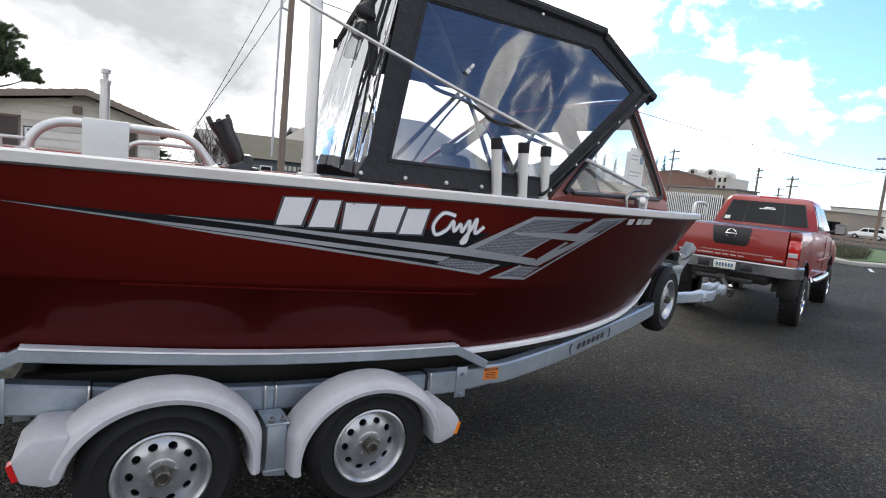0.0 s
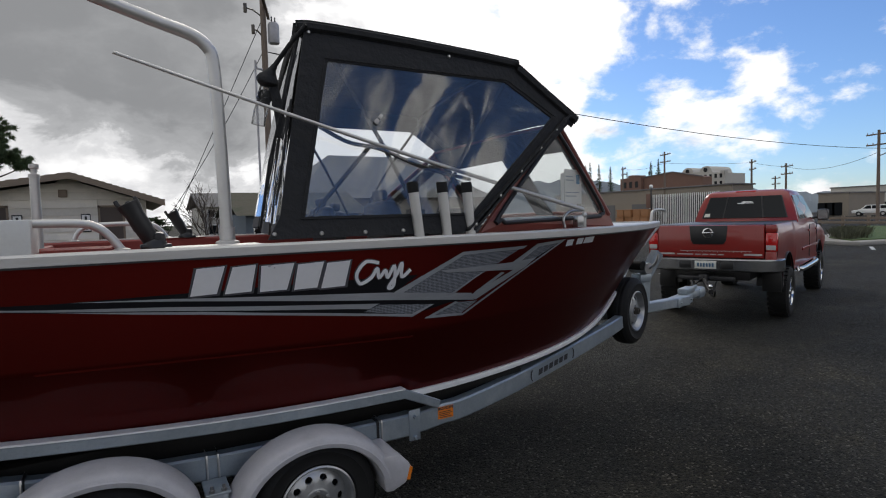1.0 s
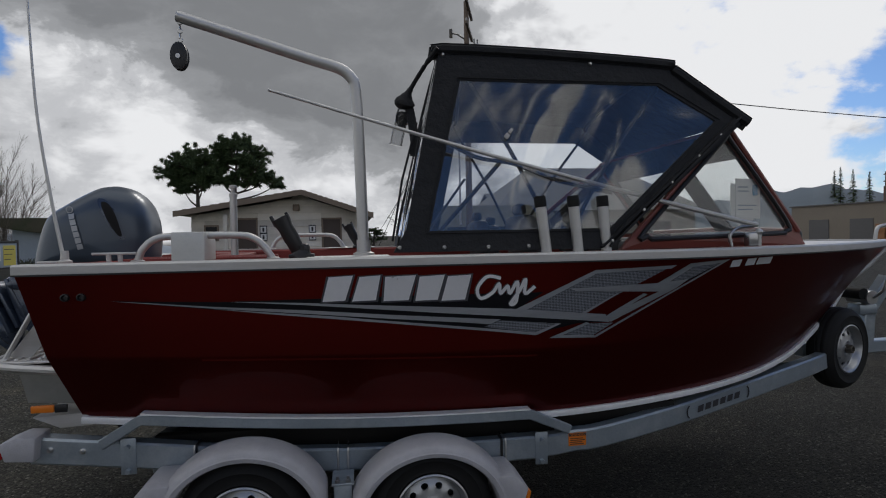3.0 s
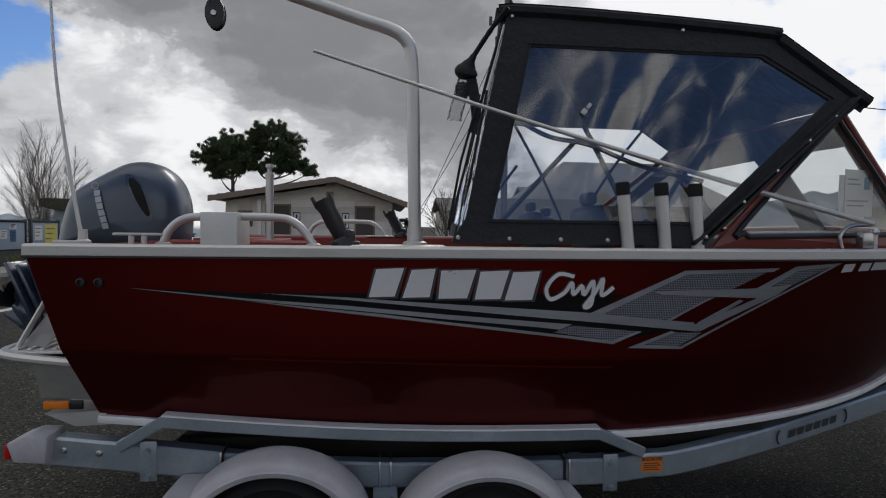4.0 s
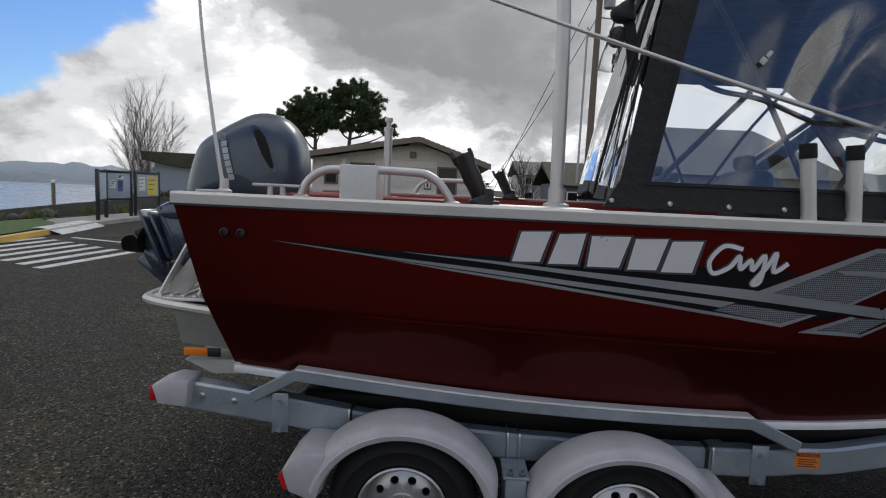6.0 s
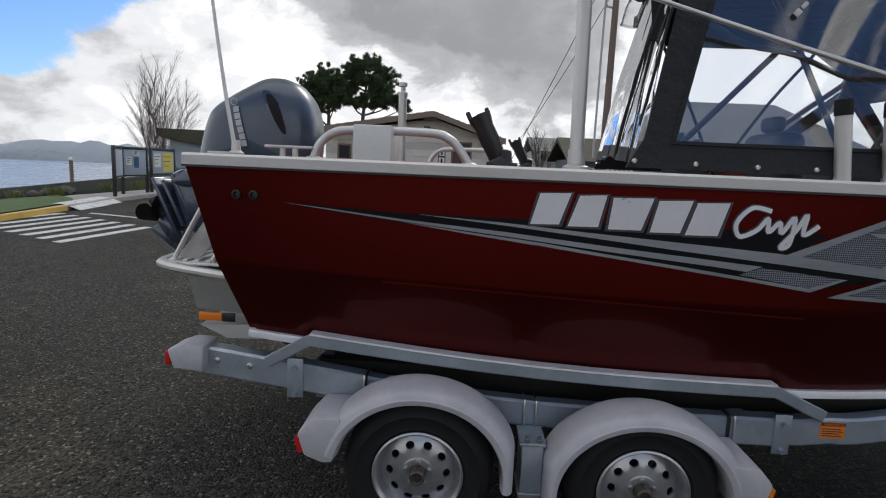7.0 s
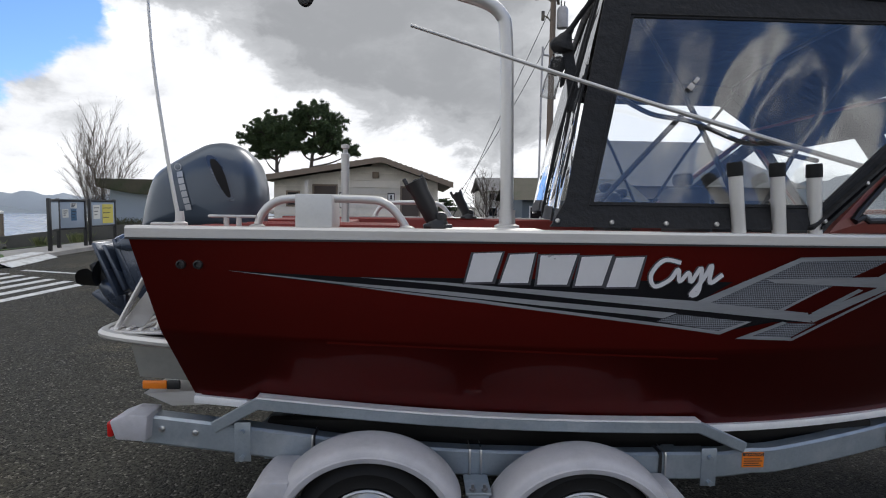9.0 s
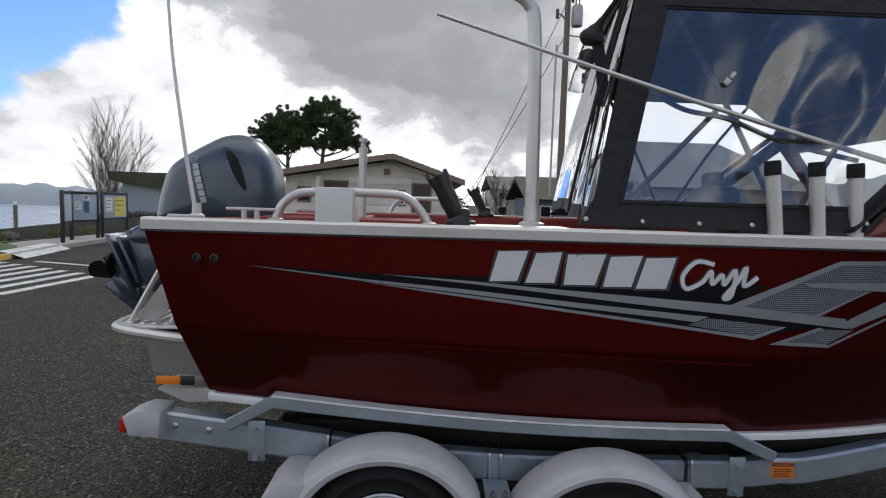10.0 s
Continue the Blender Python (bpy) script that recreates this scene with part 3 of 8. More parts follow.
def build_hull():
    for name, f in (("hull_side", lambda p: p), ("hull_side", mirrored)):
        bm = B()
        grid(bm, [[f(hull_point(s, v / 50)) for v in (0, 4, 8, 12, 16, 19, 21, 22, 23, 24, 25, 27, 31, 36, 41, 46, 50)] for s in STATIONS])
        part(name, bm, RED, boat, "glossy dark red side plate", angle=60)
    # bottom: vee from chine to keel, its dark colour standing for under-hull shade
    bm = B()
    for f in (lambda p: p, mirrored):
        rows = []
        for s in STATIONS:
            c = hull_point(s, 0)
            kz = ease((0, 3.0, 4.2, 4.9, 5.3), (0.52, 0.47, 0.56, 0.83, 1.16), c.x)
            k = Vector((c.x, CENTRE, kz))
            rows.append([f(c.lerp(k, t / 5)) for t in range(6)])
        grid(bm, rows)
    part("bottom", bm, BOTTOM, boat, "bottom plating coloured dark for the shade under the hull")
    # chine extrusion: pale strip under the paint
    for f in (lambda p: p, mirrored):
        for s0, s1 in ((0, 4), (16, 44)):
            bm = B()
            path = [f(hull_point(s, 0) + Vector((0, -0.012, -0.012))) for s in STATIONS[s0:s1 + 1]]
            sweep(bm, path, [(-0.012, -0.016), (0.010, -0.016), (0.014, 0.0), (0.010, 0.016), (-0.012, 0.016)])
            part("chine_rail", bm, CAP, boat, "bare aluminium chine strip")
    # transom
    bm = B()
    a = [hull_point(0, v / 6) for v in range(7)]
    grid(bm, [[p.lerp(mirrored(p), t / 6) for t in range(7)] for p in a])
    part("transom", bm, RED, boat)
    bm = B()
    box(bm, (0.00, 0.70, 0.62), (0.16, 1.74, 0.84), 0.01)
    part("transom_foot", bm, ALU, boat)
    # stem bar
    bm = B()
    tube(bm, smooth_path([(4.85, CENTRE, 0.80), (5.12, CENTRE, 1.0), (5.30, CENTRE, 1.16), (5.52, CENTRE, 1.30), (BOW + 0.01, CENTRE, 1.47)], 5), 0.02, 8)
    part("stem_bar", bm, ALU, boat)
    # gunwale extrusion, both sides
    for f in (lambda p: p, mirrored):
        bm = B()
        path = []
        for s in STATIONS:
            x = s * BOW
            path.append(f(Vector((x, sheer(x), 1.49))))
        prof = [(-0.035, -0.018), (0.016, -0.022), (0.026, -0.016), (0.026, 0.018), (0.018, 0.027), (-0.055, 0.027), (-0.055, 0.014), (-0.035, 0.010)]
        if f is mirrored:
            prof = [(-a, b) for a, b in prof]
        sweep(bm, path, prof)
        part("gunwale_rail", bm, ALU, boat, "bare aluminium gunwale extrusion")
        bm = B()
        sweep(bm, [p + Vector((0, (-0.026 if f is not mirrored else 0.026), -0.021)) for p in path], rect(0.004, 0.007))
        part("rail_insert", bm, BLACK_PLASTIC, boat, "dark strip under the gunwale")
    # side decks: painted, with the inner wall down to the floor
    for f in (lambda p: p, mirrored):
        bm = B()
        rows = []
        for s in STATIONS[:33]:
            x = max(s * BOW, 0.04)
            y0 = sheer(x) + 0.05
            rows.append([f(Vector(q)) for q in ((x, y0, 1.508), (x, y0 + 0.19, 1.512), (x, y0 + 0.20, 1.50), (x, y0 + 0.20, 0.94 if x < 3.0 else 1.38))])
        grid(bm, rows)
        part("side_deck", bm, DECK_RED, boat, "faded red side deck")
        bm = B()
        grid(bm, [[f(Vector((x, y, 1.517))) for y in (0.06, 0.26)] for x in (1.22, 1.62)])
        part("tread_plate", bm, PLATE, boat, "bright aluminium tread plate")
    bm = B()
    grid(bm, [[(x, y, 0.94) for y in (0.24, 2.20)] for x in (0.14, 3.2)])
    part("cockpit_floor", bm, PLATE, boat)
    # splash well: stepped red deck before the transom
    bm = B()
    box(bm, (0.04, 0.25, 1.36), (0.50, 0.72, 1.500), 0.01)
    box(bm, (0.04, 1.72, 1.36), (0.50, 2.19, 1.500), 0.01)
    box(bm, (0.44, 0.25, 1.30), (0.64, 2.19, 1.495), 0.015)
    part("splash_well", bm, DECK_RED, boat, "faded red splash well deck")
    for y in (0.34, 0.47, 0.60):
        bm = B()
        box(bm, (0.30, y, 1.500), (1.02, y + 0.035, 1.520), 0.006)
        part("deck_rib", bm, DECK_RED, boat)
    # fore deck and dash
    bm = B()
    rows = []
    for s in [0.72 + i * 0.28 / 14 for i in range(15)]:
        x = s * BOW
        y0 = min(sheer(x) + 0.045, CENTRE)
        rows.append([(x, y0 + (2 * CENTRE - 2 * y0) * t / 6, 1.505 + 0.05 * math.sin(math.pi * t / 6) * (1 - s)) for t in range(7)])
    grid(bm, rows)
    part("fore_deck", bm, ALU, boat)
    # bow light and bow cleat loop
    bm = B()
    tube(bm, smooth_path([(5.38, 1.02, 1.51), (5.40, 1.02, 1.60), (5.46, 1.03, 1.625), (5.58, 1.05, 1.625), (5.63, 1.06, 1.60), (5.64, 1.06, 1.51)], 4), 0.014, 8)
    part("bow_rail", bm, TUBE, boat)
    # two black drain fittings
    for x in (0.192, 0.258):
        bm = B()
        y = hull_y(x, 1.368)
        m = Matrix.Translation((x, y, 1.368)) @ Matrix.Rotation(radians(90), 4, "X")
        lathe(bm, [(0.0, 0.002), (0.010, 0.002), (0.012, 0.013), (0.017, 0.012), (0.019, -0.004)], m, 16)
        part("drain_fitting", bm, BLACK_PLASTIC, boat, "black through-hull fitting")
    # thin pressed seam on the side plate
    bm = B()
    path = [Vector((x, hull_y(x, z) - 0.001, z)) for x, z in ((0.75 + 0.1 * i, 1.06 - 0.004 * i) for i in range(17))]
    sweep(bm, path, rect(0.004, 0.008))
    part("side_seam", bm, RED, boat)
    # mooring cleats
    for x0, y0 in ((0.26, 0.12), (3.42, 0.26)):
        bm = B()
        box(bm, (x0, y0 - 0.012, 1.548), (x0 + 0.19, y0 + 0.012, 1.560), 0.005)
        cyl(bm, (x0 + 0.07, y0, 1.51), (x0 + 0.07, y0, 1.55), 0.011)
        cyl(bm, (x0 + 0.12, y0, 1.51), (x0 + 0.12, y0, 1.55), 0.011)
        part("cleat", bm, ALU, boat)


build_hull()


def decal(mat, off, poly):
    """A flat sticker, laid over the side plate."""
    bm = B()
    f = bm.faces.new([bm.verts.new((x, 0, z)) for x, z in poly])
    bmesh.ops.triangulate(bm, faces=[f])
    lo, hi = min(p[0] for p in poly), max(p[0] for p in poly)
    x = math.ceil(lo / 0.12) * 0.12
    while x < hi:
        bmesh.ops.bisect_plane(bm, geom=bm.verts[:] + bm.edges[:] + bm.faces[:], plane_co=(x, 0, 0), plane_no=(1, 0, 0))
        x += 0.12
    for z in (1.15, 1.22, 1.29, 1.36):
        bmesh.ops.bisect_plane(bm, geom=bm.verts[:] + bm.edges[:] + bm.faces[:], plane_co=(0, 0, z), plane_no=(0, 0, 1))
    for v in bm.verts:
        v.co.y = hull_y(v.co.x, v.co.z) - off
    names = {"BLACK": "graphic_field", "MESH": "graphic_mesh", "SILVER": "graphic_stripe", "LETTER": "graphic_block", "LETTER_BACK": "block_shadow"}
    key = [k for k, mm in (("BLACK", BLACK), ("MESH", MESH), ("SILVER", SILVER), ("LETTER", LETTER), ("LETTER_BACK", LETTER_BACK)) if mm is mat][0]
    part(names[key], bm, mat, boat)


decal(BLACK, 0.002, [(0.371, 1.346), (0.837, 1.326), (1.318, 1.326), (1.815, 1.325), (2.378, 1.32), (2.238, 1.236), (2.748, 1.183), (2.748, 1.148), (2.467, 1.156), (2.335, 1.112), (1.868, 1.172), (1.343, 1.235), (0.811, 1.292)])
decal(BLACK, 0.002, [(2.733, 1.143), (2.828, 1.191), (3.191, 1.341), (3.379, 1.42), (3.473, 1.451)])
decal(MESH, 0.002, [(2.266, 1.235), (2.664, 1.414), (3.084, 1.422), (2.592, 1.202)])
decal(MESH, 0.002, [(3.097, 1.341), (3.235, 1.424), (3.424, 1.437), (3.191, 1.341)])
decal(MESH, 0.002, [(2.477, 1.089), (2.622, 1.149), (2.771, 1.141), (2.654, 1.08)])
decal(MESH, 0.003, [(2.155, 1.187), (2.467, 1.156), (2.335, 1.118), (2.073, 1.158)])
decal(SILVER, 0.004, [(0.876, 1.326), (1.209, 1.309), (1.472, 1.29), (1.868, 1.265), (2.21, 1.243), (2.576, 1.206), (2.723, 1.19), (2.748, 1.148), (2.576, 1.168), (2.28, 1.198), (1.868, 1.235), (1.472, 1.274), (1.209, 1.299)])
decal(SILVER, 0.004, [(0.371, 1.346), (0.556, 1.33), (0.811, 1.305), (1.208, 1.275), (1.602, 1.238), (2.005, 1.2), (2.155, 1.192), (2.1, 1.17), (2.005, 1.181), (1.602, 1.219), (1.208, 1.259), (0.811, 1.297), (0.556, 1.325)])
decal(SILVER, 0.004, [(0.811, 1.295), (1.074, 1.268), (1.343, 1.241), (1.602, 1.208), (1.868, 1.177), (2.141, 1.143), (2.335, 1.118), (2.452, 1.157), (2.474, 1.156), (2.341, 1.103), (2.141, 1.131), (1.868, 1.166), (1.602, 1.197), (1.343, 1.233), (1.074, 1.26)])
decal(SILVER, 0.004, [(2.227, 1.237), (2.655, 1.423), (2.664, 1.406), (2.283, 1.232)])
decal(SILVER, 0.004, [(2.655, 1.423), (3.13, 1.433), (3.098, 1.416), (2.664, 1.406)])
decal(SILVER, 0.004, [(2.582, 1.203), (2.781, 1.297), (2.803, 1.302), (2.61, 1.202)])
decal(SILVER, 0.005, [(2.515, 1.333), (3.025, 1.341), (3.218, 1.355), (3.14, 1.307), (2.755, 1.148), (2.717, 1.178), (3.035, 1.295), (2.551, 1.319)])
decal(SILVER, 0.004, [(3.018, 1.338), (3.218, 1.44), (3.483, 1.454), (3.431, 1.436), (3.235, 1.421), (3.077, 1.335)])
decal(SILVER, 0.004, [(3.424, 1.437), (3.483, 1.454), (2.67, 1.07), (2.644, 1.071)])
decal(SILVER, 0.004, [(2.41, 1.085), (2.613, 1.155), (2.635, 1.148), (2.483, 1.095), (2.663, 1.085), (2.663, 1.071)])
decal(SILVER, 0.004, [(2.74, 1.189), (2.942, 1.29), (2.966, 1.283), (2.771, 1.182)])
decal(LETTER_BACK, 0.004, [(1.286, 1.301), (1.413, 1.305), (1.45, 1.435), (1.316, 1.429)])
decal(LETTER, 0.006, [(1.296, 1.31), (1.401, 1.313), (1.439, 1.43), (1.326, 1.425)])
decal(LETTER_BACK, 0.004, [(1.424, 1.3), (1.554, 1.301), (1.579, 1.433), (1.462, 1.427)])
decal(LETTER, 0.006, [(1.433, 1.308), (1.544, 1.31), (1.568, 1.428), (1.47, 1.422)])
decal(LETTER_BACK, 0.004, [(1.569, 1.296), (1.711, 1.297), (1.748, 1.43), (1.582, 1.425)])
decal(LETTER, 0.006, [(1.58, 1.304), (1.7, 1.305), (1.737, 1.424), (1.591, 1.42)])
decal(LETTER_BACK, 0.004, [(1.721, 1.292), (1.852, 1.293), (1.887, 1.427), (1.746, 1.422)])
decal(LETTER, 0.006, [(1.732, 1.3), (1.841, 1.302), (1.877, 1.422), (1.755, 1.416)])
decal(LETTER_BACK, 0.004, [(1.849, 1.288), (1.989, 1.29), (2.019, 1.425), (1.883, 1.419)])
decal(LETTER, 0.006, [(1.859, 1.296), (1.976, 1.298), (2.008, 1.419), (1.893, 1.414)])
SCRIPT = [(2.156, 1.397), (2.087, 1.406), (2.038, 1.349), (2.055, 1.301), (2.114, 1.327), (2.147, 1.37), (2.155, 1.322), (2.191, 1.357), (2.202, 1.32), (2.241, 1.377), (2.235, 1.281), (2.205, 1.269), (2.252, 1.332), (2.283, 1.388), (2.28, 1.317), (2.331, 1.351)]


def script_stroke():
    for r, mat, off, nm in ((0.011, LETTER_BACK, 0.002, "script_shadow"), (0.007, LETTER, 0.006, "script_stroke")):
        bm = B()
        path = [Vector((p.x, hull_y(p.x, p.z) - off, p.z)) for p in smooth_path([(x, 0, z) for x, z in SCRIPT], 6)]
        sweep(bm, path, rect(2.2 * r, 0.004), up=(0, 1, 0))
        part(nm, bm, mat, boat)
    for x0, x1 in ((3.49, 3.56), (3.60, 3.67), (3.685, 3.80)):
        bm = B()
        z0 = 1.408 + (x0 - 3.49) * 0.04
        f = bm.faces.new([bm.verts.new((x, hull_y(x, z) - 0.004, z)) for x, z in ((x0, z0), (x1, z0 + 0.003), (x1 + 0.012, z0 + 0.042), (x0 + 0.012, z0 + 0.039))])
        part("model_bar", bm, LETTER, boat)


script_stroke()


# ---- windscreen, canopy ----
def can_y(z):
    return 0.035 + (z - 1.53) * 0.225


def side_poly(bm, outer, inner=None, thick=0.012, f=lambda p: p, yfun=can_y):
    """A sheet in the canopy's side plane, with a window cut out where inner is given (same count of corners)."""
    def P(q, o):
        return f(Vector((q[0], yfun(q[1]) + o, q[1])))
    if inner:
        n = len(outer)
        for o in (0.0, thick):
            a = [bm.verts.new(P(q, o)) for q in outer]
            b = [bm.verts.new(P(q, o)) for q in inner]
            for i in range(n):
                bm.faces.new([a[i], a[(i + 1) % n], b[(i + 1) % n], b[i]])
            if o == 0.0:
                a0, b0 = a, b
        for i in range(n):
            bm.faces.new([a0[i], a0[(i + 1) % n], a[(i + 1) % n], a[i]])
            bm.faces.new([b0[i], b0[(i + 1) % n], b[(i + 1) % n], b[i]])
    else:
        a = [bm.verts.new(P(q, 0)) for q in outer]
        b = [bm.verts.new(P(q, thick)) for q in outer]
        bm.faces.new(a)
        bm.faces.new(b[::-1])
        for i in range(len(outer)):
            bm.faces.new([a[i], a[(i + 1) % len(a)], b[(i + 1) % len(a)], b[i]])


canopy = thing("boat_canopy", "black canvas boat canopy with clear vinyl windows over the helm", "boat canopy")


SKEW = 0.17


def far_side(p):
    """The port side of the canopy, a little further forward."""
    q = mirrored(p)
    q.x += SKEW * (q.y - p[1])
    return q


def build_canopy():
    for f in (lambda p: p, far_side):
        bm = B()
        outer = [(1.635, 1.532), (1.700, 1.640), (1.915, 2.60), (3.205, 2.555), (3.645, 2.235), (2.74, 1.532)]
        inner = [(1.815, 1.635), (1.835, 1.715), (2.015, 2.425), (3.13, 2.425), (3.455, 2.225), (2.76, 1.635)]
        side_poly(bm, outer, inner, f=f)
        part("side_panel", bm, CANVAS, canopy, "black canvas side panel", smooth=False)
        # clear window: sagging, creased vinyl
        bm = B()
        rows = []
        for i in range(29):
            z = 1.63 + (2.43 - 1.63) * i / 28
            xl = lerp((1.635, 2.425), (1.81, 2.01), z)
            xr = lerp((1.635, 2.225, 2.425), (2.77, 3.46, 3.14), z)
            row = []
            for j in range(45):
                t = j / 44
                x = xl + (xr - xl) * t
                k = math.sin(math.pi * t) * math.sin(math.pi * (i / 28))
                fold = noise.noise(Vector((x * 3.0 - z * 1.0, 0.3, z * 0.5))) * 0.075 + noise.noise(Vector((x * 6.5 - z * 2.5, 1.3, z * 0.7))) * 0.006
                row.append(f(Vector((x, can_y(z) + 0.006 + k * (0.01 + fold), z))))
            rows.append(row)
        grid(bm, rows)
        pane = part("clear_window", bm, FAR_VINYL if f is far_side else VINYL, canopy, "creased clear vinyl window", angle=180)
        pane.visible_shadow = False
        cxw, czw = sum(q[0] for q in inner) / 6, sum(q[1] for q in inner) / 6
        for k in (1.03,):
            bm = B()
            ring = [f(Vector((cxw + (x - cxw) * k, can_y(czw + (z - czw) * k) - 0.002, czw + (z - czw) * k))) for x, z in inner]
            for a, b in zip(ring, ring[1:] + ring[:1]):
                tube(bm, [a, a.lerp(b, 0.5), b], 0.0035, 5)
            part("hem_seam", bm, CANVAS, canopy)
        # front band: zip flap on the slanting edge
        bm = B()
        for o in (0.0, 0.035):
            path = [f(Vector((x, can_y(z) - 0.012, z))) for x, z in ((3.60 - o, 2.245 - o * 0.4), (2.74 - o * 1.2, 1.54))]
            sweep(bm, path, rect(0.012, 0.030), up=(0, 1, 0))
        part("zip_flap", bm, CANVAS, canopy)
        # snaps along the foot and the slanting edge
        for x, z in ((1.665, 1.556), (1.885, 1.553), (2.107, 1.551), (2.315, 1.551), (2.755, 1.570), (2.95, 1.728), (3.13, 1.873), (3.31, 2.02), (3.46, 2.14), (3.615, 2.255), (1.93, 2.565), (2.75, 2.54)):
            bm = B()
            q = f(Vector((x, can_y(z) - (0.021 if 2.7 < x and z < 2.2 else 0.004), z)))
            m = Matrix.Translation(q) @ Matrix.Rotation(radians(90 if f is not far_side else -90), 4, "X")
            lathe(bm, [(0.0, 0.006), (0.006, 0.006), (0.010, 0.002), (0.011, -0.004)], m, 10)
            part("snap", bm, ZINC, canopy)
    # roof sheet
    bm = B()
    rows = []
    prof = smooth_path([(1.89, 0, 2.585), (1.93, 0, 2.615), (2.5, 0, 2.605), (3.19, 0, 2.57), (3.24, 0, 2.54), (3.45, 0, 2.385), (3.66, 0, 2.235)], 3)
    for p in prof:
        y0 = can_y(p.z) - 0.012
        y1 = 2 * CENTRE - y0
        rows.append([(p.x + SKEW * (y1 - y0) * t / 16, y0 + (y1 - y0) * t / 16, p.z + 0.06 * math.sin(math.pi * t / 16)) for t in range(17)])
    grid(bm, rows)
    top = [[Vector(q) + Vector((0, 0, -0.014)) for q in r] for r in rows]
    grid(bm, top)
    part("roof_sheet", bm, CANVAS, canopy, "black canvas roof", angle=60)
    for f in (lambda p: p, far_side):
        bm = B()
        tube(bm, [f(Vector((p.x, can_y(p.z) - 0.004, p.z - 0.004))) for p in prof], 0.014, 8)
        part("roof_piping", bm, CANVAS, canopy)
        bm = B()
        sweep(bm, [f(Vector((p.x, can_y(p.z) - 0.012, p.z - 0.018))) for p in prof], rect(0.024, 0.056, 0.016))
        part("roof_edge_roll", bm, CANVAS, canopy)
        bm = B()
        sweep(bm, [f(Vector((p.x, can_y(p.z) + 0.016, p.z - 0.03))) for p in prof], rect(0.008, 0.07))
        part("roof_valance", bm, CANVAS, canopy)
    # bows of the frame
    for x0, x1, z1 in ((2.55, 2.02, 2.56), (2.55, 3.18, 2.53)):
        bm = B()
        ya, yb = 0.20, 2 * CENTRE - 0.20
        y2 = can_y(z1) + 0.05
        tube(bm, [p + Vector((SKEW * (p.y - ya), 0, 0)) for p in smooth_path([(x0, ya, 1.52), ((x0 + x1) / 2, ya + 0.06, 2.05), (x1, y2, z1 - 0.06), (x1, y2 + 0.12, z1 + 0.01), (x1, CENTRE, z1 + 0.045), (x1, 2 * CENTRE - y2 - 0.12, z1 + 0.01), (x1, 2 * CENTRE - y2, z1 - 0.06), ((x0 + x1) / 2, yb - 0.06, 2.05), (x0, yb, 1.52)], 5)], 0.012, 8)
        part("frame_bow", bm, BLACK_PLASTIC, canopy)
    # brace straps
    for a, b in (((1.86, 0.22, 1.60), (2.25, 0.25, 2.02)), ((2.06, 2.2, 1.60), (2.42, 2.15, 2.1))):
        bm = B()
        cyl(bm, a, b, 0.012, 8)
        part("brace", bm, BLACK_PLASTIC, canopy)
    # hem strip inside, sagging across the window
    bm = B()
    tube(bm, smooth_path([(1.92, 0.20, 2.10), (2.10, 0.23, 2.02), (2.3, 0.25, 1.99), (2.55, 0.25, 1.90), (2.85, 0.22, 1.83)], 6), 0.011, 6)
    part("hem_cord", bm, BLACK_PLASTIC, canopy)
    # aft drop curtain: crumpled clear strips with dark bindings, bunched at the corner
    def drop(u, t, k=0.0):
        z = 2.575 - t * 1.03
        y = can_y(z) + 0.015 + u
        w = noise.noise(Vector((u * 16, z * 1.1, 3.1))) * 0.040 + noise.noise(Vector((u * 45, z * 2.6, 7.7))) * 0.012
        x = 1.905 - 0.215 * t - 0.02 * math.sin(math.pi * t) + SKEW * u - 0.05 * t * min(1, u / 0.25)
        return Vector((x + w * (0.3 + 0.8 * t) + k, y, z + 0.05 * math.sin(math.pi * u / 2.1)))
    for u0, u1 in ((0.0, 0.075), (0.085, 0.135), (0.145, 0.27), (0.28, 0.75), (0.76, 1.35), (1.36, 1.90)):
        bm = B()
        grid(bm, [[drop(u0 + (u1 - u0) * j / 16, i / 30) for j in range(17)] for i in range(31)])
        pane = part("curtain_strip", bm, CURTAIN, canopy, "crumpled clear vinyl curtain", angle=180)
        pane.visible_shadow = False
        if 0.1 < u1 < 0.3:
            bm = B()
            tube(bm, [drop(u1 + 0.005, i / 24, -0.006) for i in range(25)], 0.007, 6)
            part("binding", bm, CANVAS, canopy)
        bm = B()
        grid(bm, [[drop(u0 + (u1 - u0) * j / 12, 0.945 + 0.055 * i / 4, -0.006) for j in range(13)] for i in range(5)])
        part("curtain_hem", bm, HEM_GREY, canopy, "grey webbing hem")
    # tied-up flap at the aft corner: dark bundle, clear roll below it and its ties
    bm = B()
    pth = smooth_path([(1.885, 0.15, 2.56), (1.83, 0.20, 2.49), (1.775, 0.26, 2.41), (1.745, 0.29, 2.36), (1.728, 0.31, 2.315), (1.725, 0.32, 2.285)], 5)
    n = len(pth)
    tube(bm, pth, 0.050, 14, [0.22 + 0.9 * math.exp(-((i / (n - 1) - 0.80) / 0.17) ** 2) + 0.10 * noise.noise(Vector((i * 0.9, 0, 0))) for i in range(n)])
    part("rolled_flap", bm, CANVAS, canopy, "bunched black flap tied at the corner")
    bm = B()
    pth = smooth_path([(1.730, 0.315, 2.31), (1.712, 0.33, 2.23), (1.690, 0.345, 2.15), (1.680, 0.35, 2.10)], 5)
    n = len(pth)
    tube(bm, pth, 0.034, 12, [1.0 + 0.16 * noise.noise(Vector((i * 1.1, 5, 0))) for i in range(n)])
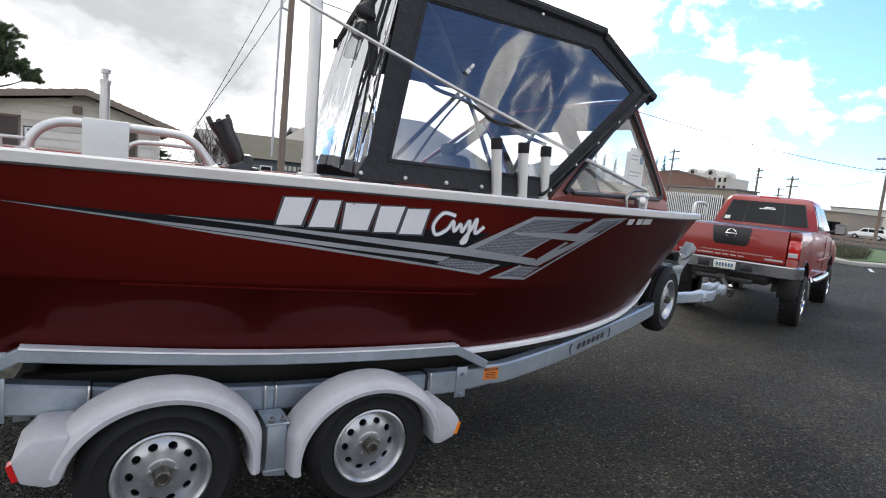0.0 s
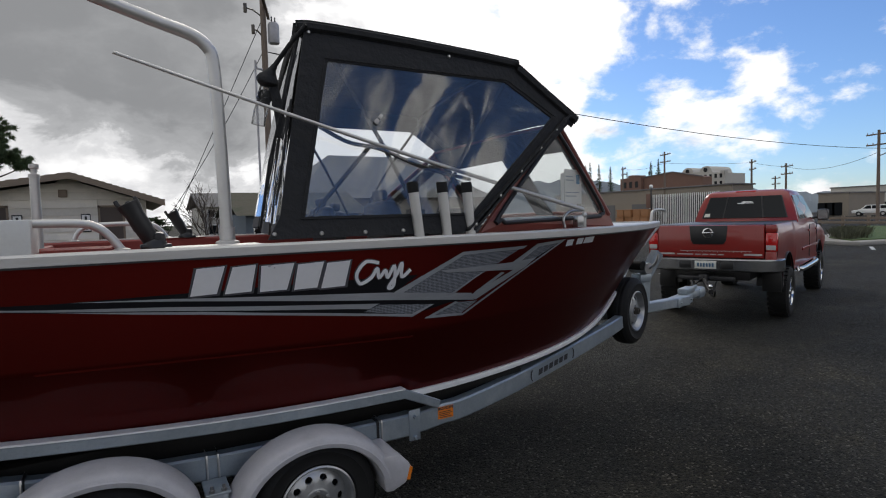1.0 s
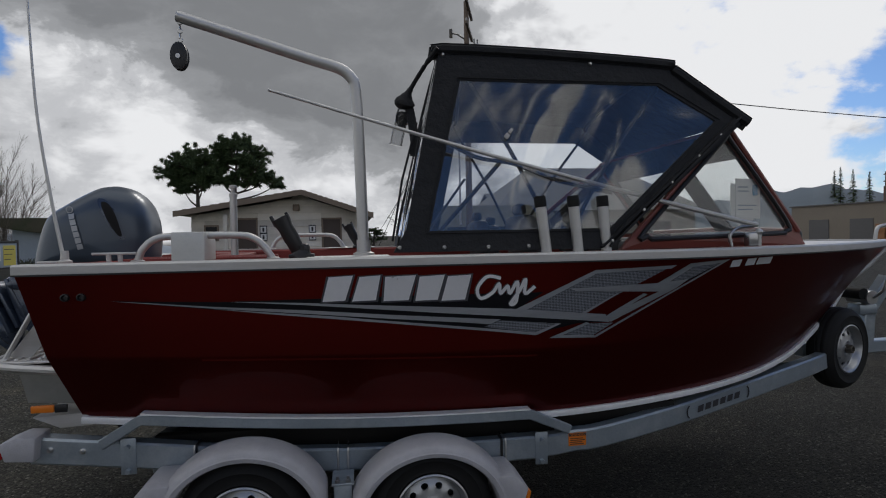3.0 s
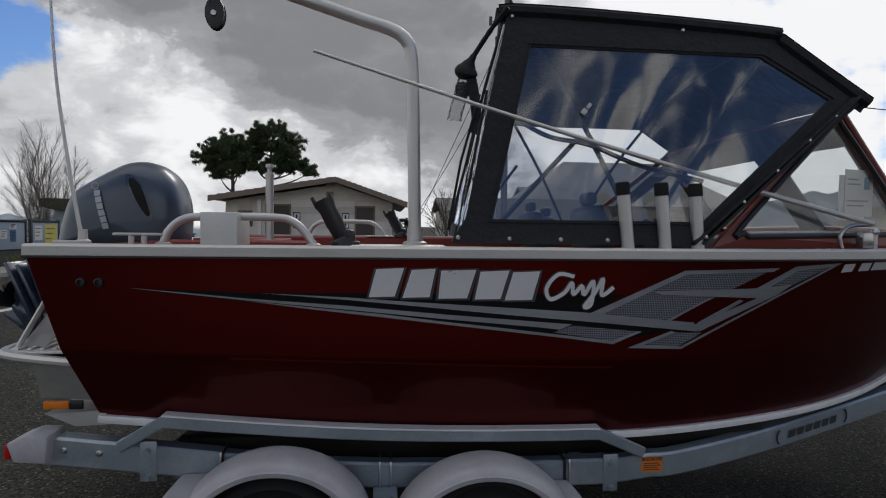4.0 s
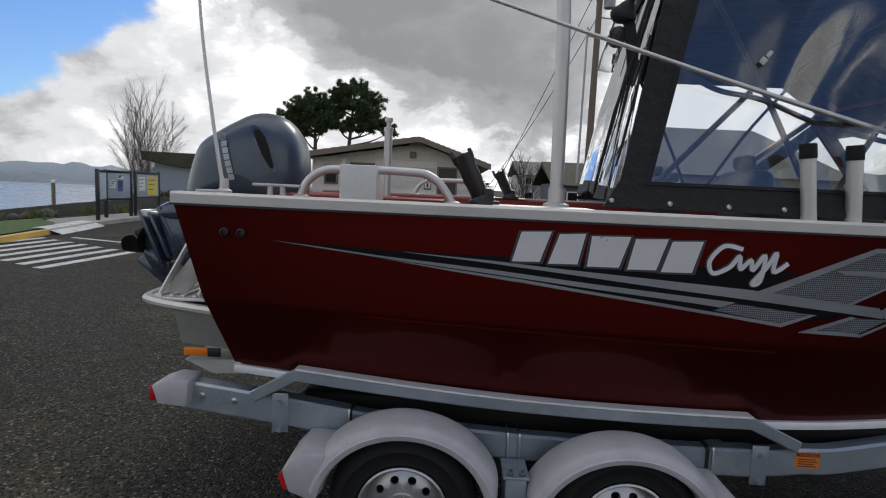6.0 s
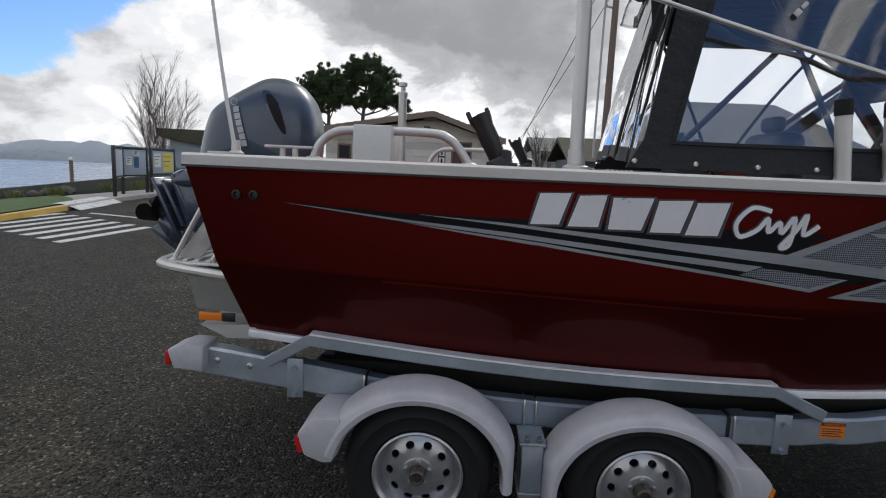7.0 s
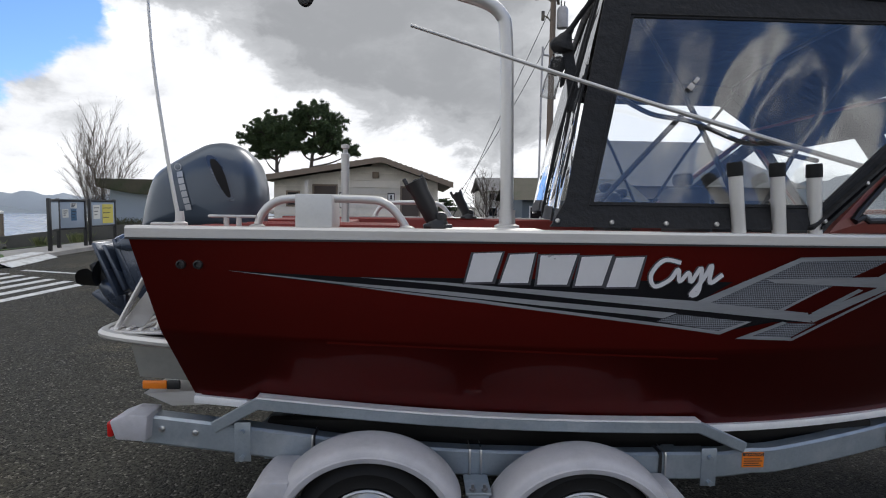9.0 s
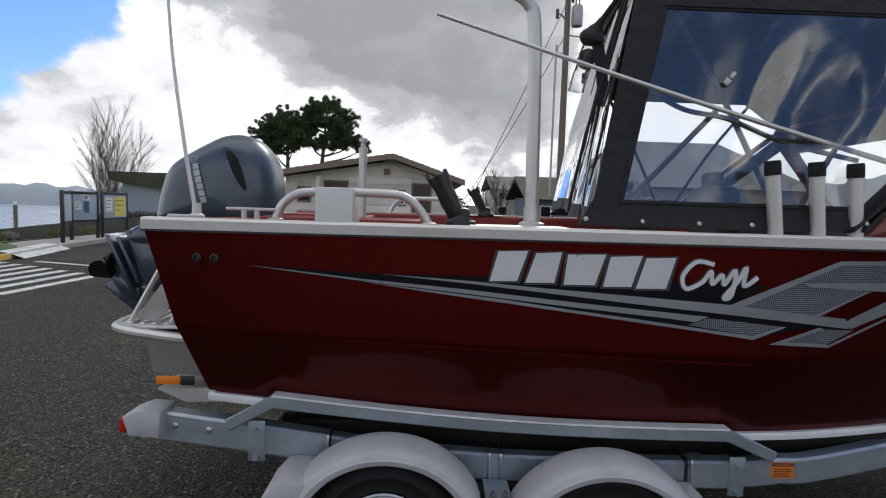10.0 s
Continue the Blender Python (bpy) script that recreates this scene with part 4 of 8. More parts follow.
    roll = part("clear_roll", bm, CURTAIN, canopy, "rolled clear vinyl")
    roll.visible_shadow = False
    bm = B()
    tube(bm, smooth_path([(1.712, 0.30, 2.235), (1.72, 0.335, 2.24), (1.715, 0.37, 2.23)], 4), 0.036, 10)
    part("tie_strap", bm, CANVAS, canopy)
    bm = B()
    sweep(bm, smooth_path([(1.745, 0.30, 2.31), (1.762, 0.29, 2.22), (1.775, 0.28, 2.10), (1.770, 0.27, 2.03)], 5), rect(0.012, 0.046), up=(1, 0, 0))
    part("hanging_strap", bm, CANVAS, canopy)
    for dx, y, z1 in ((0.0, 0.16, 1.60), (-0.045, 0.24, 1.585)):
        bm = B()
        tube(bm, [(1.80 + dx * 0.4, y, 2.20), (1.745 + dx, y, 1.9), (1.69 + dx, y, z1)], 0.006, 6)
        part("binding", bm, CANVAS, canopy)
    # pull tabs of the zips
    for x, z in ((2.254, 2.135), (2.565, 1.665)):
        bm = B()
        m = Matrix.Translation((x, can_y(z) - 0.004, z)) @ Matrix.Rotation(radians(38), 4, "Y")
        box(bm, (-0.008, -0.003, 0.006), (0.008, 0.003, 0.034), 0.002, m)
        box(bm, (-0.012, -0.002, -0.028), (0.012, 0.002, 0.0), 0.002, m)
        part("zip_tab", bm, ALU, canopy, "bright zip pull tab")


build_canopy()


def build_windscreen():
    ws = thing("windscreen", "clear boat windscreen in dark red frame ahead of the helm", "windscreen")
    for f in (lambda p: p, mirrored):
        # red side coaming with the triangular light
        def yf(z):
            return 0.14 + (z - 1.53) * 0.17
        def P(q, o):
            x, z = q
            y = yf(z) + max(0, x - 3.2) * 0.22 + o
            return f(Vector((x, y, z)))
        outer = [(2.90, 1.560), (3.655, 2.225), (4.11, 1.63), (4.17, 1.518), (2.86, 1.518)]
        inner = [(2.995, 1.605), (3.640, 2.168), (4.055, 1.640), (4.00, 1.590), (3.04, 1.572)]
        bm = B()
        n = len(outer)
        lay = []
        for o in (0.0, 0.03):
            lay.append(([bm.verts.new(P(q, o)) for q in outer], [bm.verts.new(P(q, o)) for q in inner]))
        for a, b in lay:
            for i in range(n):
                bm.faces.new([a[i], a[(i + 1) % n], b[(i + 1) % n], b[i]])
        for k in (0, 1):
            for i in range(n):
                j = (i + 1) % n
                bm.faces.new([lay[0][k][i], lay[0][k][j], lay[1][k][j], lay[1][k][i]])
        part("side_frame", bm, BROWN_RED, ws, "faded red side coaming", smooth=False)
        bm = B()
        bm.faces.new([bm.verts.new(P(q, 0.012)) for q in inner])
        g = part("side_pane", bm, GLASS, ws)
        g.visible_shadow = False
        bm = B()
        loop = [P(q, -0.002) for q in inner]
        loop = smooth_path([loop[-1].lerp(loop[0], 0.5), loop[0].lerp(loop[1], 0.02), loop[0].lerp(loop[1], 0.96), loop[1].lerp(loop[2], 0.04), loop[1].lerp(loop[2], 0.94), loop[2].lerp(loop[3], 0.8), loop[3].lerp(loop[4], 0.1), loop[4]], 4)
        tube(bm, loop + [loop[0]], 0.014, 8, caps=False)
        part("gasket", bm, BLACK_PLASTIC, ws, "black rubber gasket")
        # half of the front screen
        a, b = P((3.66, 2.215), 0.0), P((4.12, 1.60), 0.0)
        c, d = f(Vector((4.30, CENTRE, 1.62))), f(Vector((3.80, CENTRE, 2.26)))
        bm = B()
        bm.faces.new([bm.verts.new(q) for q in (a, b, c, d)])
        g = part("front_pane", bm, GLASS, ws)
        g.visible_shadow = False
        for q0, q1, q2, q3 in ((a, d, d.lerp(c, 0.26), a.lerp(b, 0.26)), (d.lerp(c, 0.26), c, c.lerp(b, 0.12), d.lerp(a, 0.12).lerp(c.lerp(b, 0.12), 0.26)), (a.lerp(b, 0.26), b, b.lerp(c, 0.10), a.lerp(d, 0.10).lerp(b.lerp(c, 0.10), 0.26))):
            bm = B()
            n = Vector((-0.012, 0, -0.006))
            v = [bm.verts.new(q + n * s) for s in (1, 2) for q in (q0, q1, q2, q3)]
            bm.faces.new(v[:4])
            bm.faces.new(v[4:])
            for i in range(4):
                bm.faces.new([v[i], v[(i + 1) % 4], v[4 + (i + 1) % 4], v[4 + i]])
            part("screen_border", bm, CANVAS, ws, "black canvas border of the front screen")
        for p0, p1 in ((a, b), (b, c), (c, d), (d, a)):
            bm = B()
            cyl(bm, p0, p1, 0.018, 8)
            part("frame_bar", bm, BROWN_RED, ws)
    # dash under the screen
    bm = B()
    box(bm, (3.25, 0.44, 1.30), (3.95, 0.98, 1.56), 0.04)
    part("dash", bm, BLACK_PLASTIC, ws)
    bm = B()
    box(bm, (3.25, 1.46, 1.30), (3.95, 2.00, 1.56), 0.04)
    part("dash", bm, BLACK_PLASTIC, ws)
    # papers taped inside the starboard light
    sign = thing("paper_notice", "white printed paper taped inside the windscreen", "paper")
    bm = B()
    m = Matrix.Translation((3.80, 0.375, 1.80)) @ Matrix.Rotation(radians(12), 4, "Z")
    box(bm, (-0.10, -0.002, -0.12), (0.10, 0.002, 0.12), 0.0, m)
    part("sheet", bm, WHITE, sign)
    bm = B()
    box(bm, (-0.135, 0.003, -0.135), (0.05, 0.006, 0.09), 0.0, m)
    part("sheet", bm, WHITE, sign)
    bm = B()
    box(bm, (0.035, -0.0045, 0.02), (0.075, -0.0025, 0.085), 0.0, m)
    part("print_block", bm, BLUE_SIGN, sign, "small blue printed block")
    for z, w in ((0.07, 0.08), (0.045, 0.09), (-0.04, 0.15), (-0.065, 0.12)):
        bm = B()
        box(bm, (-0.085, -0.0045, z - 0.004), (-0.085 + w, -0.0025, z + 0.004), 0.0, m)
        part("print_bar", bm, BLUE_WALL, sign)
    # round black nav light on the coaming's foot
    bm = B()
    bmesh.ops.create_uvsphere(bm, u_segments=16, v_segments=10, radius=0.042, matrix=Matrix.Translation((4.17, 0.42, 1.575)) @ Matrix.Diagonal((0.8, 0.7, 1, 1)))
    box(bm, (4.13, 0.40, 1.51), (4.21, 0.46, 1.54), 0.008)
    part("nav_light", bm, BLACK_PLASTIC, ws, "round black navigation light")


build_windscreen()


def build_seat():
    s = thing("helm_seat", "black vinyl folding helm seat under the canopy", "seat", "helm seats", pose(2.75, 0.62, 0.80))
    bm = B()
    box(bm, (-0.22, -0.24, 0.46), (0.24, 0.24, 0.58), 0.05)
    part("cushion", bm, SEAT, s)
    bm = B()
    box(bm, (-0.27, -0.18, 0.56), (-0.14, 0.18, 0.95), 0.055, Matrix.Rotation(radians(-6), 4, "Y"), 3)
    part("backrest", bm, SEAT, s)
    bm = B()
    box(bm, (-0.235, -0.07, 0.95), (-0.175, 0.07, 1.02), 0.025, Matrix.Rotation(radians(-6), 4, "Y"), 3)
    part("headrest", bm, SEAT, s)
    bm = B()
    lathe(bm, [(0.16, 0.14), (0.15, 0.16), (0.04, 0.19), (0.035, 0.46)], Matrix.Identity(4), 16)
    part("pedestal", bm, TUBE, s)
    copy_thing(s, pose(2.75, 1.80, 0.80))
    copy_thing(s, pose(2.25, 1.80, 0.76, 0, 0, 180))


build_seat()


# ---- fittings on the boat ----
def build_fittings():
    # davit with pulley
    d = thing("davit", "bent bare aluminium crab-pot davit with a hanging black pulley", "davit", "", pose(1.485, 0.27, 1.515))
    bm = B()
    pth = [(0.012, 0, 0), (0.0, 0, 0.55), (-0.012, 0, 0.84), (-0.035, 0.0, 0.915), (-0.10, 0.005, 0.965), (-0.25, 0.015, 1.012), (-0.60, 0.04, 1.125), (-0.885, 0.06, 1.215)]
    tube(bm, smooth_path(pth, 6), 0.029, 16)
    part("arm", bm, TUBE, d)
    bm = B()
    lathe(bm, [(0.0, 0.0), (0.055, 0.0), (0.055, 0.012), (0.036, 0.02), (0.036, 0.08)], pose(0.012, 0, 0.0), 20)
    part("foot", bm, ALU, d)
    bm = B()
    for i in range(5):
        z = 1.185 - i * 0.022
        m = Matrix.Translation((-0.875, 0.06, z)) @ Matrix.Rotation(radians(90 * (i % 2)), 4, "Z") @ Matrix.Rotation(radians(90), 4, "X")
        lathe(bm, [(0.010, -0.002), (0.014, 0.0), (0.010, 0.002), (0.010, -0.002)], m, 10)
    part("chain", bm, ZINC, d)
    bm = B()
    m = Matrix.Translation((-0.88, 0.06, 1.015)) @ Matrix.Rotation(radians(90), 4, "X") @ Matrix.Diagonal((0.82, 1.35, 1.2, 1))
    lathe(bm, [(0.0, 0.022), (0.03, 0.022), (0.05, 0.018), (0.052, 0.010), (0.044, 0.004), (0.044, -0.004), (0.052, -0.010), (0.05, -0.018), (0.03, -0.022), (0.0, -0.022)], m, 20)
    part("pulley", bm, BLACK_PLASTIC, d, "black pulley block")
    bm = B()
    cyl(bm, (-0.88, 0.025, 1.01), (-0.88, 0.095, 1.01), 0.012, 10)
    part("pin", bm, ZINC, d)

    # outrigger pole
    o = thing("outrigger_pole", "long tapered white outrigger pole laid aslant along the canopy", "pole")
    bm = B()
    a, b = Vector((3.72, 0.20, 1.64)), Vector((1.07, 0.035, 2.30))
    tube(bm, [a.lerp(b, i / 12) + Vector((0, 0, -0.02 * math.sin(math.pi * i / 12))) for i in range(13)], 0.014, 10, [1 - 0.5 * i / 12 for i in range(13)])
    part("pole", bm, TUBE, o)
    bm = B()
    tube(bm, smooth_path([(3.56, 0.20, 1.52), (3.55, 0.20, 1.58), (3.60, 0.20, 1.625), (3.70, 0.20, 1.635)], 5), 0.010, 8)
    box(bm, (3.66, 0.185, 1.52), (3.72, 0.235, 1.60), 0.012)
    part("bracket", bm, ZINC, o)
    bm = B()
    bmesh.ops.create_uvsphere(bm, u_segments=12, v_segments=8, radius=0.02, matrix=Matrix.Translation((3.735, 0.20, 1.60)))
    cyl(bm, (3.735, 0.20, 1.52), (3.735, 0.20, 1.60), 0.013)
    part("knob", bm, ZINC, o)

    # three rod holders on the gunwale
    r = thing("rod_holder", "bright aluminium tube rod holder with a black rubber top", "rod holder", "rod holders", pose(2.405, 0.03, 1.515))
    bm = B()
    lathe(bm, [(0.020, 0.235), (0.020, 0.0), (0.027, 0.0), (0.027, 0.235), (0.020, 0.235)], Matrix.Rotation(radians(-7), 4, "Y"), 18)
    part("tube", bm, TUBE, r)
    bm = B()
    lathe(bm, [(0.019, 0.245), (0.019, 0.285), (0.0275, 0.288), (0.030, 0.28), (0.030, 0.232), (0.0275, 0.232), (0.019, 0.245)], Matrix.Rotation(radians(-7), 4, "Y"), 18)
    part("rubber_cap", bm, RUBBER, r)
    copy_thing(r, pose(2.575, 0.035, 1.515, 0, 1.5, 0))
    copy_thing(r, pose(2.735, 0.05, 1.515, 0, 2.5, 0))

    # side rails with a step box
    def rail(name, y, m):
        t = thing(name, "bent bare aluminium grab rail on the side deck", "rail", "side rails", m)
        bm = B()
        tube(bm, smooth_path([(0.45, 0, 0), (0.475, 0, 0.06), (0.53, 0, 0.105), (0.62, 0, 0.118), (0.90, 0, 0.118), (0.975, 0, 0.10), (1.02, 0, 0.06), (1.06, 0, 0)], 6), 0.017, 12)
        part("bar", bm, TUBE, t)
        for x in (0.45, 1.06):
            bm = B()
            lathe(bm, [(0.032, 0), (0.032, 0.006), (0.019, 0.012)], pose(x, 0, 0), 14)
            part("foot", bm, TUBE, t)
        return t
    rail("grab_rail", 0.12, pose(0, 0.13, 1.512))
    rail("grab_rail", 2.3, pose(0.30, 2.30, 1.512))
    bx = thing("step_box", "bare aluminium box bolted to the grab rail", "box")
    bm = B()
    box(bm, (0.62, 0.055, 1.512), (0.765, 0.27, 1.648), 0.005)
    part("case", bm, BOX, bx)
    # pole on the splash well
    p = thing("ski_tow_pole", "upright aluminium pole with a cap on the splash well", "pole", "", pose(0.66, 1.22, 1.49))
    bm = B()
    lathe(bm, [(0.045, 0.0), (0.045, 0.01), (0.024, 0.012), (0.024, 0.40)], Matrix.Identity(4), 16)
    part("post", bm, TUBE, p)
    bm = B()
    lathe(bm, [(0.028, 0.40), (0.028, 0.42), (0.014, 0.425), (0.014, 0.45), (0.024, 0.455), (0.024, 0.475), (0.0, 0.48)], Matrix.Identity(4), 16)
    part("cap", bm, ALU, p)
    # aerial
    a = thing("whip_aerial", "tall thin bright whip aerial on the stern quarter", "aerial", "", pose(0.115, 0.12, 1.512))
    bm = B()
    tube(bm, smooth_path([(0.03, 0, 0.0), (-0.015, 0, 0.28), (-0.065, 0, 0.70), (-0.085, 0, 1.2)], 6), 0.0085, 10, [1 - 0.45 * i / 18 for i in range(19)])
    part("whip", bm, TUBE, a)
    bm = B()
    lathe(bm, [(0.03, 0), (0.03, 0.012), (0.018, 0.02), (0.016, 0.06)], pose(0.03, 0, 0), 14)
    box(bm, (-0.08, -0.02, 0), (0.03, 0.02, 0.014), 0.005)
    part("base", bm, ALU, a)
    bm = B()
    bmesh.ops.create_uvsphere(bm, u_segments=10, v_segments=8, radius=0.014, matrix=Matrix.Translation((-0.086, 0, 1.205)))
    part("tip", bm, BLACK_PLASTIC, a)
    # black cup rod holders on the side decks
    for y, x, sc in ((0.20, 1.155, 1.0), (2.22, 1.46, 1.0)):
        h = thing("cup_rod_holder", "black plastic angled rod holder on the side deck", "rod holder", "cup rod holders", pose(x, y, 1.512) @ Matrix.Scale(0.92 * sc, 4))
        m = Matrix.Translation((0.030, 0, 0.018)) @ Matrix.Rotation(radians(-27), 4, "Y")
        bm = B()
        lathe(bm, [(0.028, 0.0), (0.038, 0.02), (0.040, 0.085), (0.043, 0.095), (0.041, 0.165), (0.047, 0.195), (0.050, 0.222), (0.043, 0.224), (0.038, 0.19), (0.032, 0.06)], m, 18)
        part("cup", bm, BLACK_PLASTIC, h)
        bm = B()
        box(bm, (-0.050, -0.014, 0.190), (-0.030, 0.014, 0.255), 0.006, m)
        box(bm, (0.030, -0.014, 0.195), (0.048, 0.014, 0.238), 0.006, m)
        box(bm, (-0.010, 0.034, 0.19), (0.014, 0.050, 0.232), 0.006, m)
        part("jaw", bm, BLACK_PLASTIC, h)
        bm = B()
        box(bm, (-0.030, -0.040, 0.0), (0.105, 0.040, 0.022), 0.008)
        box(bm, (-0.012, -0.032, 0.012), (0.080, 0.032, 0.080), 0.022)
        lathe(bm, [(0.052, 0.0), (0.050, 0.03), (0.038, 0.045), (0.0, 0.048)], pose(0.035, 0, 0.0), 16)
        part("mount", bm, BLACK_PLASTIC, h)
        bm = B()
        cyl(bm, (0.045, -0.042, 0.055), (0.045, 0.042, 0.055), 0.014, 12)
        part("clamp_knob", bm, BLACK_PLASTIC, h)


build_fittings()


def build_motor():
    mt = thing("outboard_motor", "large blue-grey outboard motor tilted up on the transom", "outboard motor", "",
               Matrix.Translation((-0.30, CENTRE, 1.47)) @ Matrix.Rotation(radians(32), 4, "Y"))
    inv = mt.matrix_basis.inverted()

    def settle(bm):
        bmesh.ops.transform(bm, matrix=inv, verts=bm.verts)
        return bm
    # cowling: side outline, pillowed across its width
    SIDE = [(-0.505, 1.44), (-0.480, 1.58), (-0.440, 1.715), (-0.395, 1.785), (-0.30, 1.848), (-0.20, 1.905), (-0.10, 1.950), (-0.01, 1.955), (0.075, 1.918), (0.138, 1.845), (0.172, 1.755), (0.185, 1.655), (0.182, 1.57), (0.165, 1.44)]
    ring = [(p.x, p.z) for p in smooth_path([(x, 0, z) for x, z in SIDE], 4)] + [(0.165 - 0.67 * k / 8, 1.44) for k in range(1, 8)]
    CX, CZ, HALF = -0.14, 1.60, 0.235

    def pillow(v, x, z):
        s = max(0.0, 1 - abs(v) ** 3.4) ** (1 / 3.4)
        return Vector((CX + (x - CX) * s, CENTRE + HALF * v, CZ + (z - CZ) * s))
    vs = [-1, -0.985, -0.95, -0.88, -0.75, -0.5, -0.2, 0.2, 0.5, 0.75, 0.88, 0.95, 0.985, 1]
    bm = B()
    grid(bm, [[pillow(v, x, z) for x, z in ring] for v in vs], close_v=True)
    part("cowling", settle(bm), MOTOR, mt, "glossy blue-grey cowling", angle=60)

    def face_y(x, z, off):
        """Place on the flat side of the cowling nearest a point of its side view."""
        best = 0.0
        d = Vector((x - CX, z - CZ))
        for (x0, z0), (x1, z1) in zip(ring, ring[1:] + ring[:1]):
            e0, e1 = Vector((x0 - CX, z0 - CZ)), Vector((x1 - CX, z1 - CZ))
            den = d.x * (e1 - e0).y - d.y * (e1 - e0).x
            if abs(den) > 1e-9:
                t = (e0.x * (e1 - e0).y - e0.y * (e1 - e0).x) / den
                u = (e0.x * d.y - e0.y * d.x) / den
                if t > 0 and -0.01 <= u <= 1.01:
                    best = max(best, 1 / t)
        return HALF * max(0.0, 1 - min(1, best) ** 3.4) ** (1 / 3.4) + off

    def inlay(poly, off, sgn, mat, name, label=""):
        cx = sum(p[0] for p in poly) / len(poly)
        cz = sum(p[1] for p in poly) / len(poly)
        bm = B()
        cen = bm.verts.new((cx, CENTRE + sgn * face_y(cx, cz, off), cz))
        rings = []
        for k in (0.33, 0.66, 1.0):
            rings.append([bm.verts.new((cx + (x - cx) * k, CENTRE + sgn * face_y(cx + (x - cx) * k, cz + (z - cz) * k, off), cz + (z - cz) * k)) for x, z in poly])
        n = len(poly)
        for i in range(n):
            j = (i + 1) % n
            bm.faces.new([cen, rings[0][i], rings[0][j]])
            for a, b in zip(rings, rings[1:]):
                bm.faces.new([a[i], b[i], b[j], a[j]])
        part(name, settle(bm), mat, mt, label, angle=180)
    LEAF = [(-0.056, 1.850), (-0.030, 1.846), (0.0, 1.815), (0.026, 1.76), (0.044, 1.70), (0.056, 1.645), (0.040, 1.640), (0.014, 1.675), (-0.014, 1.725), (-0.040, 1.785), (-0.056, 1.83)]
    for sgn in (-1, 1):
        leaf = [(p.x, p.z) for p in smooth_path([(x, 0, z) for x, z in LEAF + LEAF[:1]], 3)][:-1]
        lip = [(0.0 + (x - 0.0) * 1.35 - 0.004, 1.745 + (z - 1.745) * 1.2) for x, z in leaf]
        inlay(lip, 0.008, sgn, MOTOR_DARK, "slot_lip")
        inlay(leaf, 0.013, sgn, RUBBER, "air_slot", "black air intake slot")
        # plain bars down the rear edge
        for k in range(6):
            x0, z0 = -0.228 + 0.0095 * k, 1.775 - 0.0365 * k
            bm = B()
            bm.faces.new([bm.verts.new((x, CENTRE + sgn * face_y(x, z, 0.010), z)) for x, z in ((x0 - 0.014, z0), (x0 + 0.018, z0 + 0.006), (x0 + 0.025, z0 - 0.025), (x0 - 0.007, z0 - 0.031))])
            part("maker_bar", settle(bm), SILVER, mt)
        bm = B()
        m = Matrix.Translation((-0.240, CENTRE + sgn * face_y(-0.240, 1.80, 0.010), 1.803)) @ Matrix.Rotation(radians(90), 4, "X")
        lathe(bm, [(0.016, 0.0015), (0.020, 0.0015), (0.020, -0.0015), (0.016, -0.0015)], m, 18)
        part("maker_ring", settle(bm), SILVER, mt)
    # swivel housing behind the transom
    bm = B()
    prism(bm, [(-0.44, 1.50), (0.16, 1.50), (0.10, 1.36), (-0.62, 1.32), (-0.66, 1.36)], "y", CENTRE - 0.15, CENTRE + 0.15, 0.03)
    part("lower_pan", settle(bm), MOTOR_DARK, mt, "blue-grey lower pan")
    bm = B()
    prism(bm, [(-0.69, 1.385), (-0.60, 1.43), (-0.40, 1.30), (-0.42, 1.06), (-0.52, 1.02), (-0.60, 1.10)], "y", CENTRE - 0.10, CENTRE + 0.10, 0.03)
    part("midsection", settle(bm), MOTOR_DARK, mt, "blue-grey midsection tilted up")
    for k, (a, b, w) in enumerate((((-0.767, 1.365), (-0.637, 1.055), 0.13), ((-0.716, 1.355), (-0.602, 1.09), 0.115), ((-0.665, 1.39), (-0.545, 1.10), 0.105))):
        d = Vector((b[0] - a[0], 0, b[1] - a[1])).normalized()
        n = Vector((-d.z, 0, d.x)) * 0.011
        A, Bb = Vector((a[0], 0, a[1])), Vector((b[0], 0, b[1]))
        bm = B()
        prism(bm, [(q.x, q.z) for q in (A - n, A + n, Bb + n, Bb - n)], "y", CENTRE - w, CENTRE + w, 0.006)
        part("anti_vent_plate", settle(bm), MOTOR_DARK, mt)
    # gearcase: a torpedo along the plates, with the skeg outboard of it
    ax0, ax1 = Vector((-0.765, CENTRE, 1.135)), Vector((-0.645, CENTRE, 0.955))
    d = (ax1 - ax0).normalized()
    bm = B()
    tube(bm, [ax0 + (ax1 - ax0) * t for t in (0, 0.1, 0.35, 0.6, 0.8, 0.92, 1.0)], 0.062, 16, [0.75, 0.95, 1, 0.95, 0.7, 0.4, 0.05])
    prism(bm, [(-0.735, 1.165), (-0.635, 1.05), (-0.635, 0.99), (-0.66, 0.96), (-0.79, 1.12)], "y", CENTRE - 0.035, CENTRE + 0.035, 0.012)
    prism(bm, [(-0.745, 1.12), (-0.65, 0.96), (-0.678, 0.905), (-0.855, 1.048), (-0.84, 1.065)], "y", CENTRE - 0.010, CENTRE + 0.010, 0.004)
    part("gearcase", settle(bm), MOTOR_DARK, mt, "blue-grey gearcase with skeg")
    hub = ax0 - d * 0.055
    bm = B()
    cyl(bm, ax0, ax0 - d * 0.12, 0.046, 16, 0.034)
    part("propeller_hub", settle(bm), BLACK_PLASTIC, mt)
    side = Vector((0, 1, 0))
    out = d.cross(side)
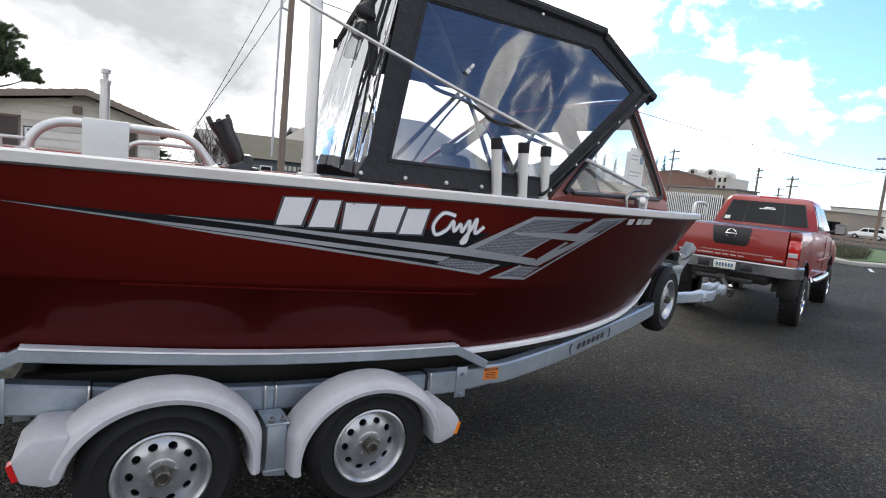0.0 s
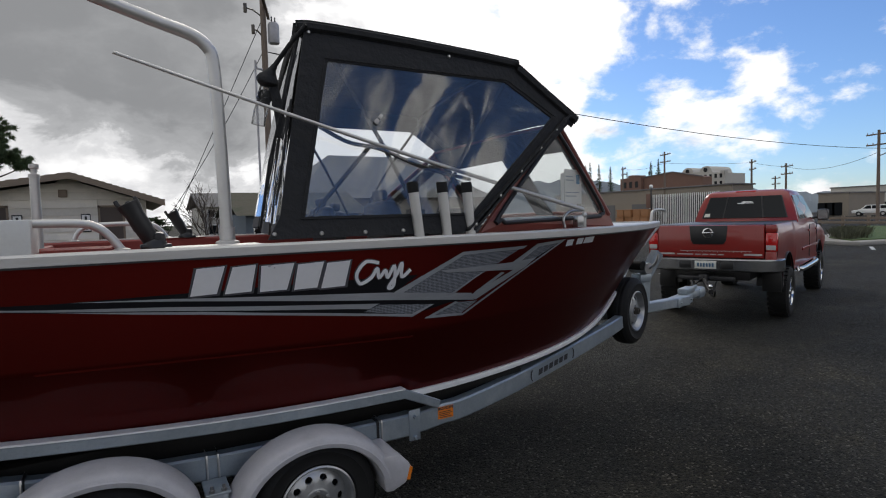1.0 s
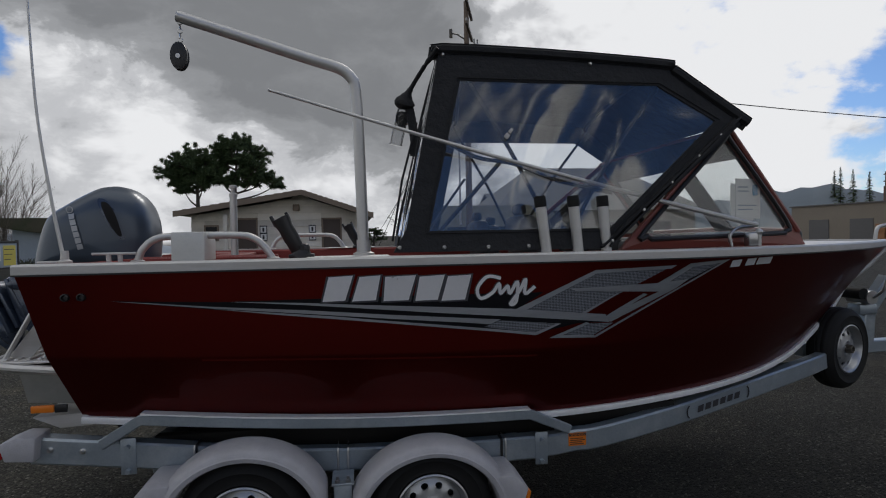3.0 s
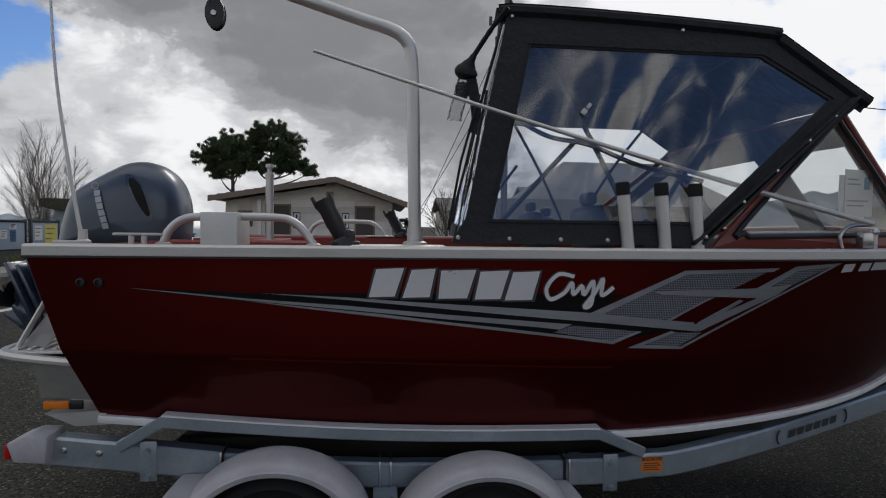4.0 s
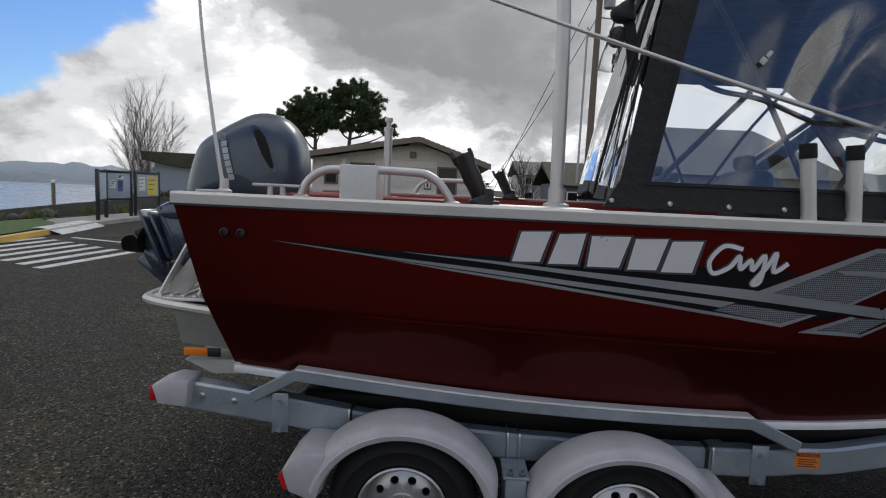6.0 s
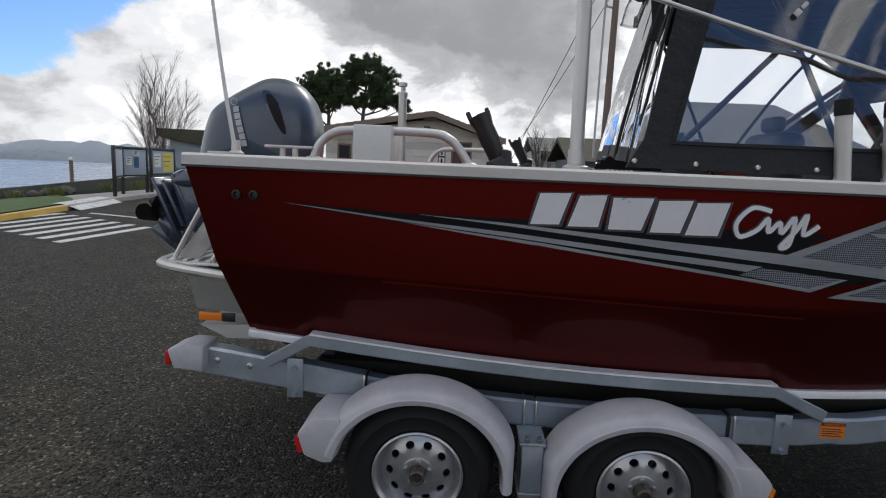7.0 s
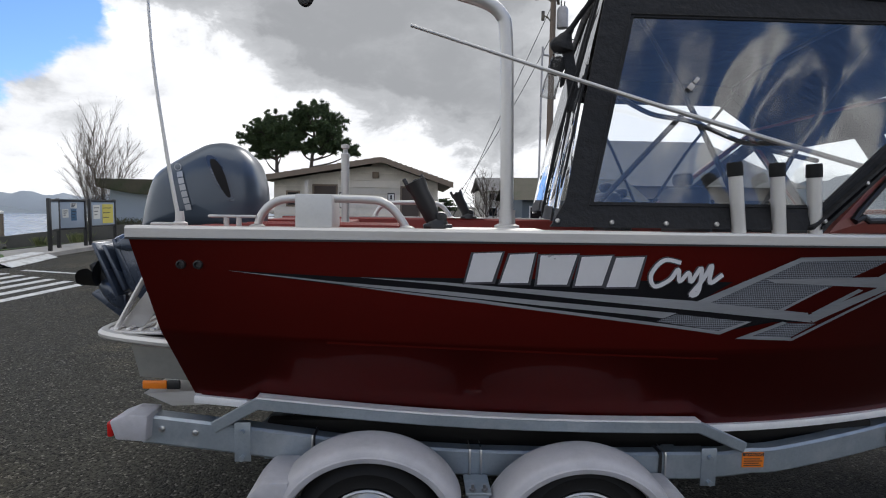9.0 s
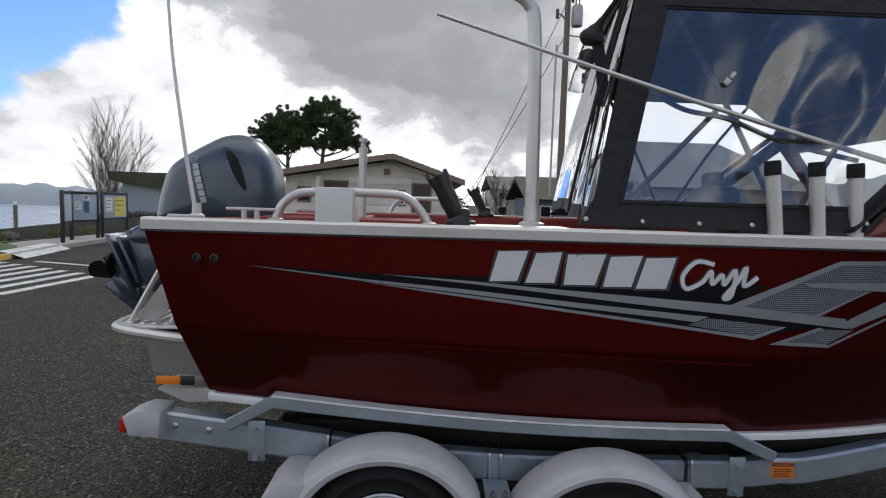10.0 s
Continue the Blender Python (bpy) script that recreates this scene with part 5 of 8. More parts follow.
    for k in range(3):
        bm = B()
        a0 = radians(120 * k + 35)
        rad = side * math.cos(a0) + out * math.sin(a0)
        tan = d.cross(rad)
        rows = []
        for i in range(8):
            r = 0.035 + 0.125 * i / 7
            w = 0.078 * math.sin(math.pi * (0.28 + 0.68 * i / 7)) + 0.006
            tw = radians(58 - 26 * i / 7)
            rows.append([hub + rad * r + (tan * math.cos(tw) + d * math.sin(tw)) * q * w - d * (0.02 * i / 7) for q in (-1, -0.5, 0, 0.5, 1)])
        grid(bm, rows)
        grid(bm, [[p + d * 0.006 for p in r] for r in rows])
        part("propeller_blade", settle(bm), BLACK_PLASTIC, mt, "black propeller blade")
    # clamp bracket stays on the transom
    br = thing("motor_bracket", "dark clamp bracket holding the outboard on the transom", "bracket")
    for y in (CENTRE - 0.14, CENTRE + 0.10):
        bm = B()
        prism(bm, [(0.10, 1.52), (-0.16, 1.50), (-0.20, 1.36), (-0.05, 1.0), (0.06, 1.0), (0.10, 1.2)], "y", y, y + 0.04, 0.006)
        part("plate", bm, MOTOR_DARK, br)


build_motor()


def build_swim_step():
    st = thing("swim_step", "bare aluminium transom swim step with tread plate", "swim step")
    for f in (lambda p: p, mirrored):
        bm = B()
        path = smooth_path([f(Vector(p)) for p in ((0.10, 0.16, 1.015), (-0.10, 0.17, 1.035), (-0.22, 0.22, 1.045), (-0.25, 0.34, 1.045), (-0.25, 0.62, 1.045))], 5)
        sweep(bm, path, rect(0.05, 0.036, 0.012))
        part("edge_tube", bm, TUBE, st)
        bm = B()
        y0, y1 = sorted((f(Vector((0, 0.20, 0))).y, f(Vector((0, 0.66, 0))).y))
        box(bm, (-0.23, y0, 1.045), (0.10, y1, 1.058), 0.003)
        part("tread", bm, PLATE, st)
        for x0 in (-0.19, -0.02):
            bm = B()
            cyl(bm, f(Vector((x0, 0.24, 1.05))), f(Vector((x0 + 0.13, 0.26, 1.30))), 0.012, 8)
            part("stay", bm, TUBE, st)
        bm = B()
        ya, yb = sorted((f(Vector((0, 0.27, 0))).y, f(Vector((0, 0.285, 0))).y))
        prism(bm, [(-0.19, 1.06), (-0.09, 1.06), (0.005, 1.17), (0.055, 1.30), (-0.01, 1.30)], "y", ya, yb, 0.004)
        part("gusset", bm, ALU, st, "bare aluminium gusset plate")
        bm = B()
        yc, yd = sorted((f(Vector((0, 0.50, 0))).y, f(Vector((0, 0.515, 0))).y))
        prism(bm, [(-0.13, 1.06), (0.06, 1.06), (0.06, 1.24), (0.0, 1.22)], "y", yc, yd, 0.004)
        part("gusset", bm, ALU, st)
        for k in range(5):
            bm = B()
            x = -0.185 + 0.05 * k
            yc, yd = sorted((f(Vector((0, 0.22, 0))).y, f(Vector((0, 0.64, 0))).y))
            box(bm, (x, yc, 1.058), (x + 0.018, yd, 1.068), 0.003)
            part("tread_rib", bm, PLATE, st)
        bm = B()
        ya, yb = sorted((f(Vector((0, 0.20, 0))).y, f(Vector((0, 0.66, 0))).y))
        prism(bm, [(-0.11, 1.03), (0.12, 1.0), (0.17, 0.845), (-0.07, 0.865)], "y", ya, yb)
        part("pod", bm, POD, st, "welded aluminium flotation pod")
        bm = B()
        ya, yb = sorted((f(Vector((0, 0.185, 0))).y, f(Vector((0, 0.198, 0))).y))
        box(bm, (-0.055, ya, 0.815), (0.045, yb, 0.85), 0.004)
        part("side_reflector", bm, ORANGE, st, "orange side reflector")
        bm = B()
        box(bm, (0.045, ya + 0.002, 0.812), (0.10, yb + 0.002, 0.85), 0.004)
        part("reflector_mount", bm, BLACK_PLASTIC, st)
        bm = B()
        prism(bm, [(-0.06, 0.79), (0.18, 0.80), (0.20, 0.74), (0.06, 0.735)], "y", ya + 0.02, yb + 0.3)
        part("trim_tab", bm, ALU, st)


build_swim_step()


# ---- trailer ----
trailer = thing("boat_trailer", "galvanised tandem-axle boat trailer with grey plastic fenders", "trailer")


def frame_z(x):
    return ease((-0.1, 0.3, 0.8, 1.3, 2.3, 2.75), (0.640, 0.590, 0.525, 0.478, 0.460, 0.474), x)


def build_wheel(name, label, parent=None, m=None):
    """A trailer wheel: axis along local -y, centre at the origin, outer face at y = 0."""
    if parent is None:
        w = thing(name, label, "wheel", "", m)
        tyre_parent = w
    else:
        w = new(name)
        w.parent = parent
        w.matrix_basis = m
        tagged(w, label)
    R = Matrix.Rotation(radians(90), 4, "X")
    bm = B()
    prof = [(0.188, -0.015), (0.200, 0.004), (0.206, 0.008), (0.210, 0.006), (0.235, 0.013), (0.262, 0.014), (0.266, 0.017), (0.270, 0.013), (0.292, 0.002), (0.308, -0.016), (0.314, -0.028), (0.319, -0.032), (0.323, -0.060), (0.319, -0.066), (0.324, -0.072), (0.3245, -0.098), (0.319, -0.102), (0.319, -0.108), (0.3245, -0.112), (0.323, -0.14), (0.316, -0.172), (0.296, -0.195), (0.24, -0.208), (0.188, -0.19)]
    lathe(bm, prof, R, 48)
    part("tyre", bm, RUBBER, w, "black trailer tyre", angle=50)
    # rim: rolled lip, well and a disc with ten oval holes
    bm = B()
    lathe(bm, [(0.192, -0.004), (0.194, 0.006), (0.186, 0.010), (0.178, 0.002), (0.170, -0.012), (0.166, -0.035), (0.158, -0.050)], R, 48)
    n = 10
    ri, ro = 0.068, 0.158
    def zz(r):
        return -0.050 + 0.030 * math.sin(math.pi * min(1, max(0, (ro - r) / (ro - 0.03))) * 0.75)
    for k in range(n):
        c = 2 * math.pi * k / n
        da = math.pi / n
        out, hole, back = [], [], []
        for q in range(16):
            a = 2 * math.pi * q / 16
            ca, sa = math.cos(a), math.sin(a)
            mx = max(abs(ca), abs(sa))
            r = (ri + ro) / 2 + (ro - ri) / 2 * ca / mx
            th = c + da * sa / mx
            out.append(bm.verts.new(R @ Vector((r * math.cos(th), r * math.sin(th), zz(r)))))
            r2 = 0.122 + 0.0155 * ca
            th2 = c + 0.0195 / 0.122 * sa
            hole.append(bm.verts.new(R @ Vector((r2 * math.cos(th2), r2 * math.sin(th2), zz(r2)))))
            back.append(bm.verts.new(R @ Vector((r2 * math.cos(th2), r2 * math.sin(th2), zz(r2) - 0.012))))
        for q in range(16):
            j = (q + 1) % 16
            bm.faces.new([out[q], out[j], hole[j], hole[q]])
            bm.faces.new([hole[q], hole[j], back[j], back[q]])
    bmesh.ops.remove_doubles(bm, verts=bm.verts, dist=0.0008)
    lathe(bm, [(0.068, zz(0.068)), (0.060, zz(0.06) + 0.004), (0.036, zz(0.036) + 0.006), (0.034, -0.05)], R, 40)
    rim = part("rim", bm, RIM, w, "galvanised steel rim with oval holes", angle=40)
    bm = B()
    lathe(bm, [(0.165, -0.075), (0.0, -0.075)], R, 24)
    part("brake_face", bm, BLACK_PLASTIC, w)
    bm = B()
    lathe(bm, [(0.036, -0.03), (0.034, 0.005), (0.032, 0.026), (0.026, 0.030), (0.018, 0.028), (0.016, 0.016), (0.0, 0.016)], R, 24)
    part("hub", bm, HUB_DARK, w, "dark greasy hub with bearing cap")
    for k in range(5):
        a = 2 * math.pi * k / 5 + 0.3
        bm = B()
        mm = R @ Matrix.Translation((0.052 * math.cos(a), 0.052 * math.sin(a), zz(0.052)))
        lathe(bm, [(0.011, 0.0), (0.011, 0.010), (0.008, 0.017), (0.0, 0.018)], mm, 6)
        part("lug_nut", bm, ZINC, w)
    return w


def build_fender(cx, zc, first, port=False):
    """A moulded mudguard: an arched skirt with a pressed line, a rounded shoulder and a broad flat top with a tread pad."""
    s = -1 if first else 1          # towards the step block

    def put(x, y, z):
        return (x, 2 * CENTRE - y if port else y, z)
    # across the guard: share of the way from lip to crown, and the distance outboard
    prof = [(-0.10, 0.12), (-0.12, -0.02), (-0.06, -0.052), (0.0, -0.060), (0.03, -0.066), (0.22, -0.069), (0.36, -0.070), (0.41, -0.066), (0.46, -0.064), (0.62, -0.060), (0.80, -0.048), (0.92, -0.028), (0.985, 0.0), (1.02, 0.03), (1.02, 0.09), (0.98, 0.115), (0.90, 0.125)]
    rows = []
    for i in range(45):
        a = radians(-8 + 176 * i / 44)
        ca, sa = math.cos(a) * -s, math.sin(a)
        lx, lz = 0.335 * ca, 0.298 * sa
        ox, oz = 0.405 * ca, 0.358 * sa
        if ca * s < 0:
            ox = -s * min(abs(ox), 0.378)
        pad = math.exp(-((i - 21) / 7.5) ** 6)
        row = []
        for t, y in prof:
            k = t + (0.05 * pad if 0.5 < t < 1.1 and y < 0.10 else 0.0)
            row.append(put(cx + lx + (ox - lx) * k, y, zc + lz + (oz - lz) * k))
        rows.append(row)
    bm = B()
    vv = grid(bm, rows, close_v=True)
    bm.faces.new(vv[0])
    bm.faces.new(vv[-1])
    f = part("fender", bm, FENDER, trailer, "moulded grey plastic fender", angle=45)
    # step block on the outer end
    bm = B()
    x0 = cx + s * 0.352
    zb = zc - (0.015 if first else 0.055)
    poly = [(x0 - s * 0.02, zb + 0.055), (x0 - s * 0.05, zb + 0.235), (x0 + s * 0.060, zb + 0.235), (x0 + s * 0.122, zb + 0.165), (x0 + s * 0.095, zb + 0.078), (x0 + s * 0.02, zb + 0.050)]
    ya, yb = sorted((put(0, -0.062, 0)[1], put(0, 0.19, 0)[1]))
    prism(bm, poly, "y", ya, yb, 0.012)
    part("fender_step", bm, FENDER, f)
    bm = B()
    ya, yb = sorted((put(0, -0.055, 0)[1], put(0, -0.015, 0)[1]))
    prism(bm, [(x0 + s * 0.098, zb + 0.090), (x0 + s * 0.118, zb + 0.155), (x0 + s * 0.134, zb + 0.145), (x0 + s * 0.116, zb + 0.085)], "y", ya, yb)
    part("fender_lamp", bm, RED_LENS if first else ORANGE, f, "red marker lamp" if first else "amber marker lamp")


HUBS = ((0.918, 0.303), (1.795, 0.288))   # x, height
WHEEL = 0.93


def build_trailer():
    for side, f in ((1, lambda p: p), (-1, mirrored)):
        # straight rail, then the arm running in to the tongue
        path = [(x, 0.235, frame_z(x)) for x in (-0.06, 0.1, 0.3, 0.5, 0.8, 1.1, 1.4, 1.8, 2.2, 2.5)] + smooth_path([(2.62, 0.235, 0.480), (2.80, 0.255, 0.485), (3.4, 0.40, 0.535), (4.5, 0.74, 0.645), (5.05, 1.02, 0.670), (5.25, 1.16, 0.672)], 5)
        bm = B()
        sweep(bm, [f(Vector(p)) for p in path], rect(0.075, 0.118, 0.010))
        part("frame_rail", bm, GALV, trailer, "galvanised box-section frame rail")
        # side guide along the chine with cranked ends
        bm = B()
        g = [(0.240, 0.215, 0.640), (0.440, 0.150, 0.768)] + [(0.440 + 1.900 * i / 8, 0.150, 0.768 - 0.104 * i / 8 - 0.030 * math.sin(math.pi * i / 8)) for i in range(1, 8)] + [(2.340, 0.150, 0.664), (2.58, 0.215, 0.545)]
        sweep(bm, [f(Vector(p)) for p in g], rect(0.045, 0.050, 0.005))
        part("side_guide", bm, GALV, trailer, "cranked galvanised side guide")
        bm = B()
        prof = [(-0.030, -0.004), (0.025, -0.004), (0.025, 0.004), (-0.030, 0.004)]
        sweep(bm, [f(Vector(p) + Vector((0, 0, 0.029))) for p in g[1:-1]], prof if side > 0 else [(-a, b) for a, b in prof])
        part("guide_cap", bm, CAP, trailer, "bright guide cap strip")
        # clamp plates and U-bolts
        for x in (0.36, 2.42):
            bm = B()
            z = frame_z(x)
            a = f(Vector((x, 0.188, z)))
            box(bm, (x - 0.035, min(a.y, a.y + side * 0.008), z - 0.09), (x + 0.035, max(a.y, a.y + side * 0.008), z + 0.085), 0.003)
            for dz in (-0.07, 0.045):
                cyl(bm, a + Vector((0, 0, dz)), a + Vector((0, -0.022 * side, dz)), 0.012, 6)
            part("clamp_plate", bm, GALV, trailer)
        for x in (0.66, 1.345, 1.395, 2.22):
            bm = B()
            z = frame_z(x)
            tube(bm, [f(Vector(p)) for p in ((x, 0.30, z + 0.065), (x, 0.188, z + 0.065), (x, 0.185, z + 0.05), (x, 0.185, z - 0.075))], 0.0052, 8)
            part("u_bolt", bm, ZINC, trailer)
        for x in (0.02, 0.16):
            bm = B()
            q = f(Vector((x, 0.197, frame_z(x) + 0.012)))
            lathe(bm, [(0.014, 0.0), (0.014, 0.008), (0.009, 0.010), (0.008, 0.022), (0.0, 0.022)], Matrix.Translation(q) @ Matrix.Rotation(radians(90 * side), 4, "X"), 8)
            part("bolt", bm, ZINC, trailer)
        # outer sleeves of the rail and the dark bands at their ends
        for a, b in ((-0.06, 0.66), (2.20, 2.42)):
            bm = B()
            sweep(bm, [f(Vector((a + (b - a) * k / 5, 0.235, frame_z(a + (b - a) * k / 5)))) for k in range(6)], rect(0.083, 0.126, 0.010))
            part("rail_sleeve", bm, GALV, trailer)
        for x in (0.665, 2.20):
            bm = B()
            sweep(bm, [f(Vector((x - 0.006, 0.235, frame_z(x)))), f(Vector((x + 0.006, 0.235, frame_z(x))))], rect(0.092, 0.135, 0.010))
            part("band", bm, BLACK_PLASTIC, trailer, "dark steel band round the rail")
        # axle drop plate between the wheels, folded out at its head and foot
        ya, yb = sorted((f(Vector((0, 0.030, 0))).y, f(Vector((0, 0.185, 0))).y))
        bm = B()
        prism(bm, [(1.325, 0.425), (1.415, 0.425), (1.412, 0.28), (1.420, 0.175), (1.322, 0.190), (1.330, 0.28)], "y", ya, yb, 0.006)
        dp = part("drop_plate", bm, GALV, trailer, "folded galvanised axle hanger plate")
        for z0, z1, e in ((0.420, 0.432, 0.005), (0.205, 0.215, 0.002)):
            bm = B()
            yc, yd = sorted((f(Vector((0, 0.024 if z0 > 0.3 else 0.028, 0))).y, f(Vector((0, 0.19, 0))).y))
            box(bm, (1.322 - e, yc, z0), (1.418 + e, yd, z1), 0.003)
            part("plate_flange", bm, GALV, dp)
        for x in (1.345, 1.395):
            bm = B()
            q = f(Vector((x, 0.04, 0.434)))
            lathe(bm, [(0.013, 0.0), (0.013, 0.012), (0.007, 0.013), (0.007, 0.028), (0.0, 0.028)], Matrix.Translation(q), 6)
            part("hanger_nut", bm, ZINC, dp)
        # tail lamp box
        bm = B()
        ya, yb = sorted((f(Vector((0, 0.140, 0))).y, f(Vector((0, 0.285, 0))).y))
        prism(bm, [(-0.175, 0.690), (-0.10, 0.720), (-0.015, 0.715), (-0.025, 0.600), (-0.15, 0.610)], "y", ya, yb, 0.010)
        t = part("lamp_box", bm, FENDER, trailer, "grey plastic tail lamp box")
        bm = B()
        box(bm, (-0.190, ya + 0.012, 0.618), (-0.166, yb - 0.012, 0.682), 0.006)
        part("tail_lens", bm, RED_LENS, t, "red tail lamp lens")
    # orange warning label
    bm = B()
    box(bm, (2.575, 0.1945, 0.455), (2.675, 0.1968, 0.525), 0.0)
    lab = part("warning_label", bm, ORANGE, trailer, "orange warning sticker with a black heading")
    bm = B()
    box(bm, (2.577, 0.1925, 0.508), (2.673, 0.1942, 0.523), 0.0)
    part("heading_bar", bm, INK, lab)
    cu = bpy.data.curves.new("warning_text", "FONT")
    cu.body, cu.size, cu.align_x = "WARNING", 0.017, "CENTER"
    tmp = new("warning_text", cu)
    me = bpy.data.meshes.new_from_object(tmp.evaluated_get(bpy.context.evaluated_depsgraph_get()))
    bpy.data.objects.remove(tmp)
    me.materials.append(ORANGE)
    wt = new("heading_text", me)
    wt.parent = lab
    wt.matrix_basis = Matrix.Translation((2.627, 0.1918, 0.510)) @ Matrix.Rotation(radians(90), 4, "X")
    for i, w in enumerate((0.075, 0.085, 0.07, 0.08)):
        bm = B()
        box(bm, (2.582, 0.1928, 0.493 - i * 0.010), (2.582 + w, 0.1942, 0.497 - i * 0.010))
        part("print_bar", bm, INK, lab)
    # maker's oval on the arm: ring and plain bars
    bm = B()
    for k in range(6):
        x0 = 3.46 + k * 0.062
        t = (x0 - 3.4) / 1.1
        y0, z0 = 0.40 + 0.32 * t - 0.044, 0.535 + 0.12 * t
        t1 = (x0 + 0.046 - 3.4) / 1.1
        y1, z1 = 0.40 + 0.32 * t1 - 0.044, 0.535 + 0.12 * t1
        bm.faces.new([bm.verts.new(q) for q in ((x0, y0, z0 - 0.020), (x0 + 0.046, y1, z1 - 0.020), (x0 + 0.052, y1, z1 + 0.020), (x0 + 0.006, y0, z0 + 0.020))])
    part("maker_bars", bm, INK, trailer)
    for sgn in (-1, 1):
        bm = B()
        x0 = 3.64 + sgn * 0.24
        t = (x0 - 3.4) / 1.1
        y0, z0 = 0.40 + 0.32 * t - 0.045, 0.535 + 0.12 * t
        path = [(x0 + sgn * 0.022 * math.cos(a), y0 + 0.29 * sgn * 0.022 * math.cos(a), z0 + 0.036 * math.sin(a)) for a in [radians(-75 + 15 * k) for k in range(11)]]
        tube(bm, path, 0.004, 6)
        part("maker_arc", bm, INK, trailer)
    # cross members, bunks, axles
    for x in (0.42, 2.30, 3.55, 4.55):
        bm = B()
        y0 = 0.235 if x < 3 else (0.44 if x < 4 else 0.74)
        z = frame_z(x) if x < 3 else (0.55 if x < 4 else 0.66)
        zc = 0.50 if x < 4 else 0.56
        sweep(bm, [(x, y0, z), (x, CENTRE, zc - 0.04), (x, 2 * CENTRE - y0, z)], rect(0.07, 0.07, 0.008))
        part("cross_member", bm, GALV, trailer)
    for y in (0.38, 0.85, 2 * CENTRE - 0.85, 2 * CENTRE - 0.38):
        bm = B()
        zoff = 0.615 - (abs(CENTRE - y) < 0.5) * 0.065
        box(bm, (0.42, y - 0.03, zoff - 0.14), (3.3, y + 0.03, zoff), 0.012)
        part("bunk_board", bm, RUBBER, trailer, "dark carpeted bunk board")
        for x in (0.42, 2.30):
            bm = B()
            box(bm, (x - 0.03, y + 0.031, 0.40), (x + 0.03, y + 0.043, zoff - 0.03), 0.003)
            part("bunk_bracket", bm, GALV, trailer)
    for x, hz in HUBS:
        bm = B()
        cyl(bm, (x, 0.12, hz), (x, 2 * CENTRE - 0.12, hz), 0.032, 14)
        part("axle", bm, GALV, trailer)
        build_wheel("wheel", "black tyre on a galvanised steel rim", trailer, pose(x, -0.035, hz) @ Matrix.Scale(WHEEL, 4))
        build_wheel("wheel", "black tyre on a galvanised steel rim", trailer, pose(x, 2 * CENTRE + 0.035, hz, 0, 0, 180) @ Matrix.Scale(WHEEL, 4))
    for port in (False, True):
        build_fender(HUBS[0][0], 0.305, True, port)
        build_fender(HUBS[1][0], 0.258, False, port)
    # dark keel rollers' bracket under the stern
    bm = B()
    cyl(bm, (0.30, 0.36, 0.74), (0.42, 0.36, 0.73), 0.03, 12)
    box(bm, (0.26, 0.32, 0.68), (0.46, 0.40, 0.72), 0.01)
    part("roller", bm, RUBBER, trailer)
    # tongue, winch stand, coupler
    bm = B()
    sweep(bm, [(4.9, CENTRE, 0.66), (5.7, CENTRE + 0.01, 0.655), (6.30, CENTRE + 0.10, 0.645)], rect(0.09, 0.10, 0.010))
    part("tongue", bm, GALV, trailer, "galvanised box-section tongue")
    bm = B()
    sweep(bm, [(5.50, CENTRE, 0.70), (5.52, CENTRE, 0.95), (5.69, CENTRE - 0.02, 1.20)], rect(0.10, 0.09, 0.008), up=(0, 1, 0))
    box(bm, (5.40, CENTRE - 0.06, 0.92), (5.56, CENTRE + 0.06, 1.0), 0.01)
    part("winch_stand", bm, GALV, trailer, "galvanised winch post")
    bm = B()
    cyl(bm, (5.40, CENTRE - 0.09, 1.09), (5.40, CENTRE + 0.09, 1.09), 0.045, 16)
    part("bow_roller", bm, RUBBER, trailer)
    bm = B()
    cyl(bm, (5.47, CENTRE - 0.10, 1.06), (5.47, CENTRE + 0.10, 1.06), 0.055, 16)
    part("winch_drum", bm, ZINC, trailer)
    bm = B()
    tube(bm, smooth_path([(5.48, CENTRE - 0.10, 1.06), (5.50, CENTRE - 0.16, 1.12), (5.52, CENTRE - 0.17, 1.2)], 4), 0.012, 8)
    part("winch_handle", bm, ZINC, trailer)
    cm = pose(6.02, CENTRE + 0.06, 0, 0, 0, 20)
    bm = B()
    box(bm, (0.0, -0.07, 0.595), (0.48, 0.07, 0.690), 0.010, cm)
    box(bm, (0.34, -0.055, 0.69), (0.62, 0.055, 0.755), 0.012, cm)
    box(bm, (0.46, -0.05, 0.62), (0.92, 0.05, 0.70), 0.014, cm)
    box(bm, (0.80, -0.065, 0.59), (1.02, 0.065, 0.71), 0.03, cm)
    box(bm, (0.58, -0.012, 0.70), (0.86, 0.012, 0.745), 0.006, cm)
    for x in (0.06, 0.22, 0.40):
        cyl(bm, cm @ Vector((x, -0.071, 0.64)), cm @ Vector((x, -0.088, 0.64)), 0.012, 6)
    part("coupler", bm, GALV, trailer, "galvanised brake coupler")
    w = build_wheel("spare_wheel", "spare tyre on a bright rim on the tongue", trailer, pose(5.04, 0.90, 0.72, 0, 0, 20) @ Matrix.Diagonal((0.93, 0.82, 0.93, 1)))
    bm = B()
    sweep(bm, [(5.05, 1.00, 0.72), (5.12, CENTRE, 0.72), (5.12, CENTRE, 0.66)], rect(0.06, 0.06, 0.006), up=(1, 0, 0))
    part("spare_carrier", bm, GALV, trailer)


build_trailer()


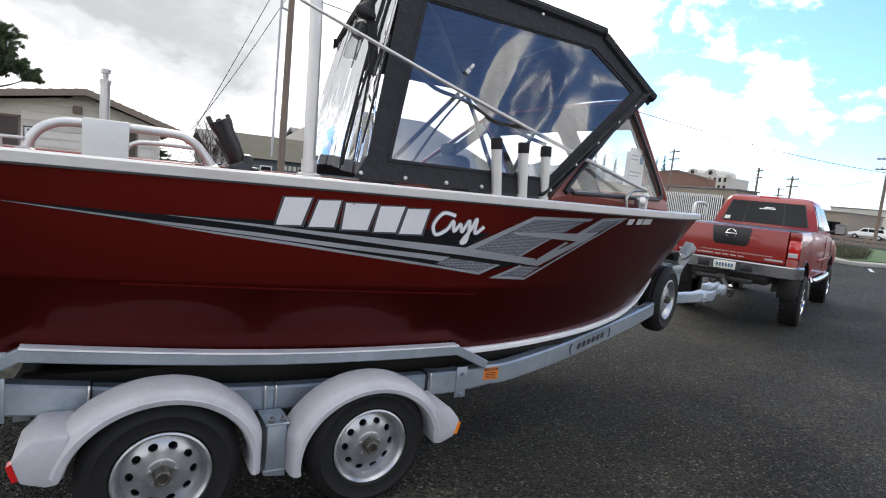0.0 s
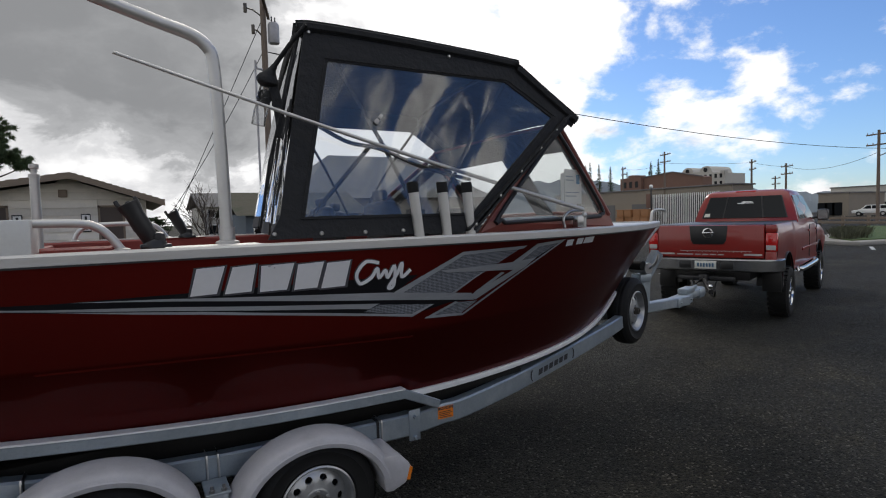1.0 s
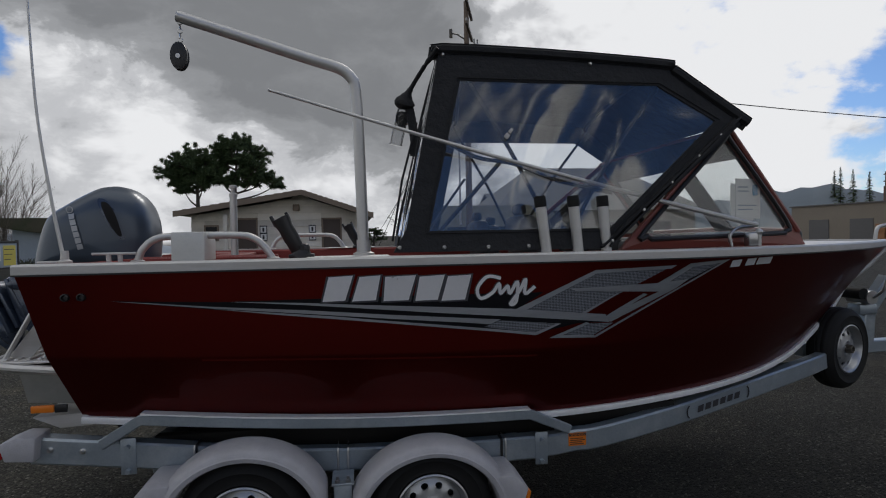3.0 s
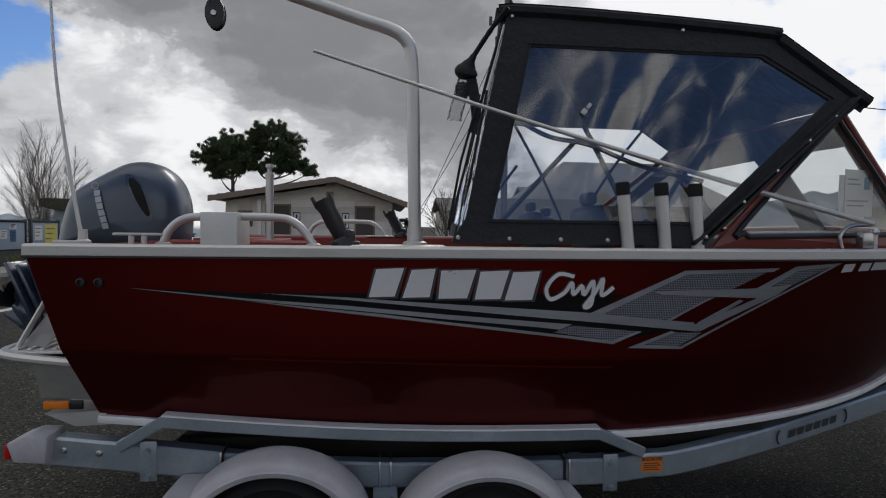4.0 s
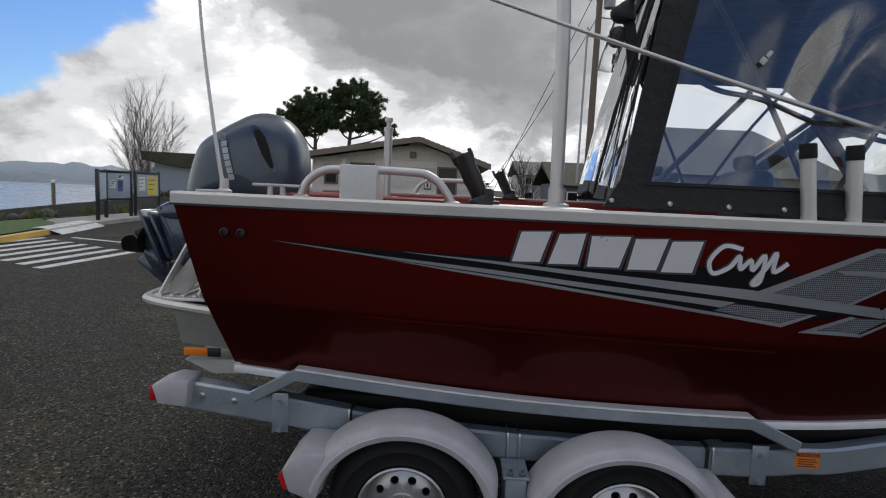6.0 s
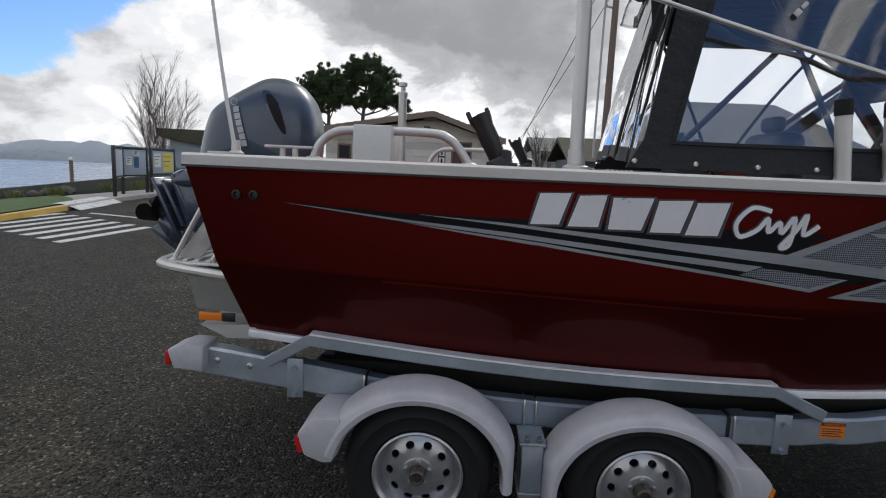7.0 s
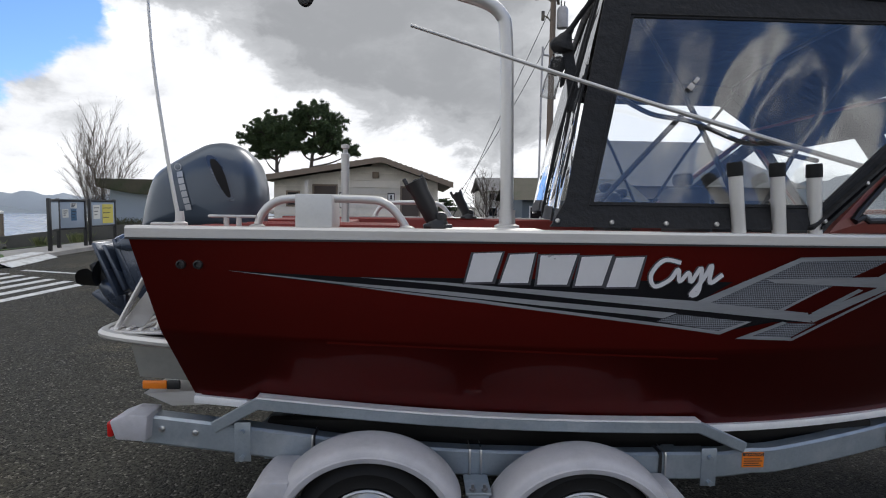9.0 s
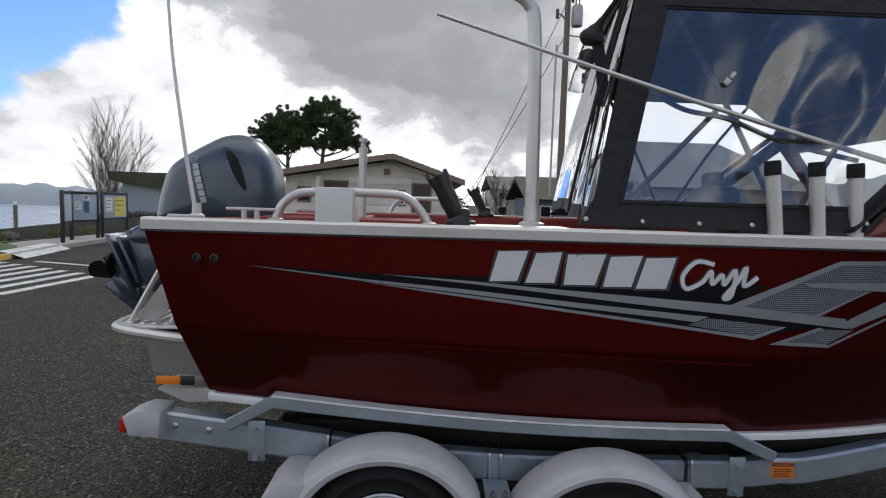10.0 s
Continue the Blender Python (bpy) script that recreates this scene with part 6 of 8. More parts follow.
# ---- pickup truck ----
def build_truck():
    M = Matrix.Translation((8.36, 2.46, 0)) @ Matrix.Rotation(radians(19.9), 4, "Z") @ Matrix.Scale(0.925, 4)
    t = thing("pickup_truck", "red lifted crew-cab pickup truck hitched to the trailer", "pickup truck", "", M)
    HW = 0.93
    AX = (1.02, 4.88)
    WR = 0.405

    def arch(cx, r, n=12):
        return [(cx - r * math.cos(math.pi * k / n), 0.43 + r * math.sin(math.pi * k / n)) for k in range(n + 1)]
    # lower body shell, side by side with rounded shoulders
    rows = []
    low = [(0.0, 0.74), (0.62, 0.70)] + arch(AX[0], 0.50) + [(1.70, 0.60), (4.28, 0.60)] + arch(AX[1], 0.50) + [(5.55, 0.66), (5.75, 0.74)]
    def top(x):
        return ease((0, 2.23, 2.33, 4.33, 4.53, 5.33, 5.78), (1.40, 1.40, 1.36, 1.33, 1.30, 1.24, 1.10), x)
    for sgn in (-1, 1):
        bm = B()
        sec = []
        for x, z in low:
            zt = top(x)
            sec.append([(x, sgn * HW * 0.965, z), (x, sgn * HW, z + (zt - z) * 0.3), (x, sgn * (HW + 0.005), z + (zt - z) * 0.62), (x, sgn * HW * 0.985, z + (zt - z) * 0.9), (x, sgn * HW * 0.95, zt), (x, sgn * HW * 0.89, zt + 0.004)])
        grid(bm, sec)
        part("side_panel", bm, TRUCK_RED, t, "red body side", angle=40)
        for cx in AX:
            bm = B()
            pts = arch(cx, 0.50)
            grid(bm, [[(x, sgn * HW * 0.965, z), (x, sgn * HW * 0.60, z)] for x, z in pts])
            part("wheel_well", bm, BLACK_PLASTIC, t)
        for cx in AX:
            bm = B()
            pts = arch(cx, 0.515)
            sweep(bm, [(x, sgn * (HW - 0.018), z) for x, z in pts], rect(0.016, 0.030, 0.004), up=(0, 1, 0))
            part("arch_flare", bm, BLACK_PLASTIC, t)
    bm = B()
    box(bm, (2.2, -HW * 0.9, 0.6), (5.7, HW * 0.9, 0.9), 0.02)
    box(bm, (0.1, -0.55, 0.55), (5.0, 0.55, 0.75), 0.02)
    part("underbody", bm, BLACK_PLASTIC, t)
    bm = B()
    grid(bm, [[(x, y, top(x) + 0.006 + 0.02 * math.cos(y)) for y in (-0.88, -0.5, 0, 0.5, 0.88)] for x in (4.23, 4.63, 5.13, 5.53, 5.78)])
    box(bm, (5.69, -0.91, 0.7), (5.79, 0.91, 1.14), 0.05)
    part("bonnet", bm, TRUCK_RED, t)
    # load bed with dark cover
    bm = B()
    box(bm, (0.03, -0.865, 1.375), (2.26, 0.865, 1.415), 0.015)
    part("bed_cover", bm, BLACK_PLASTIC, t, "black bed cover")
    # tailgate with panel, emblem and bars
    bm = B()
    box(bm, (-0.055, -0.765, 0.90), (0.02, 0.765, 1.405), 0.025)
    tg = part("tailgate", bm, TRUCK_RED, t, "red tailgate with a dark centre panel")
    bm = B()
    prism(bm, [(-0.275, 1.398), (0.275, 1.398), (0.255, 1.17), (0.215, 1.11), (-0.215, 1.11), (-0.255, 1.17)], "x", -0.066, -0.050, 0.006)
    part("handle_panel", bm, BLACK_PLASTIC, tg, "black handle panel")
    bm = B()
    R = Matrix.Translation((-0.070, 0, 1.285)) @ Matrix.Rotation(radians(-90), 4, "Y")
    lathe(bm, [(0.072, 0.0), (0.078, 0.008), (0.062, 0.010), (0.058, 0.0)], R, 28)
    box(bm, (-0.080, -0.085, 1.272), (-0.070, 0.085, 1.298), 0.004)
    part("emblem", bm, CHROME, tg, "plain chrome ring with a bar")
    for y0, y1 in [(0.50, 0.74), (0.28, 0.46)] + [(0.22 - 0.11 * k, 0.30 - 0.11 * k) for k in range(5)] + [(-0.74, -0.50)]:
        bm = B()
        box(bm, (-0.060, y0, 0.945), (-0.055, y1, 0.972 if abs(y0) > 0.4 else 0.962), 0.0)
        part("badge_bar", bm, PALE, tg)
    # rear lamps
    for sgn in (-1, 1):
        bm = B()
        box(bm, (-0.035, sgn * 0.765 + (0.005 if sgn > 0 else -0.165), 1.00), (0.14, sgn * 0.765 + (0.165 if sgn > 0 else -0.005), 1.29), 0.03)
        lamp = part("rear_lamp", bm, RED_LENS, t, "red rear lamp")
        bm = B()
        box(bm, (-0.042, sgn * 0.78 + (0.005 if sgn > 0 else -0.13), 1.03), (-0.03, sgn * 0.78 + (0.13 if sgn > 0 else -0.005), 1.10), 0.005)
        part("reverse_lens", bm, PALE, lamp)
    for sgn in (-1, 1):
        bm = B()
        box(bm, (-0.03, sgn * 0.765 + (0.005 if sgn > 0 else -0.155), 0.72), (0.10, sgn * 0.765 + (0.155 if sgn > 0 else -0.005), 1.01), 0.02)
        part("corner_panel", bm, TRUCK_RED, t)
        bm = B()
        box(bm, (-0.03, sgn * 0.765 + (0.005 if sgn > 0 else -0.155), 1.28), (0.10, sgn * 0.765 + (0.155 if sgn > 0 else -0.005), 1.40), 0.02)
        part("corner_panel", bm, TRUCK_RED, t)
    # ruler-like pale strip low on the gate
    bm = B()
    box(bm, (-0.059, -0.60, 1.005), (-0.0555, 0.42, 1.011))
    for k in range(18):
        box(bm, (-0.059, -0.58 + 0.055 * k, 0.985 if k % 4 == 0 else 0.993), (-0.0555, -0.572 + 0.055 * k, 1.005))
    part("scale_strip", bm, PALE, tg)
    # bumper, plate, hitch
    bm = B()
    path = smooth_path([(0.30, -0.95, 0.80), (0.06, -0.95, 0.80), (-0.10, -0.86, 0.80), (-0.15, -0.5, 0.80), (-0.16, 0, 0.80), (-0.15, 0.5, 0.80), (-0.10, 0.86, 0.80), (0.06, 0.95, 0.80), (0.30, 0.95, 0.80)], 5)
    sweep(bm, path, rect(0.07, 0.19, 0.018))
    bp = part("bumper", bm, DARKENED_CHROME, t, "chrome rear bumper, coloured dark for the ground it reflects")
    bm = B()
    box(bm, (-0.14, -0.62, 0.875), (0.0, 0.62, 0.895), 0.004)
    part("step_pad", bm, BLACK_PLASTIC, bp)
    bm = B()
    box(bm, (-0.215, -0.155, 0.745), (-0.198, 0.155, 0.865), 0.004)
    pl = part("number_plate", bm, PAPER, bp, "pale number plate with plain bars")
    for k in range(6):
        bm = B()
        box(bm, (-0.220, -0.12 + k * 0.042, 0.775), (-0.2155, -0.093 + k * 0.042, 0.83))
        part("plate_bar", bm, PAPER_BLUE, pl)
    for sgn in (-1, 1):
        bm = B()
        box(bm, (-0.20, sgn * 0.30 - 0.09, 0.74), (-0.15, sgn * 0.30 + 0.09, 0.87), 0.02)
        part("plate_lamp_recess", bm, BLACK_PLASTIC, bp)
    bm = B()
    box(bm, (-0.30, -0.045, 0.56), (0.2, 0.045, 0.65), 0.008)
    box(bm, (-0.20, -0.40, 0.56), (-0.10, 0.40, 0.63), 0.01)
    box(bm, (-0.34, -0.06, 0.545), (-0.26, 0.06, 0.665), 0.006)
    part("hitch", bm, BLACK_PLASTIC, t)
    bm = B()
    sweep(bm, [(-0.26, 0.0, 0.60), (-0.70, -0.13, 0.59), (-1.30, -0.36, 0.54)], rect(0.055, 0.06, 0.006))
    part("drawbar", bm, BLACK_PLASTIC, t, "black steel drawbar")
    bm = B()
    bmesh.ops.create_uvsphere(bm, u_segments=14, v_segments=10, radius=0.03, matrix=Matrix.Translation((-1.28, -0.35, 0.61)))
    cyl(bm, (-1.28, -0.35, 0.55), (-1.28, -0.35, 0.60), 0.018, 10)
    part("tow_ball", bm, CHROME, t)
    for q in (-0.07, 0.09):
        bm = B()
        tube(bm, smooth_path([(-0.16, q * 2.2, 0.57), (-0.50, q - 0.10, 0.40), (-0.85, q - 0.22, 0.42), (-1.30, q - 0.34, 0.56)], 6), 0.012, 6)
        part("safety_chain", bm, BLACK_PLASTIC, t)
    bm = B()
    tube(bm, smooth_path([(-0.15, 0.22, 0.62), (-0.40, 0.10, 0.52), (-0.80, -0.12, 0.66), (-1.25, -0.30, 0.64)], 6), 0.009, 6)
    part("trailer_cable", bm, RUBBER, t)
    # cab: pillars and roof as one shell, glass set in
    CX = 0.34

    def ring(z, x0, x1, w):
        x0, x1 = x0 + CX, x1 + CX
        return [(x0 + 0.05, -w, z), (x0, -w + 0.07, z), (x0 - 0.03, 0, z), (x0, w - 0.07, z), (x0 + 0.05, w, z), ((x0 + x1) / 2, w + 0.01, z), (x1 - 0.05, w, z), (x1, w - 0.07, z), (x1 + 0.06, 0, z), (x1, -w + 0.07, z), (x1 - 0.05, -w, z), ((x0 + x1) / 2, -w - 0.01, z)]
    bm = B()
    rows = [ring(1.34, 1.93, 4.20, 0.875), ring(1.42, 1.94, 4.12, 0.865), ring(1.66, 2.02, 3.75, 0.80), ring(1.86, 2.10, 3.45, 0.725), ring(1.945, 2.15, 3.36, 0.685), ring(1.985, 2.24, 3.25, 0.60), ring(2.0, 2.5, 3.0, 0.35)]
    vv = grid(bm, rows, close_v=True)
    bm.faces.new(vv[-1])
    part("cab", bm, TRUCK_RED, t, "red crew cab", angle=40)
    bm = B()

    def back(y, z):
        u = (z - 1.42) / 0.44
        return (1.94 + CX + 0.16 * u - 0.03 * (1 - abs(y) / 0.75) - 0.014, y * (1 - 0.17 * u), z)

    def pane(y0, y1, lip):
        ys = [y0 + (y1 - y0) * i / 6 for i in range(7)]
        rows = [[back(y, z) for z in (1.475, 1.56, 1.68, 1.78, 1.875)] for y in ys]
        return [[(x - lip, y, z) for x, y, z in r] for r in rows]
    grid(bm, pane(-0.735, 0.735, 0.004))
    gl = part("rear_window", bm, BLACK_PLASTIC, t, "black-edged rear window")
    for y0, y1 in ((-0.715, -0.36), (-0.325, 0.325), (0.36, 0.715)):
        bm = B()
        grid(bm, pane(y0, y1, 0.010))
        part("pane", bm, DARK_GLASS, gl, "dark tinted pane")
    for y in (-0.34, 0.34):
        bm = B()
        sweep(bm, [Vector(back(y, z)) + Vector((-0.010, 0, 0)) for z in (1.475, 1.68, 1.875)], rect(0.014, 0.022), up=(1, 0, 0))
        part("slider_bar", bm, BLACK_PLASTIC, gl)
    for y0, y1, z0 in ((-0.02, 0.13, 1.735), (-0.17, 0.03, 1.765), (-0.05, 0.05, 1.75), (-0.19, -0.04, 1.742)):
        bm = B()
        q = [Vector(back(y, z)) + Vector((-0.016, 0, 0)) for y, z in ((y0, z0), (y1, z0), (y1 - 0.01, z0 + 0.020), (y0 + 0.015, z0 + 0.014))]
        bm.faces.new([bm.verts.new(p) for p in q])
        part("sticker_bar", bm, WHITE, gl)
    bm = B()
    q = [Vector(back(y, z)) + Vector((-0.014, 0, 0)) for y, z in ((0.70, 1.50), (0.60, 1.50), (0.60, 1.565), (0.70, 1.565))]
    bm.faces.new([bm.verts.new(p) for p in q])
    part("window_label", bm, PAPER, gl, "small white label")
    bm = B()
    box(bm, (2.15 + CX, -0.17, 1.945), (2.25 + CX, 0.17, 1.985), 0.012)
    part("high_brake_lamp", bm, RED_LENS, t)
    for sgn in (-1, 1):
        for x0, x1, x2, x3 in ((2.16, 2.84, 2.84, 2.24), (2.92, 3.98, 3.50, 2.92)):
            bm = B()

            def sp(x, z):
                u = (z - 1.42) / 0.44
                return (x + CX, sgn * (0.868 - 0.14 * u + 0.012), z)
            bm.faces.new([bm.verts.new(sp(*q)) for q in ((x0, 1.44), (x1, 1.44), (x2, 1.875), (x3, 1.875))])
            part("side_window", bm, DARK_GLASS, t, "dark side window")
        for x in (3.22, 4.29):
            bm = B()
            box(bm, (x - 0.006, sgn * (HW + 0.005) - 0.006, 0.72), (x + 0.006, sgn * (HW + 0.005) + 0.006, 1.32))
            part("door_seam", bm, BLACK_PLASTIC, t)
        for x in (3.06, 4.06):
            bm = B()
            box(bm, (x - 0.09, sgn * (HW + 0.018) - 0.012, 1.20), (x + 0.09, sgn * (HW + 0.018) + 0.012, 1.235), 0.008)
            part("door_handle", bm, TRUCK_RED, t)
        bm = B()
        box(bm, (2.34, sgn * (HW + 0.01) - 0.008, 0.88), (4.34, sgn * (HW + 0.01) + 0.008, 0.93), 0.004)
        part("side_moulding", bm, TRUCK_RED, t)
        bm = B()
        box(bm, (4.14, sgn * 1.05 - 0.10, 1.38), (4.24, sgn * 1.05 + 0.10, 1.60), 0.045)
        cyl(bm, (4.20, sgn * 0.86, 1.42), (4.20, sgn * 1.0, 1.45), 0.025, 8)
        mr = part("door_mirror", bm, BLACK_PLASTIC, t, "black door mirror")
        bm = B()
        box(bm, (4.132, sgn * 1.05 - 0.080, 1.405), (4.139, sgn * 1.05 + 0.080, 1.575), 0.0)
        part("mirror_glass", bm, DARKENED_CHROME, mr)
        bm = B()
        tube(bm, smooth_path([(2.0, sgn * 0.87, 0.60), (2.15, sgn * 0.96, 0.57), (4.0, sgn * 0.96, 0.57), (4.2, sgn * 0.87, 0.60)], 5), 0.045, 12)
        part("step_bar", bm, CHROME, t, "chrome side step")
        bm = B()
        box(bm, (0.46, sgn * 0.78 - 0.13, 0.36), (0.48, sgn * 0.78 + 0.13, 0.75), 0.004)
        part("mud_flap", bm, BLACK_PLASTIC, t)
        for cx in AX:
            wh = new("wheel")
            wh.parent = t
            wh.matrix_basis = pose(cx, sgn * 0.955, WR, 0, 0, 0 if sgn < 0 else 180)
            Rm = Matrix.Rotation(radians(90), 4, "X")
            bm = B()
            lathe(bm, [(0.225, -0.02), (0.25, 0.0), (0.33, 0.012), (0.375, 0.0), (0.398, -0.03), (0.405, -0.08), (0.405, -0.20), (0.395, -0.25), (0.35, -0.275), (0.225, -0.26)], Rm, 40)
            for k in range(30):
                a = 2 * math.pi * k / 30
                for off in (-0.045, -0.14, -0.235):
                    mm = Rm @ Matrix.Rotation(a + (0.1 if off == -0.14 else 0), 4, "Z") @ Matrix.Translation((0.403, 0, off))
                    box(bm, (-0.012, -0.026, -0.036), (0.010, 0.026, 0.036), 0.0, mm)
            part("tyre", bm, RUBBER, wh, "chunky black off-road tyre", angle=40)
            bm = B()
            lathe(bm, [(0.228, -0.01), (0.232, 0.002), (0.215, 0.004), (0.205, -0.03), (0.20, -0.07)], Rm, 32)
            lathe(bm, [(0.07, -0.01), (0.06, 0.0), (0.0, 0.0)], Rm, 20)
            for k in range(6):
                a = 2 * math.pi * k / 6
                mm = Rm @ Matrix.Rotation(a, 4, "Z")
                box(bm, (0.05, -0.030, -0.035), (0.212, 0.030, -0.008), 0.008, mm)
            part("rim", bm, CHROME, wh, "bright six-spoke rim")
            bm = B()
            lathe(bm, [(0.20, -0.06), (0.0, -0.06)], Rm, 20)
            part("brake_face", bm, BLACK_PLASTIC, wh)

    for ob in t.children:
        if not ob.name.startswith("wheel") or ob.name.startswith("wheel_well"):
            ob.location.z += 0.10


build_truck()


# ---- waterfront: kerb, pavement, grass, wall, water ----
def shore_z(x):
    return 0.10 - 0.115 * max(0.0, -x - 11.0)


def kerb_x(y):
    return ease((-40, 3, 6, 9, 12, 14, 18, 40), (-7.4, -7.65, -7.95, -8.45, -9.05, -9.5, -9.75, -10.3), y)


def pave(y):
    return ease((-40, 12.2, 13.6, 15, 25), (0.16, 0.20, 1.3, 2.4, 2.4), y)


def build_shore():
    bm = B()
    grid(bm, [[(kerb_x(y) + dx, y, shore_z(kerb_x(y) + dx)) for dx in (0, -0.15, -0.5 * pave(y) - 0.08, -pave(y))] for y in (-40, -10, 0, 6, 8.5, 9, 10, 11, 12, 13, 14, 15, 18, 21, 25)])
    solo("pavement", bm, CONCRETE, "pale concrete pavement along the waterfront", "pavement", "structure")
    bm = B()
    ys = [-40 + 65 * i / 40 for i in range(41)]
    sweep(bm, [(kerb_x(y) + 0.07, y, 0.055) for y in ys], [(-0.075, -0.06), (0.075, -0.06), (0.075, 0.062), (0.060, 0.072), (-0.060, 0.072), (-0.075, 0.05)])
    solo("kerb", bm, CONCRETE, "concrete kerb edge of the pavement", "kerb", "structure")
    bm = B()
    grid(bm, [[(kerb_x(y) - pave(y) - dx, y, shore_z(kerb_x(y) - pave(y) - dx) + 0.03) for dx in (0, 1, 3, 6, 10, 16, 30)] for y in (-40, -10, 0, 6, 8.5, 9, 10, 11, 12, 13, 14, 16, 18, 20, 22, 25)])
    solo("lawn", bm, GRASS, "short damp grass strip beside the pavement", "lawn", "structure")
    # kerb ramp: worn white flare and yellow edge
    bm = B()
    ys = [11.1 + 2.6 * k / 8 for k in range(9)]
    grid(bm, [[(kerb_x(y) + dx, y, z) for dx, z in ((0.42, 0.012), (0.16, 0.10), (-0.02, 0.145), (-0.30, 0.150))] for y in ys])
    solo("kerb_ramp", bm, PAINT_LINE, "pale concrete kerb ramp at the crossing", "kerb ramp", "structure")
    bm = B()
    sweep(bm, [(kerb_x(y) + 0.150, y, 0.060) for y in [4.0 + 7.0 * k / 20 for k in range(21)]], [(-0.150, 0.068), (0.004, 0.066), (0.006, -0.05), (-0.004, -0.05), (-0.004, 0.060), (-0.150, 0.064)])
    solo("kerb_paint", bm, YELLOW, "worn yellow paint on the kerb", "road marking", "structure")
    # crossing bars
    bars = thing("crosswalk", "worn white zebra crossing bars on asphalt", "road marking", "", None, "structure")
    for k in range(7):
        bm = B()
        x0, y0 = -5.42 - 0.50 * k, 6.45 + 0.27 * k
        a = [(x0, y0), (x0 - 0.21, y0 + 0.05), (x0 - 0.04, y0 + 2.36), (x0 + 0.17, y0 + 2.30)]
        bm.faces.new([bm.verts.new((x, y, 0.006)) for x, y in a])
        part("bar", bm, PAINT_LINE, bars)
    bm = B()
    bm.faces.new([bm.verts.new((x, y, 0.006)) for x, y in ((-5.75, 9.95), (-5.75, 10.08), (-7.9, 10.78), (-7.9, 10.62))])
    part("stop_bar", bm, PAINT_LINE, bars)
    # wall along the water
    bm = B()
    pts = [(-40, 20.5, -2.6), (-28, 21.5, -1.35), (-20, 22, -0.42), (-14.7, 22.3, 0.28), (-10, 22.8, 0.72), (-4, 23.4, 0.9)]
    sweep(bm, [(x, y, z - 0.55) for x, y, z in smooth_path(pts, 5)], rect(0.25, 1.10, 0.02))
    solo("sea_wall", bm, WALL_CONCRETE, "dark weathered low concrete sea wall", "wall", "structure")
    bm = B()
    grid(bm, [[(x, y, -12.0) for y in (24, 60, 200, 560)] for x in (-900, -400, -150, -60, 10)])
    solo("water", bm, WATER, "grey rippled river beyond the wall", "water", "structure")
    bm = B()
    box(bm, (-900, 23.6, -30), (60, 24.2, -1.5))
    solo("bank", bm, WALL_CONCRETE, "dark river bank under the wall", "bank", "structure")
    # far shore hills, distance haze carried by their paler, bluer colours
    for name, mat, y0, x0, x1, base, hgt, seed, lab in (("far_hill", HILL_FAR, 640, -900, -180, -14, 40, 3.3, "wooded hills across the river, distance haze in their blue-grey colour"), ("wooded_point", HILL, 540, -540, -395, -13, 14, 8.1, "dark wooded point across the river")):
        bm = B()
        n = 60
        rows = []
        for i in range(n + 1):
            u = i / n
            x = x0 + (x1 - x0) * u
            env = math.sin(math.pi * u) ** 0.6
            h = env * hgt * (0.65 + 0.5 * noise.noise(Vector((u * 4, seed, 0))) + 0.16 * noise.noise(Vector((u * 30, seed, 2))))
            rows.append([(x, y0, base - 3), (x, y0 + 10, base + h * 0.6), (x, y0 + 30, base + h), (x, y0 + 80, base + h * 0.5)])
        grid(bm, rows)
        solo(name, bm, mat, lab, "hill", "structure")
    # channel marker post in the water
    mk = thing("channel_post", "dark timber marker post with a pale top in the water", "post", "", pose(-19.2, 25.5, -0.35))
    bm = B()
    cyl(bm, (0, 0, -12), (0, 0, 1.25), 0.09, 10)
    part("pile", bm, TRIM_BROWN, mk)
    bm = B()
    lathe(bm, [(0.105, 1.25), (0.105, 1.36), (0.0, 1.42)], Matrix.Identity(4), 10)
    part("cap", bm, WHITE, mk)


build_shore()


def blades(name, places, h, mat, label, category, n=26, spread=0.22):
    """Clumps of narrow leaves, joined."""
    rng = random.Random(5)
    bm = B()
    for px, py, pz in places:
        for _ in range(n):
            a = rng.uniform(0, 6.28)
            r = rng.uniform(0, spread)
            x, y = px + r * math.cos(a), py + r * math.sin(a)
            hh = h * rng.uniform(0.6, 1.1)
            lean = rng.uniform(0.1, 0.6) * hh
            w = rng.uniform(0.008, 0.018)
            dx, dy = math.cos(a), math.sin(a)
            v = [bm.verts.new(q) for q in ((x - dy * w, y + dx * w, pz), (x + dy * w, y - dx * w, pz), (x + dx * lean * 0.5 + dy * w * 0.7, y + dy * lean * 0.5 - dx * w * 0.7, pz + hh * 0.65), (x + dx * lean, y + dy * lean, pz + hh), (x + dx * lean * 0.5 - dy * w * 0.7, y + dy * lean * 0.5 + dx * w * 0.7, pz + hh * 0.65))]
            bm.faces.new(v)
    me = bpy.data.meshes.new(name)
    bm.to_mesh(me)
    bm.free()
    me.materials.append(mat)
    return tagged(new(name, me), label, category, "", "stuff")


rng0 = random.Random(11)
blades("grass_tufts", [(x, 21.2 + rng0.uniform(-0.3, 0.5), shore_z(x) + 0.02) for x in [-20 + 0.75 * k + rng0.uniform(-0.2, 0.2) for k in range(15) if k % 5 not in (1, 3)]], 0.40, TUFT, "yellow-green grass tufts along the sea wall", "grass", 130, 0.26)


